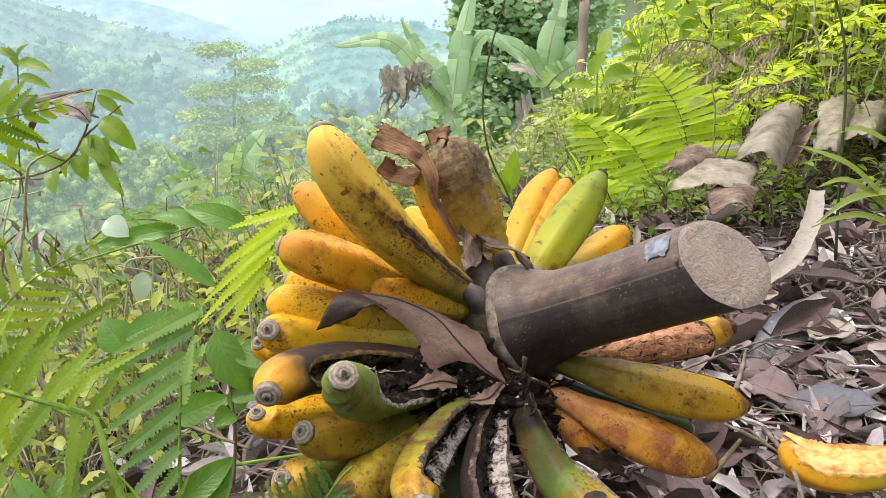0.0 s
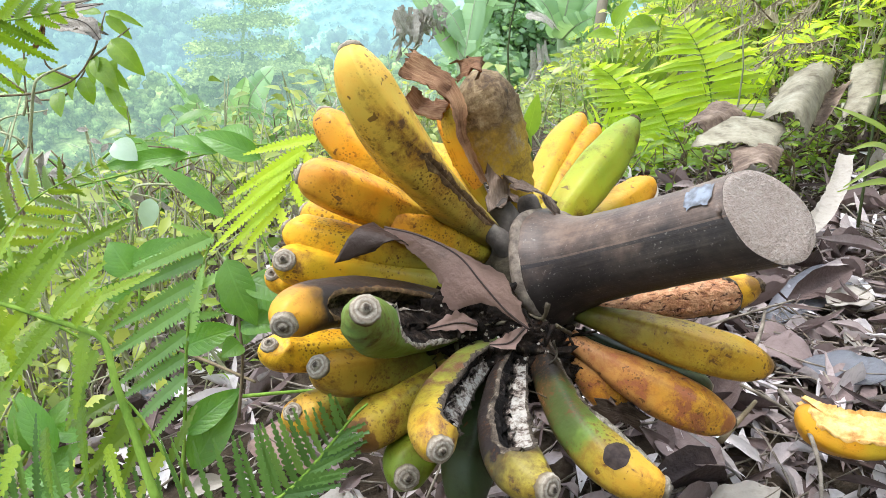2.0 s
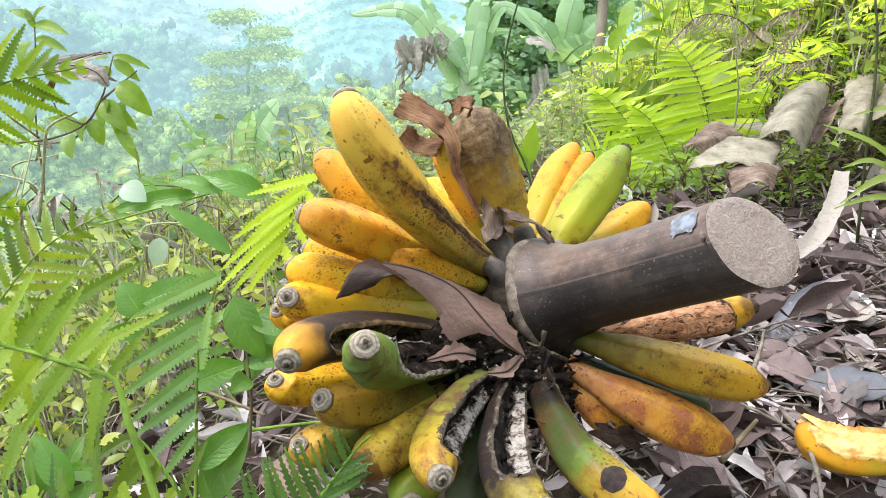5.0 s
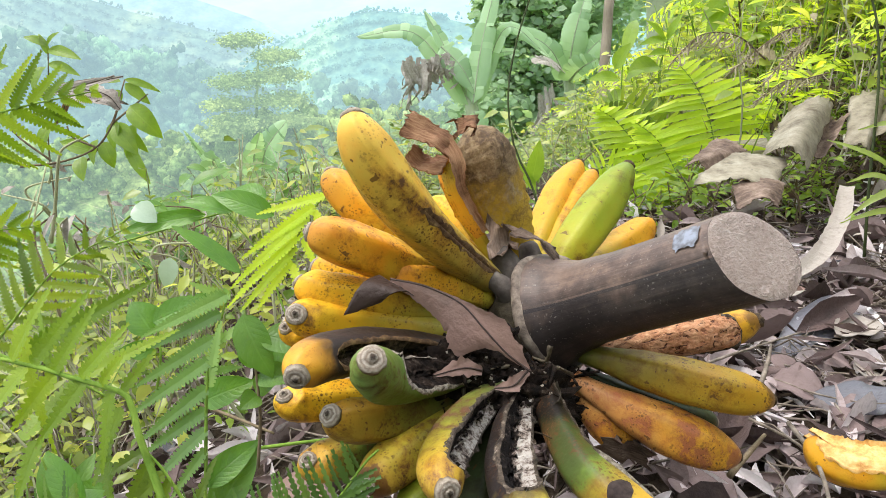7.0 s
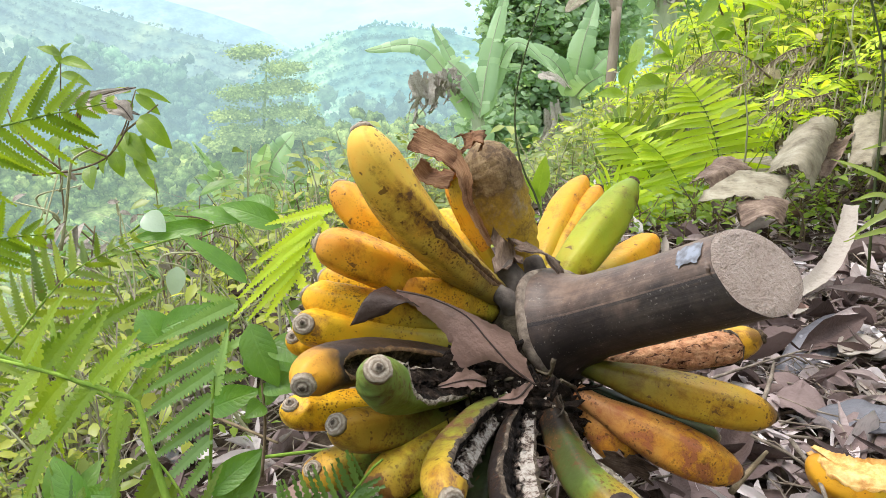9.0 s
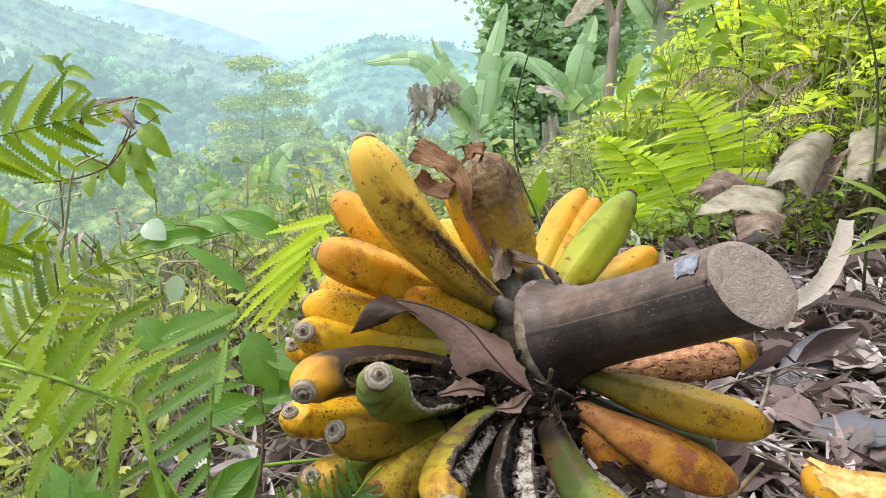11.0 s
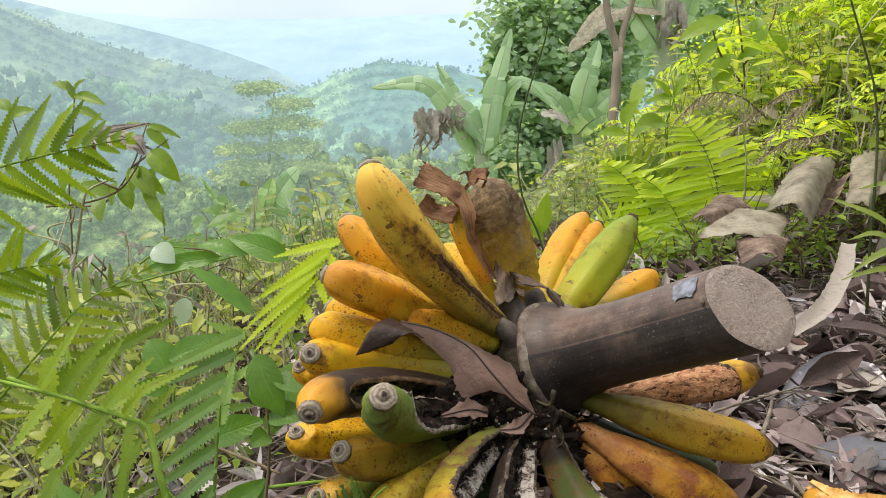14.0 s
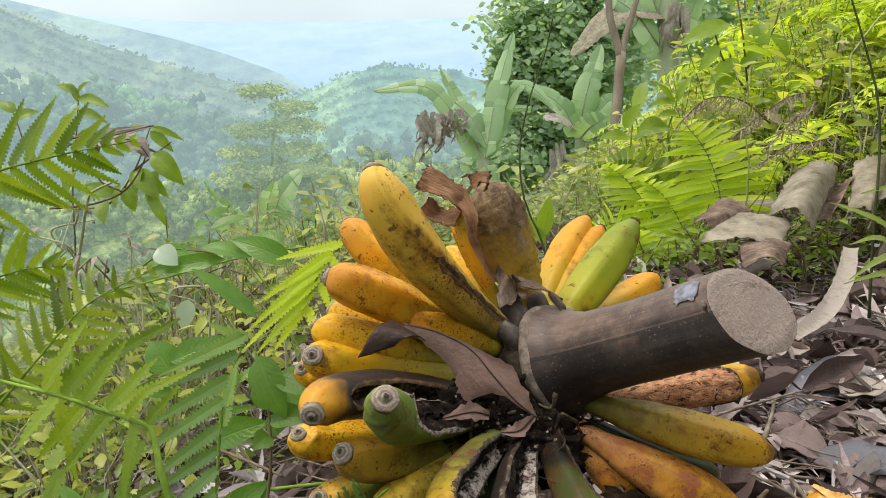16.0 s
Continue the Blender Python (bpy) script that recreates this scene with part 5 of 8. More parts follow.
# single leaves that catch the eye on the litter
for i, (b, e, w, mt, lb) in enumerate([
    ((0.5499, 0.8004, 0.0959), (0.4024, 0.7156, 0.0525), 0.055, "grey_leaf", "broad grey curled dead leaf"),
    ((0.54, 0.7439, 0.0704), (0.4753, 0.7124, 0.0488), 0.05, "pale_leaf", "pale dry curled dead leaf"),
    ((0.3749, 0.6547, 0.0632), (0.4039, 0.5983, 0.0398), 0.05, "mauve_leaf", "small mauve-brown dead leaf"),
    ((0.3978, 0.6124, 0.0228), (0.4627, 0.5524, 0.0392), 0.055, "slate_leaf", "dark slate-grey dead leaf"),
    ((0.2443, 0.5181, 0.0512), (0.3422, 0.5634, 0.0571), 0.055, "mauve_leaf", "broad mauve-pink dead leaf"),
    ((0.2186, 0.5206, 0.0555), (0.2573, 0.4554, 0.06), 0.05, "mauve_leaf", "broad mauve-pink dead leaf"),
    ((0.2045, 0.3947, 0.0702), (0.2425, 0.3632, 0.0755), 0.05, "brown_leaf", "dark brown curled dead leaf"),
    ((0.2257, 0.4151, 0.0674), (0.2872, 0.4258, 0.069), 0.045, "pale_leaf", "pale grey flat dead leaf"),
    ((0.4035, 0.5793, 0.0463), (0.3831, 0.5074, 0.0348), 0.03, "mauve_leaf", "narrow brown dead leaf"),
    ((0.4763, 0.6634, 0.0624), (0.4504, 0.5927, 0.0301), 0.028, "pale_leaf", "narrow pale dead leaf"),
    ((-0.1865, 0.6196, 0.014), (-0.1166, 0.5548, 0.0206), 0.06, "brown_leaf", "broad grey-brown dead leaf"),
    ((-0.1096, 0.5, -0.0004), (-0.0616, 0.4862, 0.0189), 0.04, "pale_leaf", "pale dead leaf under the ferns"),
    ((-0.2592, 0.6723, -0.0637), (-0.2181, 0.6969, -0.0572), 0.04, "pale_leaf", "pale dead leaf under the ferns"),
]):
    b2, e2 = on_ground(b, e, 0.03)
    dead_leaf(b2, e2, w, mt, lb, up=(0.1 * math.sin(i * 2.3), 0.3 * math.sin(i * 1.9) - 0.2, 1), fold=0.15 + 0.2 * (i % 3), droop=0.35 * (-1) ** i, wave=0.04, seed=20 + i)


def loose_leaves():
    """Larger fallen leaves that can be told apart on the litter."""
    rng = np.random.default_rng(77)
    kinds = (("litter", "curled grey-brown dead leaf on the litter"), ("mauve_leaf", "mauve-brown dead leaf on the litter"), ("pale_leaf", "pale dry dead leaf on the litter"), ("grey_leaf", "slate-grey dead leaf on the litter"), ("brown_leaf", "pinkish-brown dead leaf on the litter"))
    for i in range(130):
        x, y = rng.uniform(0.12, 1.15), rng.uniform(0.32, 1.35)
        if i % 5 == 0:
            x, y = rng.uniform(-0.6, 0.0), rng.uniform(0.5, 1.1)
        ln = rng.uniform(0.035, 0.085)
        bl = leaf_blade(ln, ln * rng.uniform(0.22, 0.46), rng.uniform(0.0, 0.9), rng.uniform(-0.9, 1.2), 12, rng.uniform(0.9, 1.15), rng.uniform(0.01, 0.06), rng, rng.uniform(-0.6, 1.2))
        az = rng.uniform(0, 2 * math.pi)
        d = np.array((math.cos(az), math.sin(az), rng.normal(0, 0.15)))
        g = Geo()
        put(g, bl, (x, y, float(ground_z(x, y)) + rng.uniform(0.028, 0.042)), basis(d, (rng.normal(0, 0.3), rng.normal(0, 0.3) - 0.15, 1)))
        mt, lb = kinds[int(rng.integers(0, 5))]
        solo("dead_leaf", g, M[mt], lb, "dead leaf", "dead leaves on the ground")


loose_leaves()


def litter():
    """Dead leaves, layer upon layer, over the near hillside."""
    geo = Geo()
    rng = np.random.default_rng(11)
    for _ in range(12500):
        pick = rng.random()
        if pick < 0.62:
            x, y = rng.uniform(-1.0, 1.5), rng.uniform(0.05, 1.9)
        elif pick < 0.82:
            x, y = rng.uniform(0.05, 1.0), rng.uniform(0.15, 1.0)
        else:
            x, y = rng.normal(0.2, 1.1), rng.normal(0.6, 1.1)
        if pick < 0.82 and ((x - 0.25) / 1.35) ** 2 + ((y - 0.85) / 1.15) ** 2 > rng.uniform(0.45, 1.25):
            x, y = rng.normal(0.35, 0.55), rng.normal(0.75, 0.55)
        ln = rng.uniform(0.016, 0.058) if rng.random() < 0.9 else rng.uniform(0.06, 0.10)
        bl = leaf_blade(ln, ln * (rng.uniform(0.2, 0.46) if rng.random() < 0.55 else rng.uniform(0.08, 0.18)), rng.uniform(0.0, 1.0), rng.uniform(-0.6, 0.8), 6, rng.uniform(0.9, 1.2), rng.uniform(0, 0.07), rng, rng.uniform(-0.6, 1.0))
        az = rng.uniform(0, 2 * math.pi)
        d = np.array((math.cos(az), math.sin(az), rng.normal(0, 0.2)))
        up = np.array((rng.normal(0, 0.4), rng.normal(0, 0.4), 1.0))
        put(geo, bl, (x, y, float(ground_z(x, y)) + rng.uniform(0.003, 0.032)), basis(d, up))
    solo("leaf_litter", geo, M["litter"], "thick litter of dry curled brown and grey leaves", "leaf litter", kind="stuff")
    geo = Geo()
    for _ in range(1500):
        x, y = rng.normal(0.35, 0.5), rng.normal(0.9, 0.6)
        ln = rng.uniform(0.04, 0.22)
        az = rng.uniform(0, 2 * math.pi)
        d = np.array((math.cos(az), math.sin(az), 0))
        pts = []
        for s in (0, 0.33, 0.66, 1):
            p = np.array((x, y, 0)) + d * ln * s + np.array((rng.normal(0, 0.006), rng.normal(0, 0.006), 0))
            p[2] = float(ground_z(p[0], p[1])) + 0.014 + rng.uniform(0, 0.022)
            pts.append(p)
        geo.add(*tube(pts, np.linspace(1, 0.5, 4) * rng.uniform(0.0006, 0.0018), 5))
    solo("fallen_straw", geo, M["twig"], "dry straws and thin twigs lying over the litter", "twigs", kind="stuff")


litter()


def stick(points, r, material, label, name="twig", category="twig"):
    p = curve(points, 14)
    solo(name, Geo().add(*tube(p, np.linspace(r, r * 0.6, len(p)), 8)), M[material], label, category, "twigs on the litter")


stick([(0.2234, 0.5239, 0.1082), (0.2739, 0.5542, 0.1041), (0.3854, 0.6386, 0.0763)], 0.0016, "twig", "thin dark twig across the litter")
stick([(0.2943, 0.5331, 0.0843), (0.3163, 0.5672, 0.0867), (0.3344, 0.5997, 0.0858)], 0.0024, "twig", "short upright twig in the litter")
stick([(0.2213, 0.4208, 0.0789), (0.2525, 0.4526, 0.0769), (0.2772, 0.4812, 0.0682)], 0.0028, "stem_brown", "short brown twig beside the fruit")
stick([(0.3082, 0.5012, 0.0648), (0.2971, 0.4412, 0.0782), (0.2793, 0.3898, 0.0861), (0.258, 0.3483, 0.0913)], 0.0022, "twig", "bent grey twig on the litter")
stick([(0.2734, 0.5038, 0.0687), (0.295, 0.471, 0.0707), (0.3073, 0.447, 0.0675)], 0.0016, "twig", "thin grey twig on the litter")
stick([(-0.1875, 0.5679, -0.0012), (-0.1345, 0.537, 0.0291), (-0.0769, 0.5059, 0.0589)], 0.0020, "stem_green", "thin green stem lying on the litter")
stick([(-0.3105, 0.7313, -0.0588), (-0.2401, 0.6643, -0.0335), (-0.1803, 0.6066, -0.0128)], 0.0024, "stem_brown", "brown stick under the ferns")


FALLEN = thing("fallen_banana", (0.3036, 0.4579, 0.0785), "broken ripe yellow banana with torn peel on the litter", "banana")
banana((0.3054, 0.4579, 0.0786), (0.3215, 0.4166, 0.0858), (0.3905, 0.4069, 0.1029), 0.0165, "banana_bright", "bright yellow peel", scar=0.0, split=(0.35, 0.8, 0.12, 1.02, 0.12), flesh="flesh", seed=50, parent=FALLEN, name="peel", lip="flesh")
bent_leaf([(0.3026, 0.4625, 0.088), (0.3089, 0.4374, 0.0938), (0.3256, 0.4227, 0.0986), (0.361, 0.4139, 0.1047)], (0.003, 0.006, 0.006, 0.004), (0.003, 0.006, 0.006, 0.004), (0.1, -0.5, 0.85), "flesh", "", 95, hang=(0.5, 0.5), ragged=0.08, parent=FALLEN)
bent_leaf([(0.3017, 0.4645, 0.0807), (0.3075, 0.4381, 0.0837), (0.3276, 0.4221, 0.0904), (0.3647, 0.4159, 0.0976)], (0.002, 0.005, 0.005, 0.003), (0.003, 0.005, 0.004, 0.003), (0.1, -0.7, 0.7), "flesh", "", 96, hang=(0.4, 0.4), ragged=0.08, parent=FALLEN)

# ---- ferns, shrubs and grass near the bunch ----
def fern_leaf(name, path, pairs, longest, width, up, material, label, start=0.25, lean=65, kind="toothed", lobes=12, seed=0, droop=0.15, peak=0.35, radius=0.0016, stem="stem_green", group="fern fronds", tilt=0.0, category="fern"):
    t = thing(name, path[0], label, category, group)
    r, b = frond(path, pairs, longest, width, up, start, lean, kind, lobes, np.random.default_rng(seed), droop, peak, radius, tilt)
    part("rachis", r, M[stem], t)
    part("frond_blade", b, M[material], t, smooth=False)
    return t


fern_leaf("fern_frond", [(-0.5214, 0.4931, 0.2254), (-0.4234, 0.4884, 0.3043), (-0.3527, 0.4807, 0.3429), (-0.2878, 0.4768, 0.3616), (-0.2378, 0.4906, 0.3701)], 20, 0.070, 0.0110, (0.1, -0.95, 0.25), "fern_near", "bright green fern frond with toothed leaflets", 0.16, 58, lobes=22, seed=1, droop=0.1, peak=0.35)
fern_leaf("fern_frond", [(-0.5236, 0.4984, 0.1147), (-0.4457, 0.4968, 0.2034), (-0.3962, 0.4998, 0.243), (-0.3545, 0.506, 0.2606), (-0.3183, 0.5171, 0.2616)], 16, 0.060, 0.0105, (0.1, -0.95, 0.25), "fern_near", "green fern frond with toothed leaflets", 0.2, 62, lobes=20, seed=21, droop=0.12, peak=0.3)
def hanging_pinnae(rachis, pairs, material, label, seed, radius=0.0016, dense=False):
    """The hanging side of a frond: single long toothed leaflets, each by its foot and end."""
    t = thing("fern_frond", rachis[0], label, "fern", "fern fronds")
    part("rachis", Geo().add(*tube(curve(rachis, 14), np.linspace(radius, radius * 0.4, 14), 7)), M["stem_green"], t)
    rng = np.random.default_rng(seed)
    g = Geo()
    if dense:
        more = []
        for (b0, e0, w0), (b1, e1, w1) in zip(pairs, pairs[1:]):
            d0, d1 = unit(np.subtract(e0, b0)), unit(np.subtract(e1, b1))
            if np.linalg.norm(np.subtract(b0, b1)) < 0.026 and d0 @ d1 > 0.75:
                more.append(((np.array(b0) + b1) / 2, (np.array(e0) + e1) / 2 + rng.normal(0, 0.003, 3), (w0 + w1) / 2))
        pairs = [(b, e, w * 0.64) for b, e, w in list(pairs) + more]
    for b, e, w in pairs:
        b, e = np.array(b), np.array(e)
        ln = float(np.linalg.norm(e - b))
        put(g, pinna(ln, w, max(6, int(ln / 0.0036)), 0.08), b, basis(e - b + np.array((0, 0, 0.06 * ln)), np.array((-0.35, -0.85, 0.35)) + rng.normal(0, 0.12, 3)))
    part("frond_blade", g, M[material], t, smooth=False)


hanging_pinnae([(-0.0734, 0.5977, 0.2753), (-0.0926, 0.5825, 0.2642), (-0.1111, 0.5657, 0.249), (-0.1274, 0.553, 0.2168), (-0.1356, 0.5439, 0.1938)],
               [((-0.0968, 0.5763, 0.2621), (-0.1559, 0.5655, 0.2485), 0.011), ((-0.1051, 0.5685, 0.2559), (-0.1654, 0.5425, 0.2174), 0.013), ((-0.1111, 0.5654, 0.2481), (-0.1749, 0.5286, 0.1961), 0.013), ((-0.1172, 0.5603, 0.2352), (-0.1789, 0.5229, 0.1817), 0.0125),
                ((-0.1223, 0.5557, 0.2237), (-0.1673, 0.5215, 0.178), 0.0115), ((-0.1274, 0.5515, 0.2131), (-0.1541, 0.5266, 0.1773), 0.0105), ((-0.1061, 0.5672, 0.2526), (-0.0938, 0.549, 0.234), 0.010), ((-0.1163, 0.5584, 0.2306), (-0.1039, 0.5383, 0.2069), 0.010), ((-0.1265, 0.5502, 0.2099), (-0.1173, 0.5302, 0.1865), 0.010)],
               "fern_bright", "yellow-green fern frond tip beside the bananas", 4)
fern_leaf("fern_frond", [(-0.4679, 0.4778, 0.0486), (-0.3858, 0.4657, 0.1372), (-0.3333, 0.4746, 0.1946), (-0.3029, 0.5077, 0.2299), (-0.2642, 0.545, 0.2463)], 18, 0.055, 0.0085, (0.3, -0.85, 0.4), "fern", "green fern frond with toothed leaflets", 0.2, 66, lobes=18, seed=8, droop=0.2)


hanging_pinnae([(-0.149, 0.3002, 0.1347), (-0.1565, 0.3087, 0.1512), (-0.1652, 0.3206, 0.1746), (-0.1749, 0.3318, 0.1966), (-0.1805, 0.3413, 0.2154), (-0.1878, 0.3445, 0.2213), (-0.2127, 0.3485, 0.2276), (-0.2392, 0.3529, 0.2346), (-0.286, 0.359, 0.2437)],
               [((-0.2106, 0.3489, 0.2285), (-0.1775, 0.3506, 0.2611), 0.01173), ((-0.2268, 0.3506, 0.2308), (-0.1994, 0.3615, 0.2681), 0.01214), ((-0.2393, 0.3532, 0.2352), (-0.2057, 0.3709, 0.2731), 0.01173),
                ((-0.2517, 0.3548, 0.2376), (-0.2235, 0.3619, 0.2809), 0.01173), ((-0.2081, 0.348, 0.2269), (-0.2324, 0.3268, 0.196), 0.0127), ((-0.2252, 0.3505, 0.2308), (-0.2511, 0.3362, 0.2001), 0.01242),
                ((-0.2424, 0.3532, 0.2351), (-0.2584, 0.3292, 0.2126), 0.01242), ((-0.1918, 0.3453, 0.2226), (-0.1955, 0.319, 0.1828), 0.01035), ((-0.1856, 0.3442, 0.2208), (-0.1664, 0.3538, 0.2413), 0.00828),
                ((-0.1987, 0.3464, 0.2243), (-0.1793, 0.3436, 0.247), 0.00897)],
               "fern_near", "fern frond on a sharply bent green stem", 41, 0.0027)
hanging_pinnae([(-0.1504, 0.3336, 0.1007), (-0.1612, 0.3462, 0.1253), (-0.1791, 0.359, 0.1498), (-0.1914, 0.3654, 0.1619)],
               [((-0.179, 0.3587, 0.1491), (-0.2157, 0.3311, 0.118), 0.01173), ((-0.1868, 0.363, 0.1573), (-0.2102, 0.3351, 0.113), 0.01173), ((-0.1748, 0.357, 0.1461), (-0.194, 0.3376, 0.1057), 0.01104),
                ((-0.1914, 0.3651, 0.1613), (-0.2186, 0.3474, 0.1506), 0.01035), ((-0.1648, 0.3494, 0.1314), (-0.1793, 0.3314, 0.1077), 0.01104), ((-0.1612, 0.3462, 0.1253), (-0.1461, 0.3614, 0.1569), 0.00828)],
               "fern", "green fern frond hanging beside the bent stem", 42)
hanging_pinnae([(-0.2105, 0.4591, -0.022), (-0.2096, 0.4763, 0.0128), (-0.2089, 0.4978, 0.0562), (-0.2082, 0.5194, 0.0996), (-0.2021, 0.5387, 0.1389), (-0.1868, 0.5588, 0.1805)],
               [((-0.1868, 0.5582, 0.1792), (-0.2612, 0.5315, 0.1475), 0.01725), ((-0.1952, 0.5504, 0.1629), (-0.2561, 0.5324, 0.1361), 0.01587), ((-0.2017, 0.5408, 0.1432), (-0.2727, 0.5224, 0.1014), 0.01725),
                ((-0.2052, 0.5323, 0.1257), (-0.2716, 0.5018, 0.0868), 0.01725), ((-0.2073, 0.5215, 0.104), (-0.2659, 0.4963, 0.0628), 0.01684), ((-0.2085, 0.5129, 0.0866), (-0.265, 0.4964, 0.0495), 0.01587),
                ((-0.2082, 0.5054, 0.0714), (-0.2518, 0.476, 0.0363), 0.01587), ((-0.2058, 0.5215, 0.104), (-0.1951, 0.5418, 0.1592), 0.01656), ((-0.2021, 0.5387, 0.1389), (-0.1612, 0.5465, 0.1573), 0.01104),
                ((-0.2041, 0.5279, 0.1171), (-0.174, 0.5171, 0.1243), 0.00966), ((-0.2084, 0.4978, 0.0562), (-0.2378, 0.4744, 0.0206), 0.01242), ((-0.1896, 0.5567, 0.1761), (-0.2247, 0.5624, 0.1851), 0.01242)],
               "fern_pale", "drooping pale green fern frond with toothed leaflets", 43, 0.0021)
hanging_pinnae([(-0.1240, 0.3007, 0.1131), (-0.1052, 0.3060, 0.1249), (-0.0832, 0.3111, 0.1369), (-0.0646, 0.3193, 0.1544), (-0.0459, 0.3294, 0.1762), (-0.0372, 0.3328, 0.1835)],
               [((-0.1084, 0.3056, 0.1240), (-0.1234, 0.3173, 0.1690), 0.01132), ((-0.0964, 0.3084, 0.1303), (-0.1109, 0.3216, 0.1674), 0.01132), ((-0.0858, 0.3106, 0.1357), (-0.1016, 0.3284, 0.1705), 0.01132),
                ((-0.0770, 0.3138, 0.1427), (-0.0912, 0.3214, 0.1795), 0.01076), ((-0.0692, 0.3173, 0.1501), (-0.0830, 0.3263, 0.1787), 0.01035), ((-0.0621, 0.3206, 0.1573), (-0.0744, 0.3314, 0.1783), 0.00966),
                ((-0.0553, 0.3244, 0.1654), (-0.0637, 0.3252, 0.1891), 0.00828), ((-0.0484, 0.3281, 0.1733), (-0.0563, 0.3305, 0.1889), 0.0069), ((-0.1184, 0.3027, 0.1175), (-0.1390, 0.3247, 0.1604), 0.01132),
                ((-0.1272, 0.3001, 0.1116), (-0.1557, 0.3178, 0.1682), 0.01132), ((-0.1084, 0.3056, 0.1240), (-0.0790, 0.3031, 0.1324), 0.01076), ((-0.0964, 0.3084, 0.1303), (-0.0642, 0.3091, 0.1340), 0.01104),
                ((-0.0858, 0.3106, 0.1357), (-0.0512, 0.3041, 0.1475), 0.01104), ((-0.0770, 0.3138, 0.1427), (-0.0444, 0.3119, 0.1523), 0.01076), ((-0.0692, 0.3173, 0.1501), (-0.0408, 0.3199, 0.1574), 0.00994),
                ((-0.0621, 0.3206, 0.1573), (-0.0387, 0.3162, 0.1727), 0.00828), ((-0.0553, 0.3244, 0.1654), (-0.0380, 0.3235, 0.1760), 0.0069)],
               "fern_dark", "dark green feathery fern frond over the litter", 44, dense=True)
hanging_pinnae([(-0.1603, 0.3457, 0.0568), (-0.2089, 0.3525, 0.0672), (-0.2537, 0.3575, 0.0743), (-0.306, 0.3619, 0.0796)],
               [((-0.1715, 0.3472, 0.0592), (-0.1817, 0.3635, 0.1182), 0.01104), ((-0.1883, 0.3496, 0.0627), (-0.2151, 0.3717, 0.1189), 0.01132), ((-0.207, 0.3519, 0.0662), (-0.217, 0.3734, 0.1087), 0.01104),
                ((-0.2238, 0.3539, 0.0691), (-0.2242, 0.366, 0.1203), 0.01132), ((-0.2388, 0.3559, 0.072), (-0.2529, 0.3725, 0.1179), 0.01173), ((-0.2575, 0.3576, 0.0742), (-0.264, 0.3851, 0.1291), 0.01104),
                ((-0.2724, 0.3592, 0.0765), (-0.2769, 0.3706, 0.126), 0.01173), ((-0.2836, 0.3601, 0.0775), (-0.2953, 0.3769, 0.124), 0.01173)],
               "fern_dark", "dark green fern frond rising from the litter", 45, dense=True)
hanging_pinnae([(-0.2826, 0.3732, 0.2354), (-0.2625, 0.3736, 0.2257), (-0.2453, 0.3752, 0.2182), (-0.219, 0.371, 0.2058), (-0.2033, 0.3691, 0.1958)],
               [((-0.2557, 0.3483, 0.1851), (-0.2118, 0.4096, 0.2216), 0.0165), ((-0.2572, 0.3808, 0.2293), (-0.1926, 0.4332, 0.2482), 0.0155), ((-0.2576, 0.3787, 0.2477), (-0.2397, 0.3438, 0.1764), 0.0165), ((-0.2016, 0.368, 0.1936), (-0.2124, 0.3355, 0.1604), 0.0125), ((-0.2248, 0.3723, 0.213), (-0.1774, 0.4187, 0.2189), 0.0115), ((-0.2457, 0.3482, 0.1853), (-0.2524, 0.3247, 0.1594), 0.0140), ((-0.2082, 0.3558, 0.1796), (-0.1942, 0.3083, 0.1394), 0.0120), ((-0.223, 0.3363, 0.1617), (-0.2106, 0.3034, 0.1402), 0.0125), ((-0.233, 0.3244, 0.1597), (-0.2364, 0.3044, 0.1412), 0.0120), ((-0.1874, 0.3316, 0.1533), (-0.1703, 0.3022, 0.1393), 0.0105), ((-0.239, 0.3697, 0.2185), (-0.2618, 0.4025, 0.2509), 0.0120)],
               "fern_near", "broad near fern frond with long toothed leaflets", 46, 0.0016)



def sprig(name, stems, leaves, material, stem_material, label, category="shrub", group="", radius=0.0016, up=(0, -0.6, 0.8), fold=0.25, droop=0.35, seed=0):
    """Stems, and broad leaves given by their foot, end and width."""
    t = thing(name, stems[0][0], label, category, group)
    for st in stems:
        p = curve(st, 16)
        part("stem", Geo().add(*tube(p, np.linspace(radius, radius * 0.5, len(p)), 6)), M[stem_material], t)
    rng = np.random.default_rng(seed)
    for b, e, w in leaves:
        b, e = np.array(b), np.array(e)
        ln = float(np.linalg.norm(e - b))
        bl = leaf_blade(ln, w, fold * rng.uniform(0.6, 1.4), droop * rng.uniform(0.6, 1.4), 11, 1.0, 0.012, rng)
        ax = basis(e - b + np.array((0, 0, 0.3 * droop * ln)), np.asarray(up) + rng.normal(0, 0.18, 3))
        g = Geo()
        put(g, bl, b, ax)
        part("leaf", g, M[material], t)
    return t


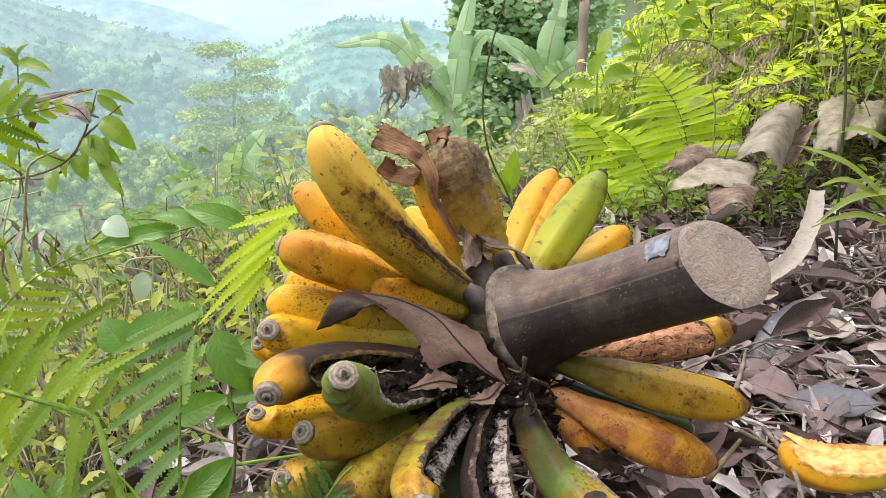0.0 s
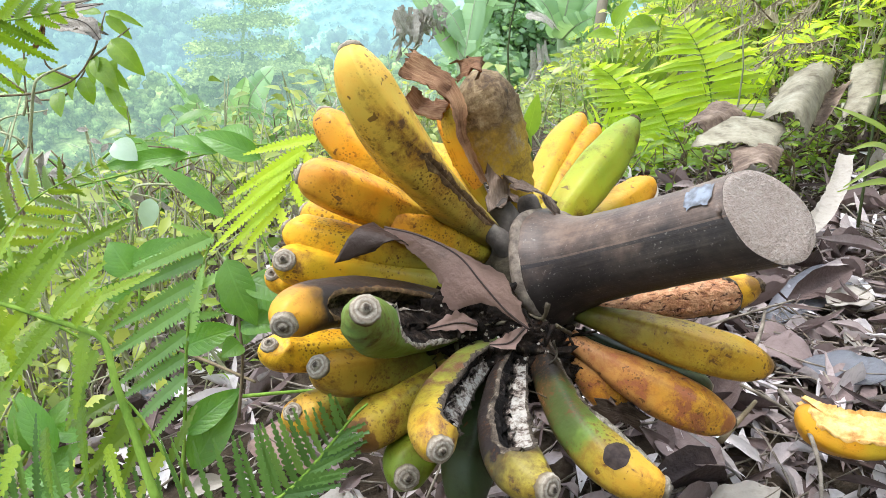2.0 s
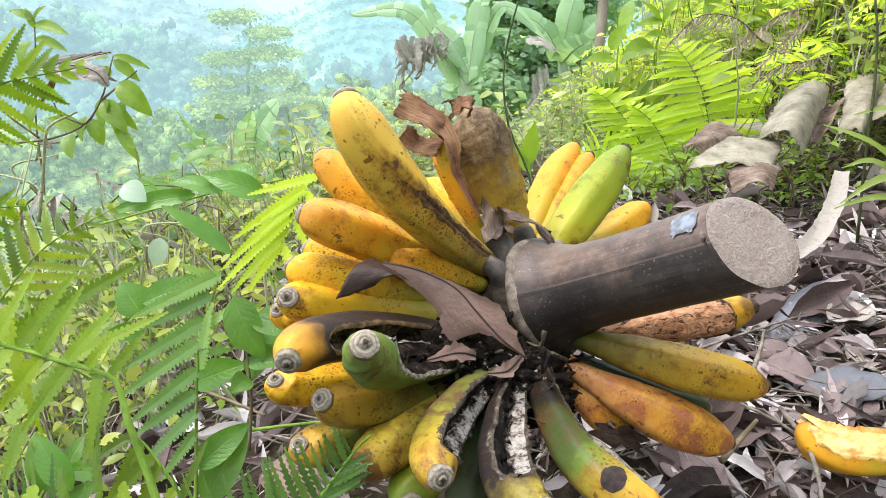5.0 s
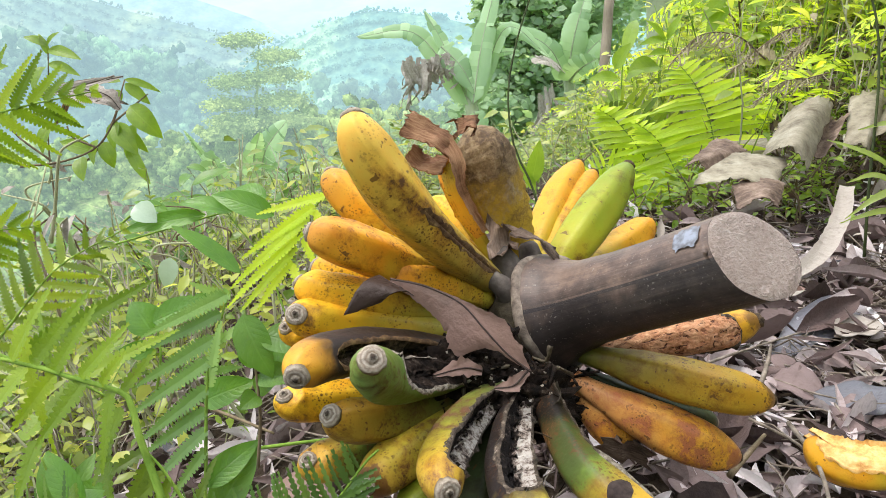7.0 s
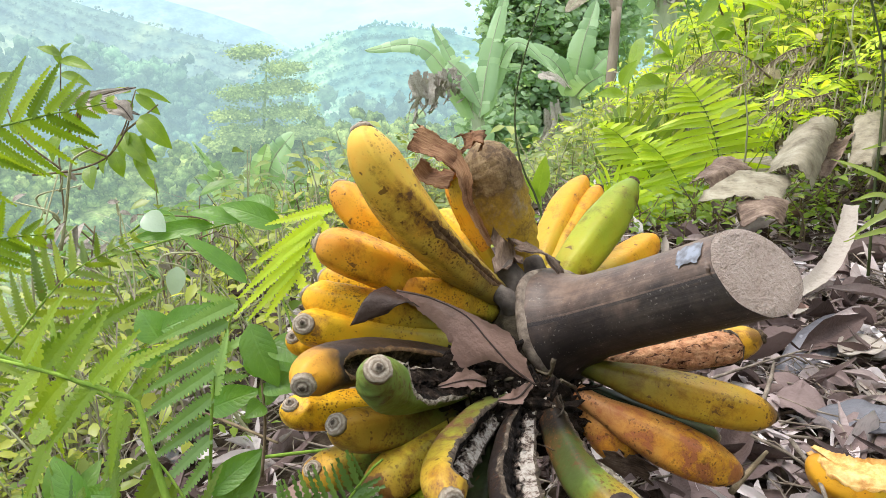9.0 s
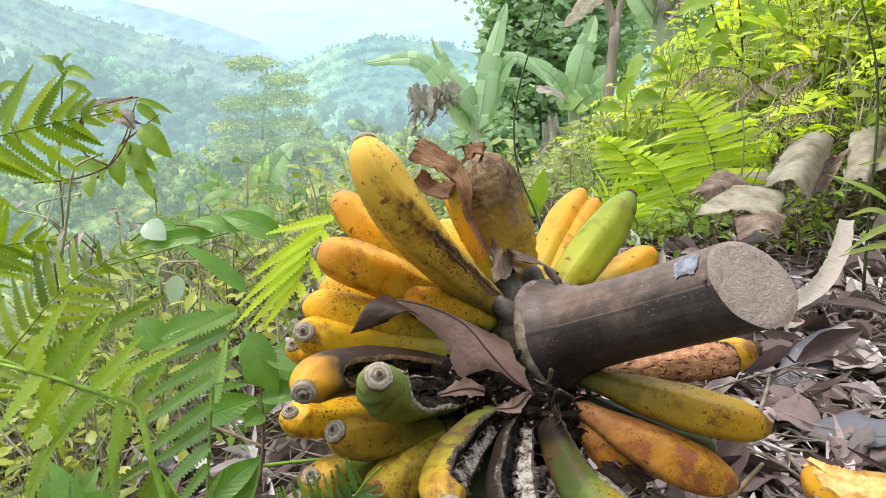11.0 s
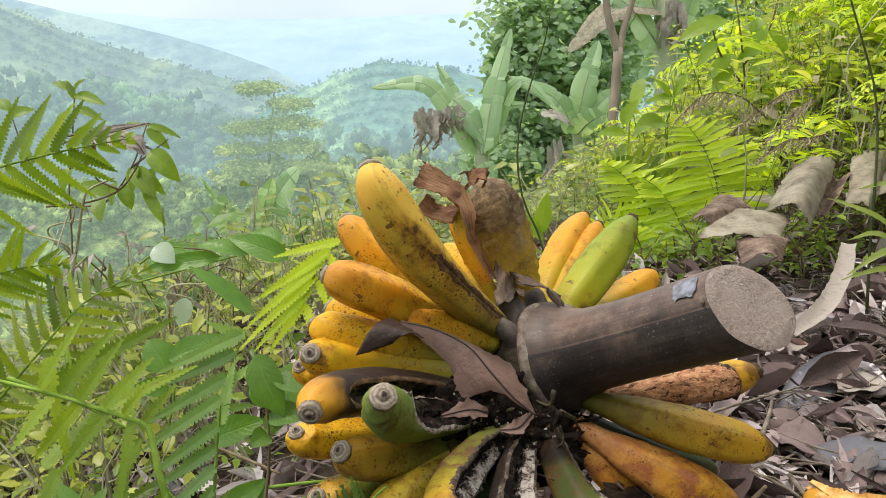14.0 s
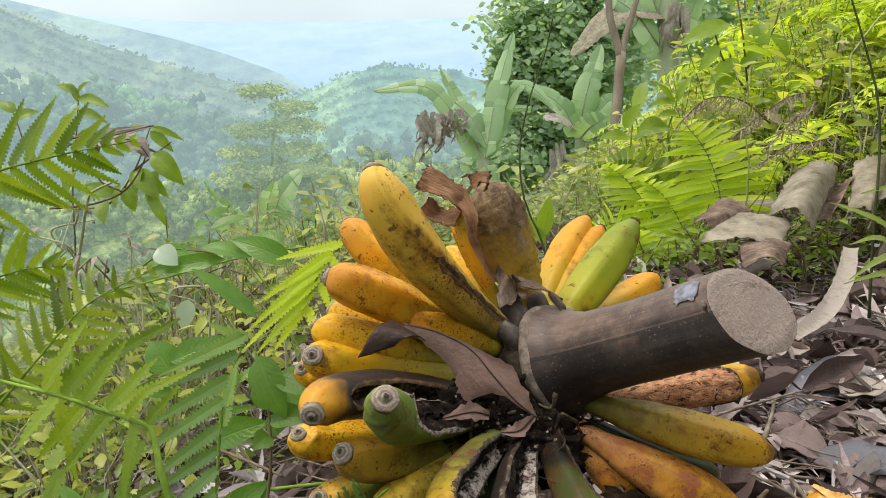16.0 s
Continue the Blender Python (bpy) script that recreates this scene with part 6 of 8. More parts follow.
# vine with broad leaves that crosses behind the ferns
sprig("vine", [[(-0.5061, 0.9085, 0.076), (-0.3514, 0.8447, 0.135), (-0.2559, 0.8142, 0.1682), (-0.1646, 0.8002, 0.1881), (-0.1029, 0.8235, 0.1935)], [(-0.1627, 0.7174, -0.0278), (-0.2074, 0.7711, 0.1016), (-0.2602, 0.8047, 0.1714)]],
      [((-0.1988, 0.7933, 0.1678), (-0.2736, 0.7838, 0.2037), 0.032), ((-0.2098, 0.8095, 0.185), (-0.2559, 0.8243, 0.1986), 0.026), ((-0.253, 0.804, 0.1694), (-0.3178, 0.8011, 0.193), 0.026),
       ((-0.2887, 0.8126, 0.1641), (-0.389, 0.786, 0.1492), 0.024), ((-0.243, 0.7709, 0.1017), (-0.3139, 0.7732, 0.1727), 0.026), ((-0.3356, 0.7524, 0.0478), (-0.2822, 0.7639, 0.0815), 0.028),
       ((-0.3437, 0.8331, 0.1632), (-0.3885, 0.8372, 0.176), 0.016)],
      "vine_leaf", "stem_green", "green vine with broad pointed leaves", "vine", seed=1)
sprig("vine", [[(-0.4034, 0.8281, 0.1491), (-0.3689, 0.8152, 0.1732), (-0.3434, 0.8165, 0.1766)]], [((-0.3719, 0.8069, 0.1798), (-0.3442, 0.7912, 0.164), 0.030), ((-0.3437, 0.8142, 0.1066), (-0.3458, 0.7921, 0.0721), 0.024)], "leaf_pale", "stem_green", "vine leaves showing pale undersides", "vine", seed=2)
sprig("broadleaf_seedling", [[(-0.1651, 0.4958, 0.0346), (-0.161, 0.5121, 0.0833), (-0.1651, 0.53, 0.1369), (-0.1704, 0.5504, 0.1664)]],
      [((-0.1728, 0.5397, 0.1661), (-0.1499, 0.5037, 0.1212), 0.034), ((-0.1548, 0.5341, 0.149), (-0.1151, 0.5126, 0.1471), 0.03), ((-0.161, 0.5219, 0.1125), (-0.125, 0.5054, 0.1259), 0.026), ((-0.1625, 0.517, 0.0979), (-0.1697, 0.4965, 0.1), 0.02),
       ((-0.1678, 0.5272, 0.0971), (-0.1448, 0.5124, 0.1156), 0.02)],
      "leaf", "stem_brown", "seedling with dark green oval leaves", "seedling", seed=3)
sprig("broadleaf_seedling", [[(-0.2849, 0.5872, 0.0575), (-0.2791, 0.6001, 0.096), (-0.293, 0.6309, 0.1254)]],
      [((-0.2849, 0.6056, 0.1125), (-0.3069, 0.6165, 0.1455), 0.036), ((-0.2849, 0.6093, 0.1235), (-0.2269, 0.6169, 0.1454), 0.03), ((-0.2249, 0.5494, 0.0698), (-0.1757, 0.5375, 0.0965), 0.03), ((-0.2849, 0.6001, 0.096), (-0.3106, 0.5823, 0.1063), 0.02)],
      "vine_leaf", "stem_green", "seedling with green oval leaves among ferns", "seedling", seed=4)
sprig("broadleaf_seedling", [[(-0.3611, 0.4842, -0.0153), (-0.3353, 0.4793, 0.0216), (-0.3263, 0.4962, 0.0562)]],
      [((-0.3295, 0.4673, 0.0202), (-0.3444, 0.4907, 0.0663), 0.028), ((-0.3248, 0.4672, 0.0204), (-0.3071, 0.4958, 0.0567), 0.02), ((-0.3189, 0.4491, 0.0069), (-0.2819, 0.4531, 0.0398), 0.022), ((-0.3177, 0.4376, 0.0062), (-0.2707, 0.4164, 0.0343), 0.024),
       ((-0.2071, 0.4811, -0.0112), (-0.1685, 0.5112, 0.0522), 0.036)],
      "leaf", "stem_green", "low seedling with smooth green leaves", "seedling", seed=5)

sprig("broadleaf_seedling", [[(-0.2187, 0.4895, -0.04), (-0.2143, 0.4878, 0.002), (-0.2116, 0.4878, 0.0245)], [(-0.3251, 0.462, -0.0126), (-0.3239, 0.4595, 0.0275), (-0.3362, 0.4714, 0.073)]],
      [((-0.2116, 0.4871, 0.0232), (-0.1645, 0.5116, 0.0532), 0.026), ((-0.3, 0.4514, 0.0353), (-0.338, 0.4729, 0.0759), 0.025), ((-0.302, 0.4433, 0.0189), (-0.3279, 0.4344, 0.0216), 0.022), ((-0.2872, 0.4727, 0.0341), (-0.3148, 0.4666, 0.0423), 0.02),
       ((-0.31, 0.4613, 0.032), (-0.3243, 0.4719, 0.0524), 0.018), ((-0.1801, 0.5913, 0.0777), (-0.1907, 0.6115, 0.1176), 0.036), ((-0.2261, 0.5782, 0.0481), (-0.1881, 0.5782, 0.0732), 0.026), ((-0.1802, 0.6234, 0.0973), (-0.1419, 0.5906, 0.0787), 0.034)],
      "vine_leaf", "stem_green", "seedling with smooth fresh green leaves", "seedling", seed=15)

# leafy shrub standing over the slope
sprig("leafy_shrub", [[(-1.0711, 1.6807, -0.4437), (-1.0123, 1.714, -0.1876), (-0.9924, 1.7381, 0.0419), (-0.982, 1.7855, 0.1832), (-0.9775, 1.8163, 0.2751)],
                      [(-0.9879, 1.7192, -0.0147), (-0.8706, 1.676, 0.012), (-0.7824, 1.6548, 0.1046), (-0.7444, 1.6885, 0.2047)], [(-0.9879, 1.724, -0.0006), (-1.0893, 1.7519, 0.0844), (-1.149, 1.7989, 0.2259)], [(-0.7824, 1.6548, 0.1046), (-0.6909, 1.6776, 0.1713)]],
      [((-0.9775, 1.8163, 0.2751), (-1.033, 1.805, 0.3052), 0.026), ((-0.9775, 1.8163, 0.2751), (-0.9519, 1.8086, 0.3149), 0.02), ((-0.9775, 1.813, 0.2652), (-0.8873, 1.7652, 0.2472), 0.034), ((-0.9775, 1.8092, 0.2539), (-0.9917, 1.8075, 0.3121), 0.018),
       ((-0.9775, 1.8021, 0.2327), (-0.8931, 1.7527, 0.2099), 0.028), ((-0.9849, 1.7997, 0.2257), (-1.0214, 1.7428, 0.1825), 0.05), ((-0.982, 1.7808, 0.1691), (-0.9018, 1.7467, 0.192), 0.03),
       ((-0.7359, 1.6684, 0.1446), (-0.6636, 1.6064, 0.084), 0.055), ((-0.7683, 1.6571, 0.1113), (-0.7871, 1.6174, 0.056), 0.045), ((-0.7444, 1.6885, 0.2047), (-0.6627, 1.68, 0.1779), 0.02), ((-0.7543, 1.6871, 0.2007), (-0.8247, 1.6881, 0.2048), 0.026),
       ((-0.7444, 1.6854, 0.1954), (-0.6909, 1.6695, 0.1472), 0.03), ((-0.7754, 1.6548, 0.1046), (-0.7186, 1.5939, 0.0476), 0.05), ((-0.8272, 1.663, 0.0668), (-0.8458, 1.6255, 0.0179), 0.045), ((-0.813, 1.6608, 0.06), (-0.7866, 1.6226, 0.0085), 0.04),
       ((-0.8851, 1.6783, 0.0189), (-0.8711, 1.6142, -0.0154), 0.04), ((-0.8415, 1.6539, 0.0398), (-0.9162, 1.6408, 0.0648), 0.04), ((-0.7542, 1.6728, 0.158), (-0.7866, 1.6816, 0.1848), 0.03), ((-0.7444, 1.6371, 0.0512), (-0.6953, 1.5722, -0.0176), 0.03),
       ((-0.7754, 1.6548, 0.1046), (-0.6967, 1.6156, 0.0492), 0.034), ((-0.7261, 1.6551, 0.1045), (-0.7523, 1.6087, 0.0295), 0.03),
       ((-1.0893, 1.7519, 0.0844), (-1.1191, 1.7706, 0.141), 0.035), ((-1.0893, 1.7566, 0.0986), (-1.0256, 1.7465, 0.1304), 0.035), ((-1.1415, 1.7942, 0.2118), (-1.0893, 1.8039, 0.24), 0.035), ((-1.149, 1.7989, 0.2259), (-1.1937, 1.8129, 0.2684), 0.035), ((-0.9849, 1.7524, 0.0843), (-1.0068, 1.6943, 0.0373), 0.04)],
      "lit_leaf", "stem_brown", "slender shrub with drooping glossy green leaves", "shrub", radius=0.003, seed=6, droop=0.5)
# pale bare stem and the withered leaf on it
sprig("dead_shrub", [[(-0.5217, 0.8671, 0.1099), (-0.5069, 0.8751, 0.1652), (-0.4885, 0.8731, 0.222), (-0.4794, 0.8785, 0.2379), (-0.4466, 0.8835, 0.2523)]], [], "leaf", "stem_pale", "bare pale dead stem", "dead stem", radius=0.0026)
dead_leaf((-0.352, 0.6256, 0.3457), (-0.2876, 0.6418, 0.3594), 0.008, "pale_leaf", "long pale dried tip of a fern frond", up=(0, -0.8, 0.5), fold=0.5, droop=-0.1, wave=0.03, seed=8, name="withered_leaf", group="")
dead_leaf((-0.5063, 0.959, 0.2914), (-0.4203, 0.9331, 0.2804), 0.026, "dead_hang", "withered tan leaf curled on the shrub", up=(0, -0.8, 0.5), fold=0.8, droop=0.25, wave=0.12, seed=9, name="withered_leaf", group="")
bent_leaf([(-0.4804, 0.9186, 0.3063), (-0.4465, 0.9074, 0.3051), (-0.4178, 0.8947, 0.2997), (-0.4029, 0.8886, 0.2829)], (0.006, 0.011, 0.012, 0.003), (0.005, 0.008, 0.010, 0.002), (0.1, -0.9, 0.4), "dead_hang", "curled brown withered leaf caught on the shrub", 101, hang=(0.5, -0.6), ragged=0.14, name="withered_leaf", wavy=0.25)
bent_leaf([(-0.5072, 0.8971, 0.3053), (-0.4647, 0.8897, 0.3145), (-0.4231, 0.8807, 0.3195), (-0.3881, 0.8825, 0.325)], (0.002, 0.005, 0.006, 0.001), (0.002, 0.004, 0.005, 0.001), (0.1, -0.8, 0.55), "pale_leaf", "long pale drying leaf caught on the shrub", 102, hang=(0.3, 0.3), ragged=0.06, name="withered_leaf", wavy=0.08)
dead_leaf((-0.5032, 0.959, 0.2914), (-0.5084, 0.9381, 0.2387), 0.010, "dry_peel", "withered brown leaf curled on the shrub", up=(0.8, -0.6, 0.2), fold=0.9, droop=0.8, wave=0.05, seed=10, name="withered_leaf", group="")
sprig("dead_shrub", [[(-0.5702, 0.9233, 0.2013), (-0.5135, 0.9254, 0.2066), (-0.4661, 0.9322, 0.2237), (-0.4406, 0.9454, 0.2571), (-0.4308, 0.9576, 0.2878)], [(-0.4661, 0.9322, 0.2237), (-0.4974, 0.9375, 0.2372), (-0.5052, 0.9433, 0.2519)]], [], "leaf", "stem_brown", "thin dark arching twig", "dead stem", radius=0.0018)
for i, (foot_, top_) in enumerate((((-0.5576, 0.8955, -0.0048), (-0.5621, 0.9748, 0.1955)), ((-0.555, 0.9848, -0.0508), (-0.5609, 1.0385, 0.0848)), ((-0.484, 0.8549, 0.0285), (-0.4705, 0.8852, 0.1052)), ((-0.4823, 1.0739, -0.0974), (-0.451, 1.125, 0.0316)), ((-0.5871, 1.1636, -0.1425), (-0.6225, 1.247, 0.0681)), ((-0.4234, 1.163, -0.144), (-0.4559, 1.2345, 0.0365)), ((-0.6606, 0.9919, -0.0328), (-0.6369, 1.0556, 0.1279)), ((-0.333, 1.0806, -0.0804), (-0.3666, 1.1247, 0.0308)), ((-0.377, 0.8948, -0.0064), (-0.4259, 0.9255, 0.071)), ((-0.4887, 0.7949, 0.0129), (-0.5321, 0.8445, 0.138)))):
    rng_ = np.random.default_rng(500 + i)
    foot_, top_ = np.array(foot_), np.array(top_)
    sd_ = []
    for q_ in (0.45, 0.65, 0.85):
        at_ = foot_ * (1 - q_) + top_ * q_
        sd_.append([at_, at_ + rng_.normal(0, 0.006, 3) + (0, 0, 0.015), at_ + np.array((rng_.normal(0, 0.05), 0.0, rng_.uniform(0.02, 0.06)))])
    sprig("dead_shrub", [[foot_, foot_ * 0.5 + top_ * 0.5 + rng_.normal(0, 0.012, 3), top_]] + sd_, [(p_[2], p_[2] + rng_.normal(0, 0.02, 3) + (0, 0, -0.02), 0.010) for p_ in sd_], "dead_hang", "stem_brown" if i % 2 else "stem_pale", "dry upright stem with a few shrivelled leaves", "dead stem", "dead stems on the slope", radius=0.0022, seed=510 + i)

# thin dark stems that stand up from behind the bunch and at the bank
sprig("thin_stem", [[(0.1393, 0.8777, 0.1313), (0.129, 0.8902, 0.1686), (0.1054, 0.9076, 0.2209), (0.0991, 0.93, 0.2881), (0.1133, 0.9525, 0.3552), (0.1345, 0.9726, 0.4149), (0.1447, 0.9877, 0.4596)]], [], "leaf", "stem_dark", "thin dark wiry stem behind the bananas", "stem", radius=0.0018)
sprig("thin_stem", [[(0.6163, 0.9034, 0.0429), (0.6221, 0.9403, 0.1528), (0.6312, 0.9771, 0.2628), (0.6287, 1.006, 0.3492), (0.6105, 1.0296, 0.4199), (0.5873, 1.0557, 0.4985), (0.5707, 1.082, 0.5771)]], [], "leaf", "stem_dark", "tall dark green stem in front of the bank", "stem", radius=0.0022)
sprig("young_leaf_shoot", [[(0.147, 0.9719, 0.0973), (0.1488, 0.9829, 0.1303), (0.147, 0.9912, 0.155)]], [((0.1427, 0.9862, 0.1402), (0.1544, 0.9867, 0.2044), 0.026), ((0.147, 0.9829, 0.1303), (0.1241, 0.9869, 0.1742), 0.016)], "leaf_bright", "stem_green", "shoot with two bright young leaves", "shoot", seed=7, droop=0.1)

# ---- the bank: dry banana leaves, ferns, shrubs ----
DRY = thing("dry_banana_leaf", (0.5956, 1.112, 0.0361), "fallen dry banana leaf, grey-tan, torn into broad strips", "banana leaf")
for i, (cs, mt, bulge) in enumerate([
    ([(0.4749, 1.1501, 0.1336), (0.4172, 1.0578, 0.1129), (0.5409, 1.0352, 0.1104), (0.6011, 1.1366, 0.127)], "dry_blade", 0.008),
    ([(0.4949, 1.1971, 0.1462), (0.4204, 1.1154, 0.1251), (0.4494, 1.0928, 0.1217), (0.5431, 1.1609, 0.1347)], "dry_scrap", 0.012),
    ([(0.6475, 1.259, 0.1721), (0.5584, 1.1477, 0.128), (0.6224, 1.1004, 0.1153), (0.7508, 1.2842, 0.1842)], "dry_blade", 0.034),
    ([(0.7443, 1.2834, 0.1821), (0.6791, 1.2033, 0.136), (0.6926, 1.1762, 0.12), (0.7752, 1.2698, 0.1741)], "dry_scrap", -0.022),
    ([(0.7969, 1.3182, 0.1906), (0.735, 1.1996, 0.1263), (0.7537, 1.1588, 0.1018), (0.8789, 1.3255, 0.1823)], "dry_blade", 0.028),
    ([(0.868, 1.3156, 0.1843), (0.7952, 1.2251, 0.1389), (0.8557, 1.2109, 0.1296), (0.9545, 1.3123, 0.176)], "dry_blade", 0.022),
    ([(0.4747, 1.0551, 0.1059), (0.4597, 0.9861, 0.0914), (0.523, 0.9871, 0.0948), (0.5638, 1.0547, 0.106)], "dry_scrap", 0.016),
]):
    sheet("strip", cs, 12, 22, mt, DRY, "" if mt == "dry_blade" else "crumpled brown piece of the torn leaf", bulge, np.random.default_rng(70 + i), 0.022, 0.0022)
for i, (rib, lw, rw, u, mt, hg) in enumerate([
    ([(0.6016, 0.9549, 0.134), (0.5632, 0.8935, 0.1086), (0.5057, 0.8227, 0.0872), (0.4424, 0.7751, 0.0719)], (0.010, 0.012, 0.014, 0.010), (0.010, 0.012, 0.010, 0.004), (-0.5, -0.7, 0.5), "pale_leaf", (0.3, 0.3)),
    ([(0.5707, 1.4295, 0.0402), (0.6328, 1.4362, 0.0589), (0.7198, 1.4413, 0.0729)], (0.02, 0.03, 0.02), (0.02, 0.03, 0.02), (0, -0.7, 0.7), "dead_hang", (-0.1, -0.1)),
]):
    bent_leaf(rib, lw, rw, u, mt, "", 70 + i, hang=hg, ragged=0.05, parent=DRY, wavy=0.05)

# grass blades that hang in from the bank
GRASS = thing("grass_tuft", (0.6701, 0.9273, 0.1135), "tuft of long arching green grass blades", "grass")
for i, pts in enumerate([[(0.6681, 0.8803, 0.1305), (0.6114, 0.898, 0.1843), (0.5657, 0.9048, 0.2053), (0.5359, 0.9178, 0.2133)], [(0.6681, 0.8778, 0.123), (0.6115, 0.902, 0.1649), (0.5696, 0.9088, 0.1543)], [(0.6759, 0.8878, 0.1529), (0.6114, 0.885, 0.1455), (0.5638, 0.8836, 0.1107)],
                         [(0.7032, 0.9564, 0.1998), (0.6535, 0.9641, 0.2235), (0.6038, 0.9612, 0.2157)], [(0.6681, 0.8728, 0.1081), (0.613, 0.8775, 0.1231), (0.5558, 0.8816, 0.1046)]]):
    p = curve(pts, 14)
    w = np.interp(np.linspace(0, 1, 14), [0, 0.5, 1], [0.006, 0.006, 0.0006])
    tn, sd, bn = frames_along(p)
    up_ = np.array((0.0, -0.5, 0.85))
    sidev = np.cross(tn, up_)
    sidev /= np.linalg.norm(sidev, axis=1)[:, None]
    v = np.concatenate([p - sidev * w[:, None] + up_ * 0.001, p, p + sidev * w[:, None] + up_ * 0.001])
    f = [(a * 14 + j, a * 14 + j + 1, (a + 1) * 14 + j + 1, (a + 1) * 14 + j) for a in (0, 1) for j in range(13)]
    part("grass_blade", Geo().add(v, f), M["grass"], GRASS)

# the bright sword fern
SWORD = thing("sword_fern", (0.675, 1.6082, -0.0579), "large bright green fern with long narrow leaflets", "fern")


def sword(path, pairs, longest, seed, up=(-0.1, -0.8, 0.5), material="fern_bright", width=0.0122, droop=0.3):
    r, b = frond(path, pairs, longest, width, up, 0.12, 110, "blade", rng=np.random.default_rng(seed), droop=droop, peak=0.3, radius=0.002)
    fb = part("frond", b, M[material], SWORD)
    part("rachis", r, M["stem_green"], fb)


def main_frond(path, count, longest, seed):
    """One frond seen from its face: close-set narrow leaflets, rising towards the tip on one side and arching over on the other."""
    rng = np.random.default_rng(seed)
    p = curve(path, 60)
    g = Geo()
    for k in range(count):
        q = k / (count - 1)
        at = p[int(9 + 50 * q)]
        ln = longest * (0.72 + 0.28 * math.sin(math.pi * min(1.0, 0.25 + q * 0.8))) * (1 - 0.78 * max(0.0, q - 0.55) / 0.45) * rng.uniform(0.9, 1.08)
        for sg in (1, -1):
            rise = radians((6 + 42 * q if sg > 0 else -8 + 26 * q) + rng.normal(0, 4))
            d = np.array((sg * math.cos(rise), -0.18 + rng.normal(0, 0.08), math.sin(rise)))
            wide = 0.0150 * (0.55 + 0.45 * ln / longest)
            put(g, blade_pinna(ln * (1.0 if sg > 0 else 0.92), wide, 0.2 if sg > 0 else 0.42), at, basis(d, np.array((0.0, -0.7, 0.7)) + rng.normal(0, 0.14, 3)))
    fb = part("frond", g, M["fern_bright"], SWORD)
    part("rachis", Geo().add(*tube(p, np.linspace(0.0020, 0.0006, 60), 6)), M["stem_green"], fb)


main_frond([(0.6088, 1.4288, 0.0237), (0.5954, 1.4362, 0.0881), (0.5748, 1.4431, 0.1513), (0.5443, 1.4522, 0.2057), (0.4998, 1.4595, 0.2548)], 19, 0.122, 1)
main_frond([(0.5102, 1.4382, -0.0694), (0.4816, 1.4547, 0.0055), (0.4382, 1.4688, 0.0735), (0.3903, 1.4775, 0.1266), (0.3505, 1.4762, 0.1521)], 18, 0.088, 12)
sword([(0.5873, 1.5317, -0.0744), (0.5548, 1.5469, 0.0261), (0.5006, 1.5545, 0.1057), (0.4228, 1.5506, 0.1528), (0.3339, 1.5258, 0.1421)], 30, 0.075, 2, (-0.1, -0.9, 0.35), "fern", width=0.0130)
sword([(0.5775, 1.5555, -0.0971), (0.5326, 1.5635, -0.0163), (0.4671, 1.5655, 0.0474), (0.3977, 1.5558, 0.0785), (0.3272, 1.5254, 0.0524)], 30, 0.070, 3, (-0.1, -0.9, 0.35), "fern", width=0.0130)
sword([(0.55, 1.4945, -0.0897), (0.53, 1.4935, -0.0337), (0.4975, 1.4913, 0.0186), (0.4465, 1.4796, 0.0446), (0.3978, 1.4489, 0.0179)], 30, 0.085, 4, (-0.1, -0.9, 0.3), width=0.0130)
sword([(0.6759, 1.5255, -0.0024), (0.6937, 1.5293, 0.0673), (0.7134, 1.5242, 0.1123), (0.7349, 1.5118, 0.1371), (0.7555, 1.4885, 0.1317)], 30, 0.060, 7, (0.1, -0.95, 0.2), width=0.0110)
sword([(0.5234, 1.4735, -0.0891), (0.4781, 1.4747, -0.0276), (0.4209, 1.4688, 0.0146), (0.3588, 1.452, 0.0261), (0.3106, 1.4216, 0.0002)], 30, 0.085, 8, (-0.1, -0.92, 0.3), width=0.0125)
sword([(0.5365, 1.4713, -0.0952), (0.491, 1.4658, -0.0519), (0.44, 1.4558, -0.0214), (0.3965, 1.4348, -0.0212), (0.3664, 1.4053, -0.0442)], 30, 0.075, 10, (-0.1, -0.92, 0.3), width=0.0115)
main_frond([(0.5476, 1.4192, -0.0626), (0.5315, 1.429, -0.0063), (0.5044, 1.4385, 0.0493), (0.469, 1.4449, 0.0961), (0.4267, 1.4453, 0.1262)], 17, 0.080, 13)
main_frond([(0.4782, 1.3943, -0.0734), (0.4442, 1.3977, -0.0351), (0.402, 1.398, -0.0053), (0.3652, 1.3935, 0.0115), (0.3289, 1.3833, 0.0122)], 15, 0.072, 14)

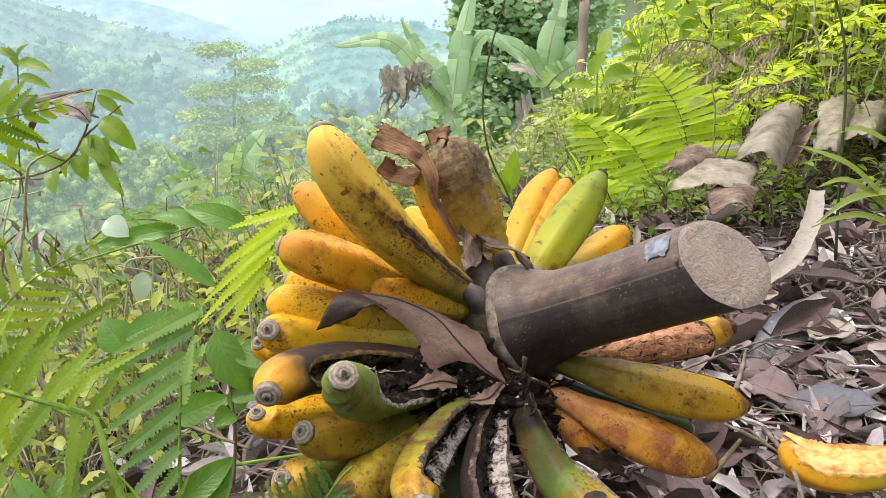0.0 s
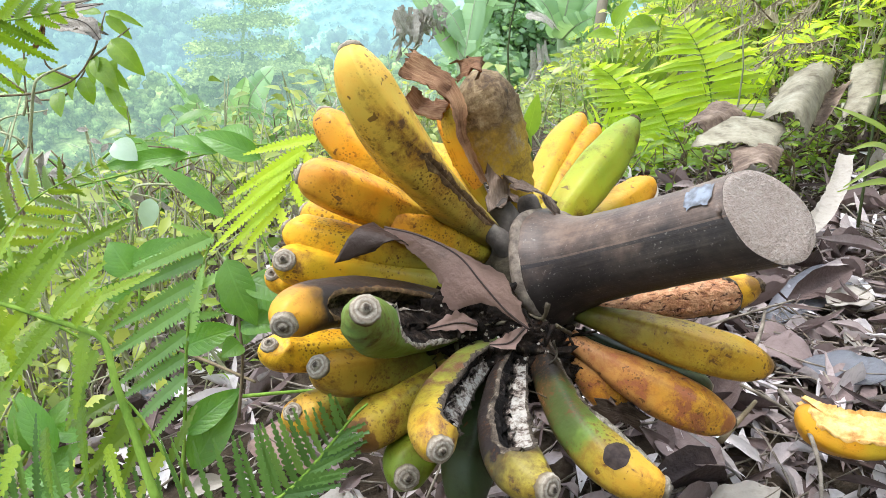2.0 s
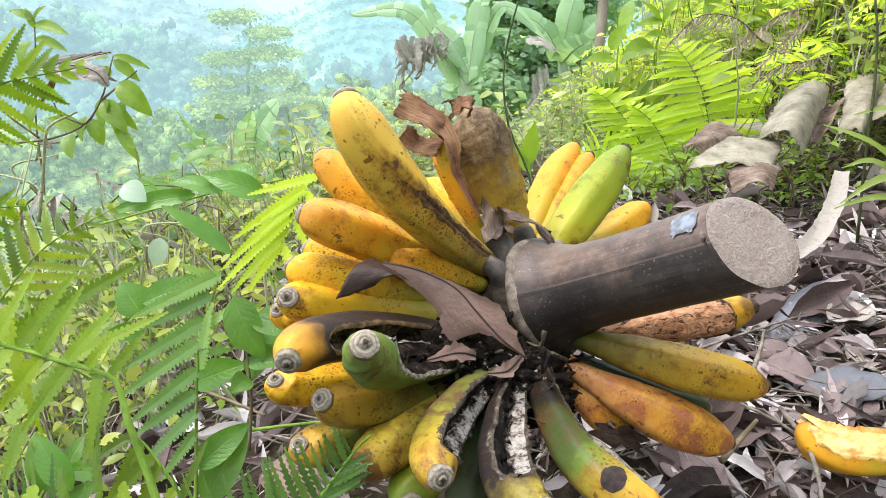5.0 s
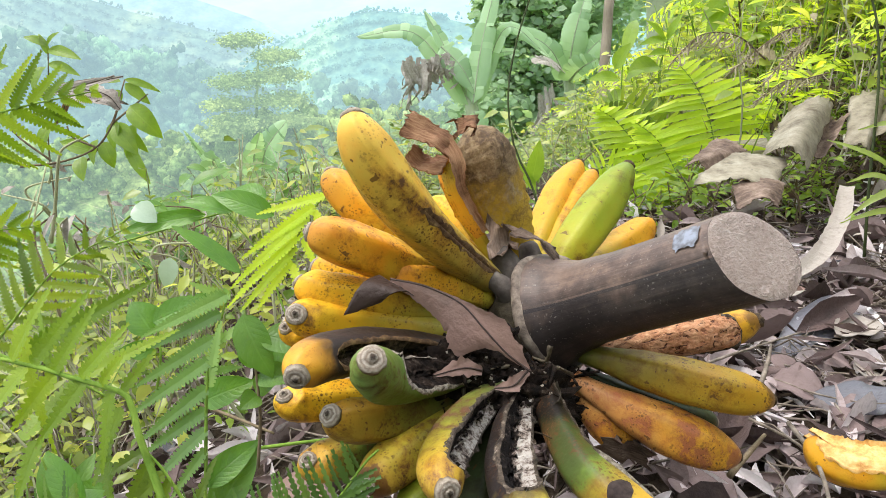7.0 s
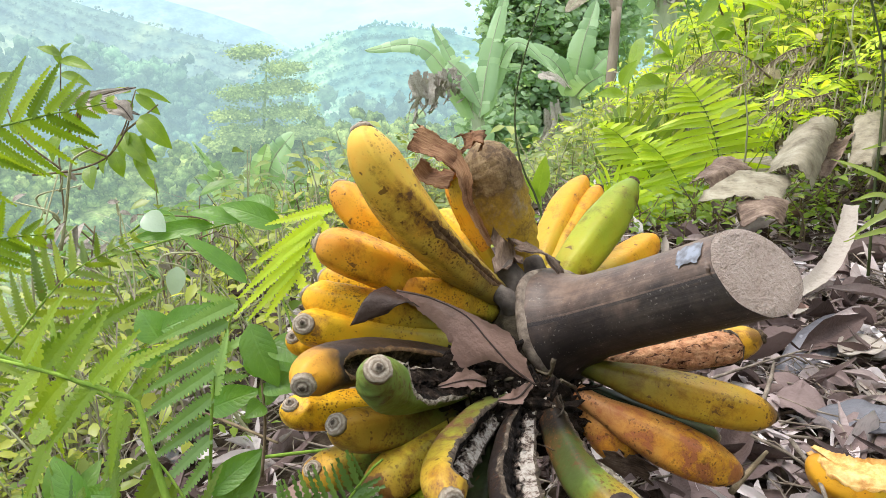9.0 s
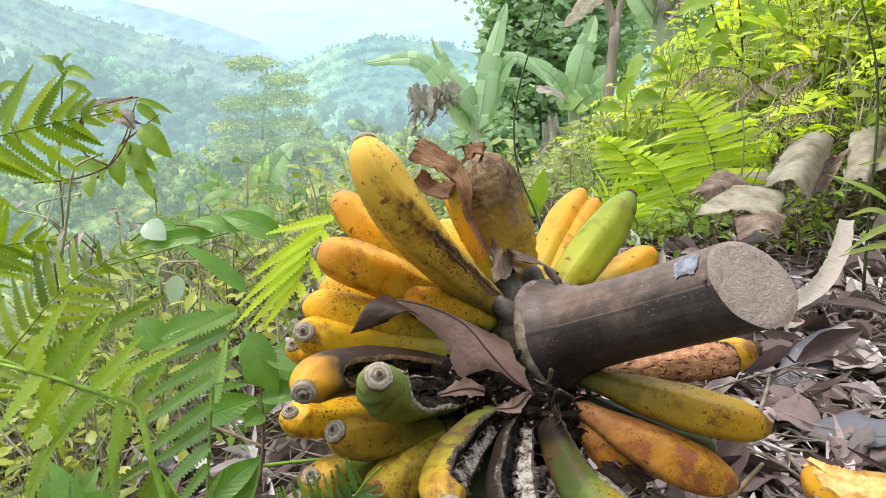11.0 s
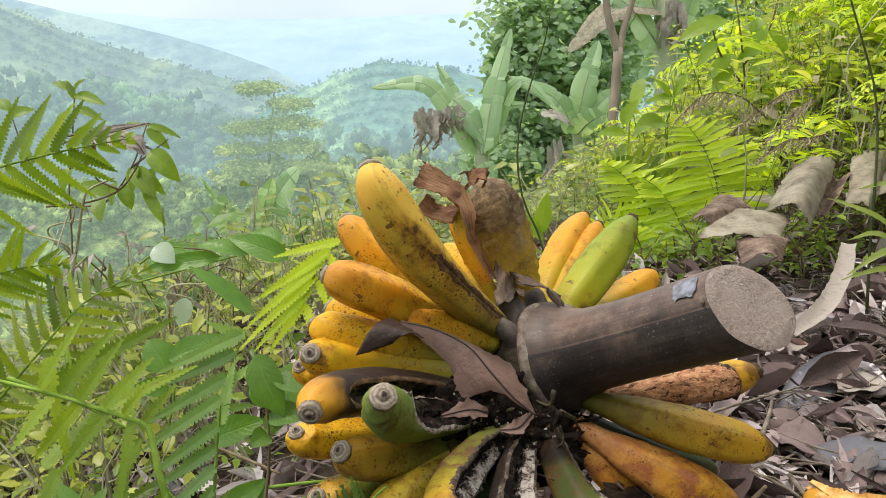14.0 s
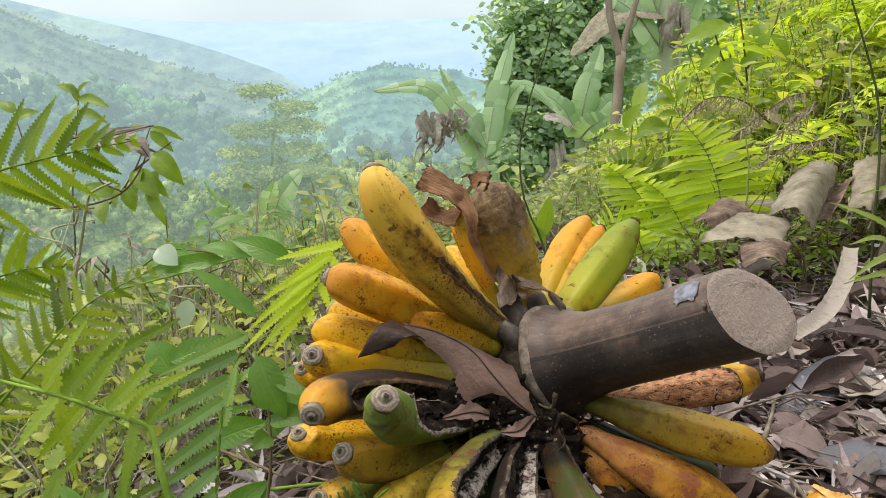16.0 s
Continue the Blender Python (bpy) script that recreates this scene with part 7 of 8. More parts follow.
# withered brown fern
DEADF = thing("withered_fern", (0.6253, 1.3309, 0.2172), "withered brown fern fronds hanging on the bank", "fern")
for i, (pth, ln) in enumerate([([(0.5657, 1.1954, 0.286), (0.5074, 1.1874, 0.3259), (0.4411, 1.1676, 0.3309), (0.3897, 1.1442, 0.2932)], 0.03), ([(0.6883, 1.3156, 0.328), (0.6353, 1.2915, 0.3199), (0.5784, 1.2609, 0.2924), (0.5272, 1.239, 0.2594)], 0.032),
                               ([(0.6452, 1.2068, 0.3188), (0.6303, 1.2036, 0.3094), (0.6055, 1.1972, 0.2906), (0.5514, 1.1612, 0.2471)], 0.03), ([(0.7314, 1.2884, 0.2462), (0.6883, 1.2848, 0.2361), (0.6452, 1.2829, 0.231), (0.5914, 1.2707, 0.1954)], 0.03)]):
    rng = np.random.default_rng(60 + i)
    p = curve(pth, 46)
    g = Geo()
    for k in range(4, 46, 2):
        q = k / 45
        for sg in (1, -1):
            size = ln * (0.7 + 0.75 * math.sin(math.pi * min(1.0, 0.2 + 0.75 * q))) * rng.uniform(0.6, 1.15)
            way = np.array((-0.35 + 0.25 * sg + rng.normal(0, 0.2), -0.3 * sg + rng.normal(0, 0.2), 0.25 * sg - 0.75 + rng.normal(0, 0.15)))
            hook = np.array((rng.normal(-0.5, 0.35), rng.normal(0, 0.3), rng.normal(0.1, 0.3)))
            line = curve([p[k], p[k] + 0.45 * size * unit(way), p[k] + size * (0.75 * unit(way) + 0.28 * hook), p[k] + size * (0.6 * unit(way) + 0.5 * hook)], 9)
            g.add(*tube(line, np.linspace(0.0017, 0.0006, 9) * rng.uniform(0.5, 1.1), 4))
    fb = part("frond", g, M["dead_fern"], DEADF, smooth=False)
    part("rachis", Geo().add(*tube(p, np.linspace(0.0016, 0.0007, 46), 5)), M["stem_brown"], fb)

# broad-leaved shoots on the bank
sprig("bank_shrub", [[(0.98, 2.16, -0), (0.92, 2.13, 0.25), (0.86, 2.08, 0.42), (0.84, 2.14, 0.57)], [(0.92, 2.13, 0.25), (0.83, 2.11, 0.34), (0.78, 2.08, 0.42)], [(0.92, 2.16, 0.32), (0.97, 2.14, 0.42), (1, 2.17, 0.51)]],
      [((0.82, 2.09, 0.45), (0.6742, 2.0302, 0.4153), 0.06), ((0.84, 2.1, 0.46), (0.8955, 2.0502, 0.4716), 0.05), ((0.91, 2.1, 0.45), (0.9036, 2.021, 0.3843), 0.05), ((0.87, 2.12, 0.35), (0.77, 2.04, 0.29), 0.05),
       ((0.86, 2.1, 0.32), (0.78, 2.03, 0.25), 0.05), ((0.94, 2.15, 0.3), (0.98, 2.11, 0.34), 0.05), ((0.88, 2.11, 0.48), (0.8713, 2.0731, 0.5406), 0.05), ((0.97, 2.14, 0.42), (1.01, 2.07, 0.36), 0.05),
       ((0.99, 2.16, 0.48), (1.04, 2.1, 0.46), 0.045), ((0.79, 2.07, 0.39), (0.7259, 2.0007, 0.3264), 0.035), ((0.84, 2.11, 0.5), (0.7582, 2.0726, 0.5408), 0.05), ((0.95, 2.12, 0.37), (0.86, 2.06, 0.34), 0.045)],
      "leaf_bright", "stem_brown", "bank shrub with broad bright green leaves", "shrub", radius=0.004, seed=8)
sprig("bank_shrub", [[(0.8, 2.33, -0.1), (0.74, 2.29, 0.09), (0.77, 2.33, 0.2), (0.76, 2.35, 0.27)], [(0.63, 2.23, -0.08), (0.59, 2.18, 0.07), (0.6, 2.22, 0.19)]],
      [((0.77, 2.33, 0.2), (0.67, 2.27, 0.2), 0.035), ((0.77, 2.33, 0.2), (0.79, 2.3, 0.29), 0.03), ((0.76, 2.33, 0.2), (0.7, 2.3, 0.27), 0.03), ((0.77, 2.31, 0.16), (0.7, 2.26, 0.17), 0.035),
       ((0.57, 2.2, 0.13), (0.6, 2.17, 0.21), 0.05), ((0.58, 2.19, 0.1), (0.49, 2.14, 0.12), 0.045), ((0.59, 2.18, 0.07), (0.53, 2.1, 0.01), 0.05), ((0.6, 2.18, 0.09), (0.64, 2.15, 0.14), 0.06),
       ((0.74, 2.3, 0.12), (0.63, 2.25, 0.12), 0.09), ((0.75, 2.29, 0.1), (0.84, 2.24, 0.09), 0.06), ((0.6, 2.21, 0.17), (0.68, 2.37, 0.32), 0.045), ((0.67, 2.37, 0.32), (0.7, 2.32, 0.34), 0.035)],
      "leaf_bright", "stem_green", "bank shrub with pointed bright green leaves", "shrub", radius=0.004, seed=9)


def thicket(name, n, xr, yr, hr, leaf, material, label, seed, stems=True, per=(8, 16), density=None, stem="stem_brown"):
    """Many thin stems with small leaves over a stretch of ground."""
    rng = np.random.default_rng(seed)
    lg, sg = Geo(), Geo()
    for _ in range(n):
        x, y = rng.uniform(*xr), rng.uniform(*yr)
        if density is not None and rng.random() > density(x, y):
            continue
        x, y = x + rng.normal(0, 0.12), y + rng.normal(0, 0.12)
        h = rng.uniform(*hr)
        z = float(ground_z(x, y))
        top = np.array((x + rng.normal(0, 0.22) * h, y + rng.normal(0, 0.22) * h, z + h))
        p = curve([(x, y, z - 0.02), (x * 0.6 + top[0] * 0.4 + rng.normal(0, 0.04), y * 0.6 + top[1] * 0.4, z + h * 0.5), top], 6)
        if stems:
            sg.add(*tube(p, np.linspace(1, 0.4, 6) * rng.uniform(0.0012, 0.003) * (1 + h), 4, cap=False))
        for _k in range(int(rng.uniform(*per))):
            s = rng.uniform(0.25, 1.0)
            i = min(int(s * 5), 4)
            at = p[i] + (p[i + 1] - p[i]) * (s * 5 - i)
            az = rng.uniform(0, 2 * math.pi)
            d = np.array((math.cos(az), math.sin(az), rng.uniform(-0.5, 0.7)))
            ln = rng.uniform(0.5, 1.3) * leaf
            put(lg, small_leaf(ln, ln * rng.uniform(0.3, 0.6), 0.25), at + d * 0.015, basis(d, (rng.normal(0, 0.4), rng.normal(0, 0.4) - 0.2, 1)))
    solo(name, lg, M[material], label, "undergrowth", kind="stuff")
    if stems and sg.count:
        solo(name + "_stems", sg, M[stem], "thin tangled stems of the undergrowth", "undergrowth", kind="stuff")


def grass_field(name, n, xr, yr, lr, wide, material, label, seed, density=None, lean=0.6):
    """Thin arching blades."""
    rng = np.random.default_rng(seed)
    g = Geo()
    for _ in range(n):
        x, y = rng.uniform(*xr), rng.uniform(*yr)
        if density is not None and rng.random() > density(x, y):
            continue
        z = float(ground_z(x, y))
        ln, az = rng.uniform(*lr), rng.uniform(0, 2 * math.pi)
        d = np.array((math.cos(az), math.sin(az), 0)) * rng.uniform(0.15, lean)
        sd = np.array((-math.sin(az), math.cos(az), 0)) * wide * rng.uniform(0.6, 1.3)
        p0 = np.array((x, y, z))
        pts = [p0 + d * ln * q * q + np.array((0, 0, ln * (q - 0.35 * q ** 3 * lean))) for q in (0, 0.35, 0.7, 1.0)]
        v = [pts[0] - sd, pts[0] + sd, pts[1] - sd, pts[1] + sd, pts[2] - sd * 0.7, pts[2] + sd * 0.7, pts[3]]
        g.add(v, [(0, 1, 3, 2), (2, 3, 5, 4), (4, 5, 6)])
    solo(name, g, M[material], label, "grass", kind="stuff")


def fern_field(name, n, xr, yr, size, material, label, seed, density=None, kind="blade"):
    rng = np.random.default_rng(seed)
    lg, sg = Geo(), Geo()
    for _ in range(n):
        x, y = rng.uniform(*xr), rng.uniform(*yr)
        if density is not None and rng.random() > density(x, y):
            continue
        z = float(ground_z(x, y))
        az = rng.uniform(0, 2 * math.pi)
        d = np.array((math.cos(az), math.sin(az), 0))
        ln = size * rng.uniform(0.6, 1.2)
        p0 = np.array((x, y, z))
        path = [p0, p0 + d * ln * 0.2 + (0, 0, ln * 0.55), p0 + d * ln * 0.55 + (0, 0, ln * 0.72), p0 + d * ln * 0.95 + (0, 0, ln * 0.5)]
        r, b = frond(path, 12, ln * 0.24, ln * 0.05, (0, 0, 1), 0.3, 72, kind, 7, rng, 0.3, 0.3, 0.002)
        for src, dst in ((r, sg), (b, lg)):
            base = dst.count
            dst.v += src.v
            dst.uv += src.uv
            dst.f += [tuple(i + base for i in q) for q in src.f]
            dst.count += src.count
    solo(name, lg, M[material], label, "ferns", kind="stuff", smooth=False)
    solo(name + "_stems", sg, M["stem_green"], "thin green fern stems", "ferns", kind="stuff")


left_of = lambda x, y: 1.0 if x < -0.30 - 0.05 * y + 0.25 * max(y - 1.2, 0) else 0.0
thicket("slope_undergrowth", 2600, (-4.5, 1.2), (1.2, 7.5), (0.12, 0.42), 0.05, "under", "tangled green undergrowth on the falling slope", 21, density=lambda x, y: left_of(x, y) * (1.0 if y > 1.5 or x < -0.8 else 0.5), stem="stem_pale")
thicket("slope_weeds", 650, (-1.6, 0.2), (0.95, 2.6), (0.08, 0.26), 0.028, "bank", "small green weeds on the slope", 22, density=lambda x, y: left_of(x, y + 0.3), stem="stem_pale")
fern_field("slope_ferns", 60, (-2.6, 0.3), (1.1, 4.0), 0.34, "fern", "green ferns on the slope", 23, density=left_of, kind="toothed")
right_of = lambda x, y: 1.0 if x > 0.75 and y > 1.25 else 0.0
thicket("bank_undergrowth", 1500, (0.75, 4.5), (1.35, 6.5), (0.12, 0.42), 0.038, "bank", "dense green undergrowth on the bank", 24, density=right_of, stem="stem_pale")
thicket("bank_dry_growth", 900, (0.8, 4.0), (1.3, 5.0), (0.1, 0.4), 0.045, "dead_fern", "dry tan leaves and stems among the bank's green", 31, density=right_of, per=(6, 12), stem="stem_pale")
thicket("bank_pale_growth", 700, (0.85, 3.2), (1.4, 4.0), (0.15, 0.5), 0.05, "bank", "pale yellow-green leafy growth on the bank", 32, density=right_of, per=(10, 18), stem="stem_green")
thicket("bank_tall_growth", 300, (1.0, 3.4), (2.8, 6.5), (0.5, 1.15), 0.075, "bank", "tall leafy growth along the top of the bank", 33, density=lambda x, y: 1.0 if x > 0.36 * y + 0.3 else 0.0, per=(14, 26), stem="stem_pale")
fern_field("bank_front_ferns", 80, (0.8, 1.7), (1.3, 2.1), 0.24, "fern_bright", "small yellow-green ferns at the front of the bank", 46, density=right_of)
fern_field("bank_ferns", 460, (0.85, 3.8), (1.5, 5.0), 0.36, "fern_bright", "yellow-green ferns on the bank", 25, density=right_of)
thicket("bank_weeds", 500, (0.35, 1.6), (1.15, 2.0), (0.04, 0.14), 0.022, "lit_leaf", "small green weeds at the foot of the bank", 26, per=(10, 22))
thicket("middle_undergrowth", 900, (-0.6, 2.2), (1.9, 7.5), (0.08, 0.3), 0.05, "under", "green undergrowth behind the clearing", 27, stem="stem_pale")
# unseen growth added behind the viewer; with the rise it blocks low sky light
thicket("unseen_rear_growth", 1500, (-5, 4), (-4.0, -0.7), (0.2, 0.9), 0.09, "leaf", "unseen green undergrowth added on the rise behind to block sky light", 28)
def fern_plant(x, y, size, fronds, material, label, seed, kind="blade", group="ferns on the bank"):
    rng = np.random.default_rng(seed)
    z = float(ground_z(x, y))
    t = thing("fern", (x, y, z), label, "fern", group)
    for i in range(fronds):
        az = 2 * math.pi * i / fronds + rng.normal(0, 0.3)
        d = np.array((math.cos(az), math.sin(az), 0))
        ln = size * rng.uniform(0.75, 1.2)
        p0 = np.array((x, y, z)) + d * 0.01
        path = [p0, p0 + d * ln * 0.22 + (0, 0, ln * 0.55), p0 + d * ln * 0.55 + (0, 0, ln * 0.75), p0 + d * ln * 0.95 + (0, 0, ln * 0.5)]
        r, b = frond(path, 22, ln * 0.24, ln * 0.034, (0, 0, 1), 0.22, 74, kind, 9, rng, 0.3, 0.3, 0.002)
        fb = part("frond", b, M[material], t, smooth=False)
        part("rachis", r, M["stem_green"], fb)
    return t


def shrub_plant(x, y, h, leaf, material, label, seed, group="shrubs on the bank", stems=4, per=9, name="small_shrub"):
    rng = np.random.default_rng(seed)
    z = float(ground_z(x, y))
    t = thing(name, (x, y, z), label, "shrub", group)
    for _ in range(stems):
        top = np.array((x + rng.normal(0, 0.25) * h, y + rng.normal(0, 0.25) * h, z + h * rng.uniform(0.7, 1.1)))
        p = curve([(x, y, z - 0.01), (np.array((x, y, z)) + top) / 2 + rng.normal(0, 0.05, 3) * h, top], 10)
        part("stem", Geo().add(*tube(p, np.linspace(0.0035, 0.0012, 10), 6)), M["stem_brown"], t)
        for k in range(per):
            q = 3 + (6.9 * k / per)
            i = int(q)
            at = p[i] + (p[min(i + 1, 9)] - p[i]) * (q - i)
            az = k * 2.4 + rng.normal(0, 0.4)
            d = np.array((math.cos(az), math.sin(az), rng.uniform(-0.2, 0.7)))
            ln = leaf * rng.uniform(0.7, 1.25)
            g = Geo()
            put(g, leaf_blade(ln, ln * rng.uniform(0.32, 0.48), 0.25, rng.uniform(0.2, 0.6), 8, 1.0, 0.015, rng), at, basis(d, (0, -0.3, 1)))
            part("leaf", g, M[material], t)
    return t


for i, (x, y, sz) in enumerate(((1.25, 2.0, 0.42), (1.55, 2.3, 0.45), (1.05, 2.35, 0.38), (1.9, 2.6, 0.5), (1.35, 2.75, 0.42), (1.75, 1.95, 0.4), (2.2, 3.1, 0.5), (1.6, 3.2, 0.45), (1.15, 1.75, 0.3), (2.4, 2.5, 0.5))):
    fern_plant(x, y, sz, 7, "fern_bright", "yellow-green fern tuft on the bank", 300 + i)
for i, (x, y, h) in enumerate(((1.3, 1.7, 0.32), (1.7, 2.15, 0.4), (2.0, 2.3, 0.45), (1.2, 2.5, 0.35), (1.5, 2.9, 0.45), (2.1, 2.9, 0.5), (0.95, 2.0, 0.25), (1.85, 3.4, 0.5))):
    shrub_plant(x, y, h, 0.085, "leaf_bright", "small bank shrub with bright pointed leaves", 330 + i)
for i, (x, y, h) in enumerate(((-0.55, 1.35, 0.3), (-0.95, 1.6, 0.38), (-0.35, 1.75, 0.25), (-1.3, 2.2, 0.45), (-0.7, 2.2, 0.4), (-1.7, 2.8, 0.5), (-0.2, 2.4, 0.3), (-1.1, 3.0, 0.5))):
    shrub_plant(x, y, h, 0.075, "leaf", "slender weed with small pointed leaves", 350 + i, "weeds on the slope", name="slope_weed")
for i, (x, y, sz) in enumerate(((-0.75, 1.15, 0.26), (-1.15, 1.35, 0.32), (-0.5, 1.6, 0.25), (-1.6, 1.9, 0.35), (-0.9, 1.95, 0.3))):
    fern_plant(x, y, sz, 6, "fern", "green fern tuft on the slope", 370 + i, "toothed", "ferns on the slope")

near_left = lambda x, y: 1.0 if x < -0.24 - 0.12 * (0.9 - y) else 0.0
thicket("edge_weeds", 260, (-0.8, -0.1), (0.72, 1.4), (0.08, 0.28), 0.026, "bank", "thin pale stems with small yellow-green leaves", 47, per=(5, 11), density=lambda x, y: left_of(x, y + 0.4), stem="stem_pale")
thicket("near_weeds", 110, (-1.0, -0.22), (0.42, 1.2), (0.05, 0.2), 0.026, "lit_leaf", "small bright weeds among the ferns", 29, per=(5, 12), density=near_left, stem="stem_pale")
fern_field("near_ferns", 5, (-1.1, -0.3), (0.45, 1.2), 0.24, "fern", "green ferns at the edge of the clearing", 30, density=near_left, kind="toothed")
grass_field("slope_grass", 3000, (-3.0, 0.4), (1.0, 5.0), (0.1, 0.4), 0.0022, "grass", "thin arching grass on the slope", 34, density=lambda x, y: left_of(x, y))
grass_field("slope_straw", 1500, (-2.4, 0.3), (0.7, 3.5), (0.15, 0.5), 0.0012, "pale_leaf", "dry pale straws standing in the undergrowth", 35, density=lambda x, y: left_of(x, y + 0.25), lean=0.9)
grass_field("bank_straw", 1700, (0.8, 3.5), (1.3, 4.0), (0.12, 0.45), 0.0014, "pale_leaf", "dry pale straws on the bank", 36, lean=0.9)
grass_field("bank_grass", 1400, (0.6, 3.5), (1.25, 5.0), (0.1, 0.4), 0.0025, "grass", "thin arching grass on the bank", 37)
grass_field("slope_twigs", 2200, (-2.0, 0.2), (0.75, 3.0), (0.12, 0.45), 0.0012, "twig", "thin bare twigs in the undergrowth", 38, density=lambda x, y: left_of(x, y + 0.2), lean=1.0)
thicket("side_undergrowth", 1000, (-5, -0.9), (-0.9, 1.3), (0.12, 0.5), 0.06, "under", "green undergrowth beside the clearing", 39, stem="stem_pale")
thicket("side_bank_undergrowth", 500, (1.5, 4.5), (-0.7, 1.4), (0.12, 0.5), 0.06, "bank", "green undergrowth on the bank beside the clearing", 40)

# ---- banana plants and trees ----
def banana_blade(name, parent, foot, mid, end, width, material="banana_leaf", seed=0, tears=7, up=(0, -0.5, 0.85), fold=0.25):
    """A large banana leaf: a stout midrib, and a blade torn into uneven strips."""
    rng = np.random.default_rng(seed)
    n = 44
    p = curve([foot, mid, end], n)
    tn, _, _ = frames_along(p)
    upv = np.asarray(up, float)
    side = np.cross(upv, tn)
    side /= np.linalg.norm(side, axis=1)[:, None]
    nr = np.cross(tn, side)
    s = np.linspace(0, 1, n)
    w = width / 2 * np.sin(math.pi * np.clip(s * 0.93 + 0.07, 0, 1) ** 0.7) ** 0.55
    w[:3] *= (0.1, 0.3, 0.7)
    g = Geo()
    for sg in (-1, 1):
        cuts = set(rng.choice(np.arange(5, n - 4), tears, replace=False).tolist())
        start = 0
        for i in range(1, n):
            if i in cuts or i == n - 1:
                idx = np.arange(start, i + 1)
                hang = rng.uniform(0.1, 0.5)
                rows = []
                for k in range(4):
                    q = k / 3
                    shrink = 1 - 0.12 * q * (np.abs(np.linspace(-1, 1, len(idx))) ** 2)
                    ww = (w[idx] * q * shrink)[:, None]
                    rows.append(p[idx] + sg * side[idx] * ww * math.cos(fold) + nr[idx] * ww * (fold - hang * q * q) + rng.normal(0, width * 0.004, (len(idx), 3)))
                m_ = len(idx)
                f = [(a * m_ + j, a * m_ + j + 1, (a + 1) * m_ + j + 1, (a + 1) * m_ + j) for a in range(3) for j in range(m_ - 1)]
                g.add(np.concatenate(rows), f)
                start = i
    ob = part(name, g, M[material], parent)
    part("midrib", Geo().add(*tube(p, np.linspace(width * 0.04, width * 0.008, n), 6)), M["pseudostem" if material != "dead_hang" else "dead_hang"], ob)
    return ob


def hanging_dead(parent, top, length, width, seed):
    """A dead banana leaf that hangs down in twisted, ragged shreds."""
    rng = np.random.default_rng(seed)
    for i in range(9):
        a = np.array(top) + rng.normal(0, 1, 3) * (width * 0.32, width * 0.1, length * 0.06)
        ln = length * rng.uniform(0.5, 1.0)
        n = 16
        p = curve([a, a + np.array((rng.normal(0, 0.06), rng.normal(0, 0.05), -0.35)) * ln, a + np.array((rng.normal(0, 0.14), rng.normal(0, 0.1), -0.7)) * ln, a + np.array((rng.normal(0, 0.2), rng.normal(0, 0.1), -1.0)) * ln], n)
        ang = np.linspace(0, rng.normal(0, 1.8), n) + rng.uniform(-0.6, 0.6)
        w = width * rng.uniform(0.10, 0.24) * (0.6 + 0.4 * np.sin(np.linspace(0.3, 3.0, n))) * (1 + rng.normal(0, 0.18, n))
        sd = np.stack([np.cos(ang), np.sin(ang), rng.normal(0, 0.15, n)], 1) * w[:, None]
        fold = np.stack([-np.sin(ang), np.cos(ang), np.zeros(n)], 1) * (w * 0.5)[:, None]
        v = np.concatenate([p - sd + fold, p, p + sd + fold])
        f = [(q * n + j, q * n + j + 1, (q + 1) * n + j + 1, (q + 1) * n + j) for q in (0, 1) for j in range(n - 1)]
        uv = np.concatenate([np.stack([np.full(n, q / 2), np.linspace(0, 1, n)], 1) for q in range(3)])
        part("dead_leaf_strip", Geo().add(v, f, uv), M["dead_hang"], parent, "grey-brown shred of dead banana leaf" if i == 0 else "")


PLANT = thing("banana_plant", (0.45, 8.57, -2.25), "banana plant with torn green leaves and hanging dead ones", "banana plant", "banana plants")
part("pseudostem", Geo().add(*tube(curve([(0.54, 8.48, -2.54), (0.51, 8.78, -1.62), (0.43, 9, -0.98)], 10), np.linspace(0.13, 0.07, 10), 12)), M["pseudostem"], PLANT)
for i, (a, b, c, w, u) in enumerate([
    ((0.48, 8.74, -1.22), (0.62, 9.01, -0.47), (0.85, 9.3, 0.34), 0.36, (-0.6, -0.8, 0.1)),
    ((0.45, 8.83, -1.28), (0.14, 9.09, -0.55), (-0.11, 9.25, -0.11), 0.24, (0.5, -0.8, 0.3)),
    ((0.44, 8.93, -1.3), (-0.2, 9.25, -0.41), (-1.0, 9.25, -0.41), 0.30, (-0.1, -0.7, 0.7)),
    ((0.09, 8.99, -0.53), (0.34, 8.9, -0.77), (0.52, 8.78, -1.1), 0.42, (0.5, -0.8, 0.5)),
    ((0.51, 8.83, -1.28), (0.93, 9.16, -0.34), (1.49, 9.03, -0.7), 0.22, (0.0, -0.6, 0.8)),
    ((0.49, 9.05, -0.95), (0.77, 9.15, -0.67), (1.12, 9.17, -0.62), 0.17, (0.1, -0.7, 0.7)),
    ((0.49, 8.71, -1.31), (0.56, 8.65, -1.47), (0.6, 8.57, -1.69), 0.28, (0.1, -1.0, 0.1)),
]):
    banana_blade("leaf", PLANT, a, b, c, w, seed=40 + i, up=u)
hanging_dead(PLANT, (-0.1, 8.83, -0.68), 0.60, 0.36, 71)
hanging_dead(PLANT, (-0.33, 8.83, -0.68), 0.62, 0.14, 76)
hanging_dead(PLANT, (0.09, 8.84, -0.65), 0.40, 0.30, 72)

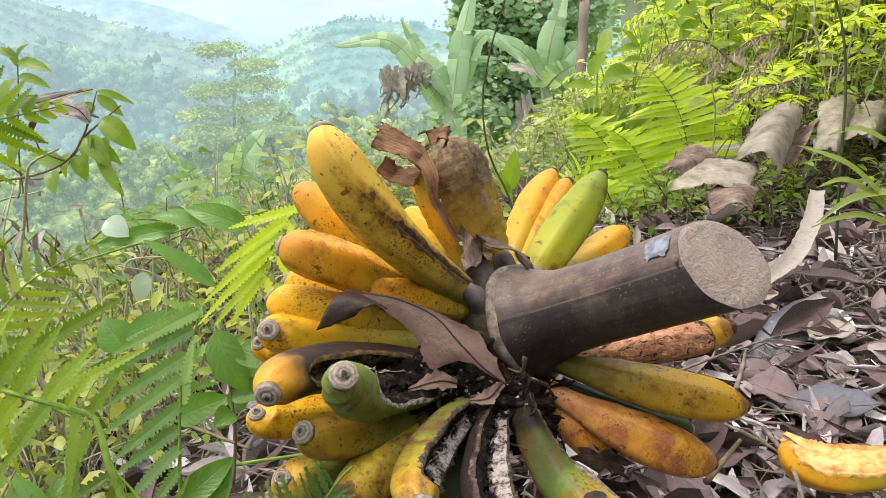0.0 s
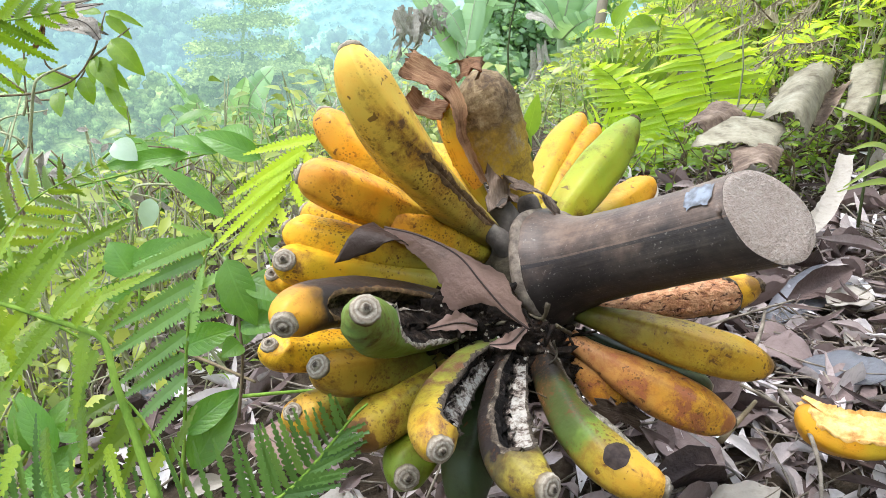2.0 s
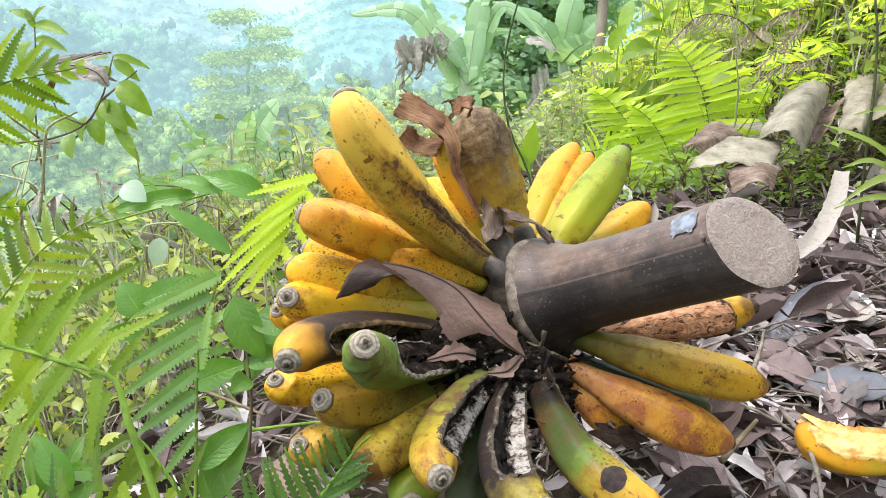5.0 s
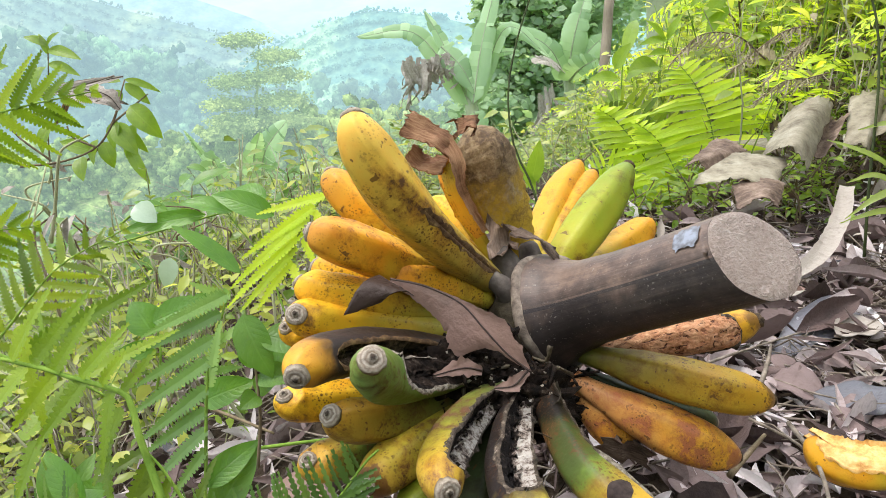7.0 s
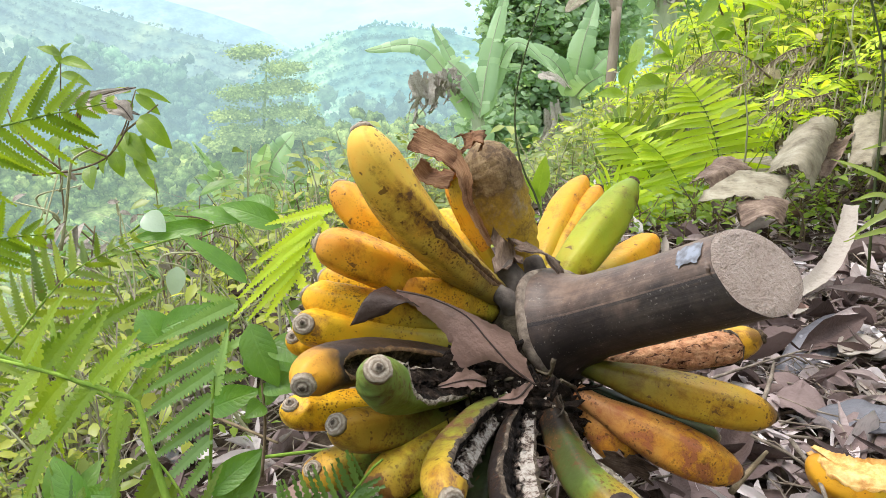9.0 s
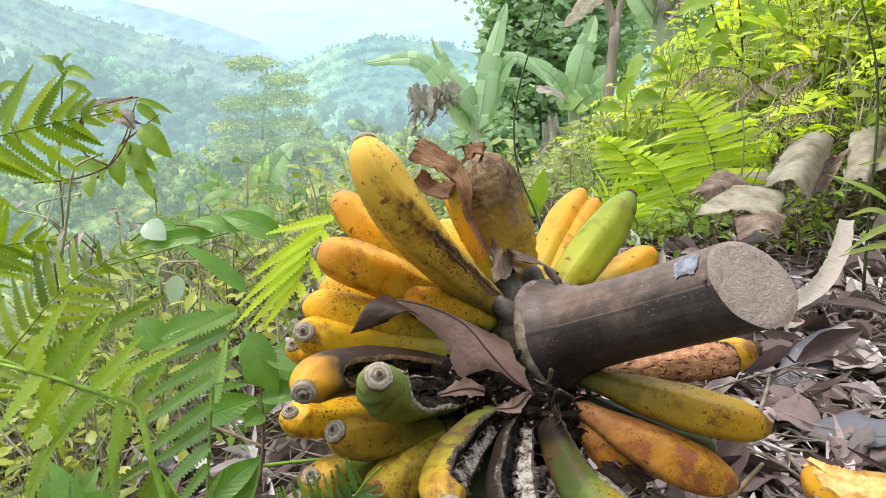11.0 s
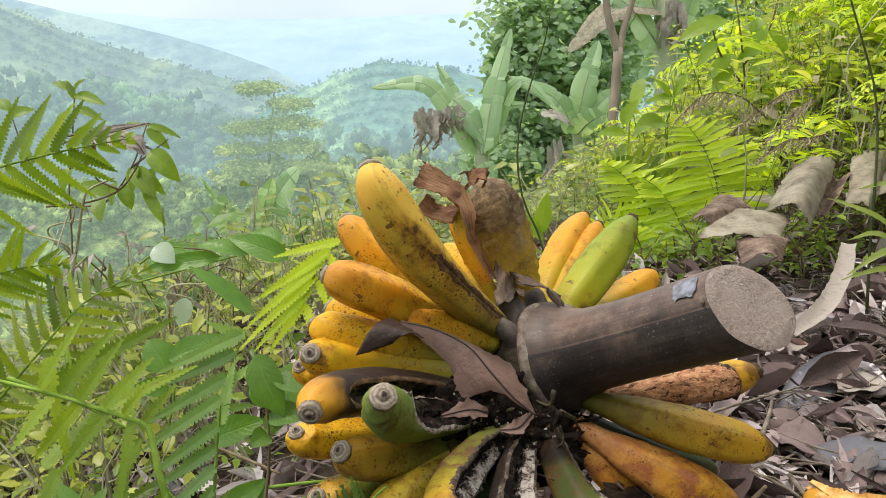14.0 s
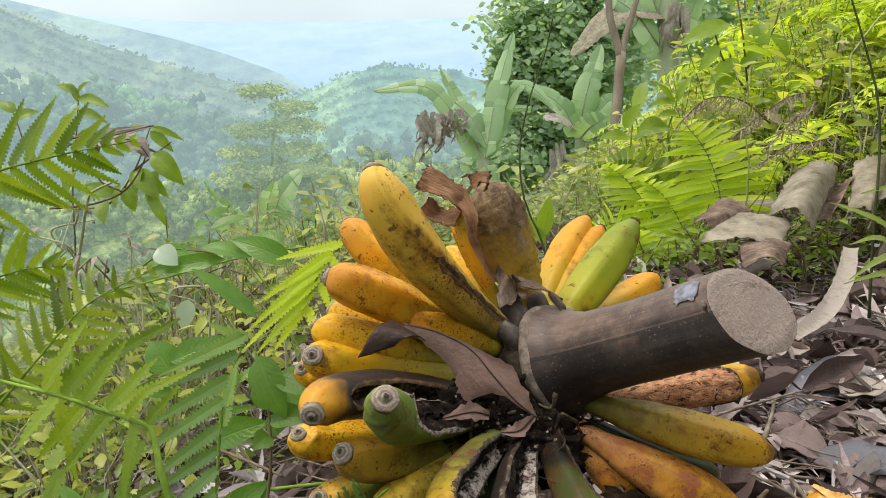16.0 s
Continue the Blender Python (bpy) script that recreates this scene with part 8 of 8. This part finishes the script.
PLANT2 = thing("banana_plant", (1.85, 9.03, -2.48), "young banana plant with upright pale green leaves", "banana plant", "banana plants")
part("pseudostem", Geo().add(*tube(curve([(1.89, 8.95, -2.7), (1.89, 9.28, -1.73), (1.82, 9.53, -0.99)], 10), np.linspace(0.12, 0.06, 10), 12)), M["pseudostem"], PLANT2)
for i, (a, b, c, w, u) in enumerate([
    ((1.82, 9.52, -1.03), (1.89, 9.5, -0.45), (2.09, 9.71, 0.17), 0.40, (-0.3, -0.9, 0.2)),
    ((1.82, 9.5, -1.06), (2.08, 9.43, -0.67), (2.28, 9.39, -0.47), 0.36, (-0.2, -0.8, 0.5)),
    ((1.81, 9.5, -1.06), (1.5, 9.45, -0.59), (0.84, 9.44, -0.29), 0.34, (0.0, -0.7, 0.7)),
    ((1.82, 9.49, -1.1), (1.92, 9.15, -0.86), (2.1, 8.99, -0.72), 0.42, (0.1, -0.9, 0.3)),
]):
    banana_blade("leaf", PLANT2, a, b, c, w, seed=50 + i, up=u)
hanging_dead(PLANT2, (1.45, 8.95, -1.14), 0.9, 0.17, 73)
hanging_dead(PLANT2, (1.64, 8.86, -1.31), 0.7, 0.20, 74)
banana_blade("dead_leaf", PLANT2, (1.73, 9.34, -0.92), (1.45, 9.08, -0.74), (1.24, 8.87, -0.74), 0.3, "dead_hang", 77)

PLANT3 = thing("banana_plant", (2.39, 7.33, -1.28), "banana plant with a thick grey stem above the bank", "banana plant", "banana plants")
part("pseudostem", Geo().add(*tube(curve([(2.45, 7.33, -1.28), (2.43, 7.68, -0.21), (2.41, 7.94, 0.55), (2.36, 8.21, 1.38)], 12), np.linspace(0.15, 0.10, 12), 12)), M["pseudostem"], PLANT3)
for i, (a, b, c, w, u, mt) in enumerate([
    ((2.37, 7.94, 0.55), (1.79, 7.61, 0.54), (1.25, 7.26, 0.12), 0.34, (0.0, -0.6, 0.8), "dry_blade"),
    ((2.36, 7.8, 0.14), (1.99, 7.72, 0.55), (1.61, 7.69, 0.77), 0.45, (0.0, -0.7, 0.7), "banana_leaf"),
    ((2.42, 7.76, 0.02), (2.57, 7.71, 0.49), (2.77, 7.77, 1), 0.3, (0.3, -0.8, 0.4), "banana_leaf"),
    ((2.33, 7.92, 0.49), (2.05, 7.88, 1.01), (1.61, 7.94, 1.51), 0.5, (0.2, -0.8, 0.4), "banana_leaf"),
    ((2.36, 7.96, 0.61), (2.48, 7.96, 1.24), (2.8, 8, 1.68), 0.5, (-0.2, -0.8, 0.4), "banana_leaf"),
]):
    banana_blade("leaf" if mt == "banana_leaf" else "dead_leaf", PLANT3, a, b, c, w, mt, 60 + i, up=u)
hanging_dead(PLANT3, (2.38, 7.54, 0.63), 0.5, 0.22, 78)

PLANT4 = thing("banana_plant", (-2.83, 10.32, -3.28), "young banana plant standing in the undergrowth", "banana plant", "banana plants")
part("pseudostem", Geo().add(*tube(curve([(-2.74, 10.23, -3.54), (-2.75, 10.4, -3.02), (-2.77, 10.52, -2.68)], 8), np.linspace(0.1, 0.05, 8), 10)), M["pseudostem"], PLANT4)
banana_blade("leaf", PLANT4, (-2.81, 10.48, -2.81), (-2.67, 10.47, -2.2), (-2.28, 10.42, -1.73), 0.62, seed=81, up=(-0.5, -0.8, 0.2))
banana_blade("leaf", PLANT4, (-2.79, 10.48, -2.81), (-2.86, 10.41, -2.37), (-2.69, 10.37, -1.88), 0.45, seed=82, up=(0.6, -0.8, 0.2))
banana_blade("leaf", PLANT4, (-2.79, 10.48, -2.81), (-2.06, 10.36, -2.54), (-1.49, 10.24, -2.27), 0.4, seed=83, up=(0, -0.6, 0.8))
PLANT5 = thing("banana_plant", (-2.15, 6.61, -1.76), "young banana plant with a rolled new leaf", "banana plant", "banana plants")
part("pseudostem", Geo().add(*tube(curve([(-2.09, 6.47, -2.2), (-2.12, 6.58, -1.87), (-2.18, 6.67, -1.59)], 8), np.linspace(0.06, 0.035, 8), 10)), M["pseudostem"], PLANT5)
banana_blade("leaf", PLANT5, (-2.18, 6.66, -1.62), (-2.32, 6.66, -1.29), (-2.47, 6.65, -1.01), 0.12, seed=84, up=(0.5, -0.8, 0.3), fold=0.8)
banana_blade("leaf", PLANT5, (-2.18, 6.65, -1.65), (-2.23, 6.64, -1.35), (-2.14, 6.57, -1.27), 0.3, seed=85, up=(0.5, -0.8, 0.3))

FORK = thing("forked_tree", (1.53, 6.22, -1.4), "slim forked grey-brown tree", "tree")
part("trunk", Geo().add(*tube(curve([(1.48, 6.16, -1.61), (1.53, 6.33, -1.09), (1.59, 6.53, -0.48), (1.65, 6.76, 0.18)], 14), np.linspace(0.055, 0.045, 14), 12)), M["bark"], FORK)
part("limb", Geo().add(*tube(curve([(1.65, 6.74, 0.13), (1.59, 6.81, 0.33), (1.53, 6.89, 0.59), (1.51, 7.11, 1.25)], 12), np.linspace(0.042, 0.03, 12), 10)), M["bark"], FORK)
part("limb", Geo().add(*tube(curve([(1.65, 6.74, 0.13), (1.69, 6.81, 0.33), (1.76, 6.88, 0.54), (1.94, 7.08, 1.15)], 12), np.linspace(0.036, 0.024, 12), 10)), M["bark"], FORK)
stump = thing("leaning_trunk", (1.52, 2.68, 0.28), "leaning grey-brown trunk on the bank", "tree")
part("trunk", Geo().add(*tube(curve([(1.49, 2.64, 0.18), (1.55, 2.7, 0.34), (1.59, 2.75, 0.51), (1.66, 2.82, 0.71)], 10), np.linspace(0.03, 0.024, 10), 10)), M["bark"], stump)


def crown_of(centre, radii, clumps, per, leaf, rng, flat=0.0):
    """Leaves in uneven clumps about a centre: a crown with gaps."""
    g = Geo()
    c, r = np.array(centre, float), np.array(radii, float)
    for _ in range(clumps):
        d = unit(rng.normal(0, 1, 3))
        at = c + d * r * rng.uniform(0.45, 1.05)
        size = r.mean() * rng.uniform(0.14, 0.30)
        for _k in range(per):
            o = rng.normal(0, 1, 3) * size * (1, 1, 0.6)
            az = rng.uniform(0, 2 * math.pi)
            dd = np.array((math.cos(az), math.sin(az), rng.uniform(-0.6, 0.3)))
            ln = leaf * rng.uniform(0.6, 1.3)
            put(g, small_leaf(ln, ln * rng.uniform(0.6, 0.95), 0.15), at + o, basis(dd, (rng.normal(0, 0.4), rng.normal(0, 0.4) - 0.7, 0.8)))
    return g


def tree(name, foot, top, crowns, label, material, leaf, clumps, per, r, seed, group=""):
    t = thing(name, foot, label, "tree", group)
    rng = np.random.default_rng(seed)
    foot, top = np.array(foot, float), np.array(top, float)
    p = curve([foot, foot * 0.5 + top * 0.5 + rng.normal(0, r, 3), top], 12)
    part("trunk", Geo().add(*tube(p, np.linspace(r, r * 0.4, 12), 10)), M["bark"], t)
    for c, rr in crowns:
        k = p[rng.integers(5, 11)]
        mid = (k + np.array(c)) / 2 + rng.normal(0, 0.1, 3)
        part("limb", Geo().add(*tube(curve([k, mid, c], 8), np.linspace(r * 0.45, r * 0.12, 8), 7)), M["bark"], t)
        part("crown", crown_of(c, rr, clumps, per, leaf, rng), M[material], t)
    return t


tree("broadleaf_tree", (2.11, 14.3, -4.06), (2.23, 15.72, 0.18),
     [((2.42, 15.53, -0.41), (1.0, 1.0, 1.0)), ((1.61, 15.72, 0.18), (0.9, 0.9, 0.8)), ((2.61, 15.96, 0.89), (1.2, 1.0, 1.0)), ((3.46, 16.01, -0.56), (1.0, 1.0, 1.2)), ((1.74, 15.09, -1.7), (0.8, 0.8, 0.9)), ((3.35, 16.28, 1.83), (1.4, 1.2, 1.0)),
      ((1.2, 14.32, -2.43), (0.7, 0.7, 0.6)), ((2.69, 15.43, -2.26), (1.0, 0.9, 1.0)),
      ((1.86, 14.73, -2.77), (0.8, 0.8, 0.7)), ((3.48, 14.78, -2.65), (0.9, 0.8, 0.9)), ((2.52, 14.05, -3.23), (0.8, 0.7, 0.6)), ((1.43, 15.44, -0.64), (0.6, 0.7, 0.7)), ((4.37, 16.86, 0.41), (1.3, 1.0, 1.6))],
     "tall dense tree with dull green rounded leaves", "tree_leaf", 0.19, 66, 26, 0.18, 31)

BEHIND = (5.2, 12.5, float(ground_z(5.2, 12.5)))
tree("broadleaf_tree", BEHIND, (5.3, 12.9, BEHIND[2] + 3.0),
     [((4.7, 12.6, BEHIND[2] + 2.2), (1.0, 0.9, 1.0)), ((5.6, 12.8, BEHIND[2] + 3.1), (1.3, 1.0, 1.1)), ((6.4, 12.8, BEHIND[2] + 2.3), (1.1, 1.0, 1.1)), ((5.0, 12.7, BEHIND[2] + 1.2), (1.0, 0.9, 0.8)), ((6.0, 12.6, BEHIND[2] + 1.3), (1.0, 0.9, 0.8))],
     "leafy tree standing behind the bank", "tree_leaf", 0.18, 60, 24, 0.14, 34)

# ---- the valley and its misty hills ----
def hill(name, ridge, depth, drop, material, label, seed, rough, cols=90, rows=26):
    """A long slope below a ridge line, running down towards the viewer."""
    rng = np.random.default_rng(seed)
    rg = curve(ridge, cols)
    v = []
    for i, p in enumerate(rg):
        to = unit(np.array((-p[0], -p[1], 0)))
        for j in range(rows):
            s = j / (rows - 1)
            q = p + to * depth * s
            q[2] = p[2] - drop * (s ** 0.9)
            n = noise.fractal(Vector((q[0], q[1], 0)) / (rough * 9), 1.0, 2.0, 5) * rough * min(1, s * 5 + 0.15)
            q[2] += n - 0.35 * rough * max(0.0, 1 - s * 9) ** 2
            v.append(q)
    f = [(i * rows + j, (i + 1) * rows + j, (i + 1) * rows + j + 1, i * rows + j + 1) for i in range(cols - 1) for j in range(rows - 1)]
    solo(name, Geo().add(np.array(v), f), material, label, "hill", kind="structure")
    return np.array(v).reshape(cols, rows, 3)


def woods(name, surface, n, size, material, label, seed, zone=(0, 1, 0, 1), heads=6, fringe=10, k=7, m_=4):
    """Trees over a far slope: each a heap of uneven rounded heads with a fringe of leaf tufts."""
    rng = np.random.default_rng(seed)
    g = Geo()
    cols, rows = surface.shape[:2]
    a = (rng.uniform(zone[0], zone[1], n) * (cols - 1)).astype(int)
    b = (rng.uniform(zone[2], zone[3], n) ** 1.2 * (rows - 1)).astype(int)
    crest = rng.random(n) < 0.36
    b[crest] = rng.integers(1, 5, crest.sum())
    at = surface[a, b] + rng.normal(0, 0.5, (n, 3)) * (size, size, 0)
    s = size * rng.uniform(0.35, 1.0, n) ** 1.3 * 1.35 * np.where(crest, 0.75, 1.0)
    h = s * rng.uniform(0.7, 1.5, n)
    hd = rng.normal(0, 1, (n, heads, 3)) * np.stack([s * 0.26, s * 0.26, h * 0.18], 1)[:, None, :] + np.stack([0 * s, 0 * s, h * 0.30], 1)[:, None, :]
    rad = s[:, None] * rng.uniform(0.16, 0.34, (n, heads))
    th = np.linspace(0.12, 2.4, m_)
    ph = np.arange(k) * 2 * math.pi / k
    d = np.stack([np.outer(np.sin(th), np.cos(ph)), np.outer(np.sin(th), np.sin(ph)), np.repeat(np.cos(th)[:, None], k, 1)], 2).reshape(-1, 3)
    jit = rng.uniform(0.6, 1.3, (n, heads, len(d), 1))
    v = (at[:, None, None, :] + hd[:, :, None, :] + d * rad[..., None, None] * jit).reshape(-1, 3)
    quad = np.array([(i * k + j, i * k + (j + 1) % k, (i + 1) * k + (j + 1) % k, (i + 1) * k + j) for i in range(m_ - 1) for j in range(k)])
    f = (quad[None] + (np.arange(n * heads) * len(d))[:, None, None]).reshape(-1, 4)
    top = np.arange(k)[None] + (np.arange(n * heads) * len(d))[:, None]
    g.add(v, [tuple(q) for q in f.tolist()] + [tuple(q) for q in top.tolist()])
    e = rng.normal(0, 1, (n, heads, fringe, 3))
    e /= np.linalg.norm(e, axis=3)[..., None]
    e[..., 2] = np.abs(e[..., 2]) * 0.9
    p = at[:, None, None, :] + hd[:, :, None, :] + e * rad[..., None, None] * rng.uniform(0.9, 1.12, (n, heads, fringe, 1))
    ln = np.broadcast_to(s[:, None, None], (n, heads, fringe)) * rng.uniform(0.05, 0.11, (n, heads, fringe))
    tufts(g, p.reshape(-1, 3), np.cross(e, rng.normal(0, 1, e.shape)).reshape(-1, 3), (e + (0, 0, 0.3)).reshape(-1, 3), ln.ravel())
    solo(name, g, material, label, "woods", kind="stuff")


# each layer's haze is put into its colour, contrast and emission
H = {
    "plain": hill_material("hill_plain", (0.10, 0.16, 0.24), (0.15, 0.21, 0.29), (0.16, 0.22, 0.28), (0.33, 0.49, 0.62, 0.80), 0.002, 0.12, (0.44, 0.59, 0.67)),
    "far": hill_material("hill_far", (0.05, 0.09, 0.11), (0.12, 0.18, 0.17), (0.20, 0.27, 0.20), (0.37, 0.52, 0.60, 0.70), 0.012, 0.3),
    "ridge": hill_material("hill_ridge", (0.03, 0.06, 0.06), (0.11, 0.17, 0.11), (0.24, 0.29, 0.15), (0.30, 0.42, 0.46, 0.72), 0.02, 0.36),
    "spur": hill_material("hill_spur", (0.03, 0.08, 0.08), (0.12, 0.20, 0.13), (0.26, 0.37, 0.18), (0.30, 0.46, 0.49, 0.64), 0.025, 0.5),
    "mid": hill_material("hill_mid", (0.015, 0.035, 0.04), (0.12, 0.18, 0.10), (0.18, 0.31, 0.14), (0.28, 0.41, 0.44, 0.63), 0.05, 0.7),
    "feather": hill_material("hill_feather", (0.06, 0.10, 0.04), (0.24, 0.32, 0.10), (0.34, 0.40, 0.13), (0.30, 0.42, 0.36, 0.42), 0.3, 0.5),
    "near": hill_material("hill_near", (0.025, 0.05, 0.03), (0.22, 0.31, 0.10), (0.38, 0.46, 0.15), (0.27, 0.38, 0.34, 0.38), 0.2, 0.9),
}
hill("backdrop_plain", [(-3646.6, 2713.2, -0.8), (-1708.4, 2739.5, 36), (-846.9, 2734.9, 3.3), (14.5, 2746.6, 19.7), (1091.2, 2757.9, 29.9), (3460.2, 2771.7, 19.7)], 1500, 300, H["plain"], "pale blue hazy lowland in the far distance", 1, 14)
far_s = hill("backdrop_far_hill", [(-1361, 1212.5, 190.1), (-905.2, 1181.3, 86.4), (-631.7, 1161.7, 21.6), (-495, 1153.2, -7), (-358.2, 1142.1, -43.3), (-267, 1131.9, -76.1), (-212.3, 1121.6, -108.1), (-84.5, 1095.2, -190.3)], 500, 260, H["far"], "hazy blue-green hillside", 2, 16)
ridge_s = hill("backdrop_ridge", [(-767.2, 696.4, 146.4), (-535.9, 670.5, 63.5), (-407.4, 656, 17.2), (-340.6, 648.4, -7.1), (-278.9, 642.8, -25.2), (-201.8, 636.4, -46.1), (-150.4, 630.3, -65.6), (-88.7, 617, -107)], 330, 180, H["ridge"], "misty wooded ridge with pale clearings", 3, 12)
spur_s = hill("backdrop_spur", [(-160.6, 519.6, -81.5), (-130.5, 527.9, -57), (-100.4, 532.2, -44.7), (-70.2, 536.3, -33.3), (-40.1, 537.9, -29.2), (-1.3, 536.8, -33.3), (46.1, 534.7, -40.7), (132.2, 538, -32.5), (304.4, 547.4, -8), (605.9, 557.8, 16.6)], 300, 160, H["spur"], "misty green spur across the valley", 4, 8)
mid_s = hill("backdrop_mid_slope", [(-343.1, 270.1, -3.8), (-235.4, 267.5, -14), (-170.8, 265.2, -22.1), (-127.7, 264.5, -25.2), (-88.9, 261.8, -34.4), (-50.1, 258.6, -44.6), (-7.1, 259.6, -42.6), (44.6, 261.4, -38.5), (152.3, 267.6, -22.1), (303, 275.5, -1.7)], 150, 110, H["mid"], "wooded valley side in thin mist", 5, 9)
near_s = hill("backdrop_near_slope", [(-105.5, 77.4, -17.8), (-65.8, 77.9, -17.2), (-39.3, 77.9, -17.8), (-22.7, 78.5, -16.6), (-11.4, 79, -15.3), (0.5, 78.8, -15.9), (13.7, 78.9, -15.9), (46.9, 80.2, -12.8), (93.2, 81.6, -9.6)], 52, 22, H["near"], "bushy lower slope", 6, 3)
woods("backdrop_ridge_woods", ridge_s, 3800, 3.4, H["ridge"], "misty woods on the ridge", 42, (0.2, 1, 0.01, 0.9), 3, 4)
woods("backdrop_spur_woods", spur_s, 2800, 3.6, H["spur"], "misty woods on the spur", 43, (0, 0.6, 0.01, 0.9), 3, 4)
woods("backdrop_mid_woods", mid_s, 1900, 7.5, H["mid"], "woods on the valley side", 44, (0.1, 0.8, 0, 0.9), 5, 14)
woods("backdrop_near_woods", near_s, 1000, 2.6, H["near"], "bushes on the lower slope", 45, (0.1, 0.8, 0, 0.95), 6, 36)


def feather_tree():
    """A spreading tree with flat, feathery tiers of foliage."""
    t = thing("feathery_tree", (-20, 71.4, -22), "spreading tree with flat feathery light green tiers", "tree")
    # trunk and crowns glow faintly: haze is put into their hill materials
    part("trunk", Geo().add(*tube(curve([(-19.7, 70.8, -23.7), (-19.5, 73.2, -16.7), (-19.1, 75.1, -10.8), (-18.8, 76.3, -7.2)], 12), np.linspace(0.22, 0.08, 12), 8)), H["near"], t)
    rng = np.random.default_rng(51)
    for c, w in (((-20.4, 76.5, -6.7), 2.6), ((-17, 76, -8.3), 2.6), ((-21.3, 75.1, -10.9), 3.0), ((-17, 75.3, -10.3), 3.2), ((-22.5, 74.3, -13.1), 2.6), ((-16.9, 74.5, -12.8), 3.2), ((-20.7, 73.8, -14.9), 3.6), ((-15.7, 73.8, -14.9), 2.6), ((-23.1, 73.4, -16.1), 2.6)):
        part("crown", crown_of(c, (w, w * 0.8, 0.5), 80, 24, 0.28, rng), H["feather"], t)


feather_tree()
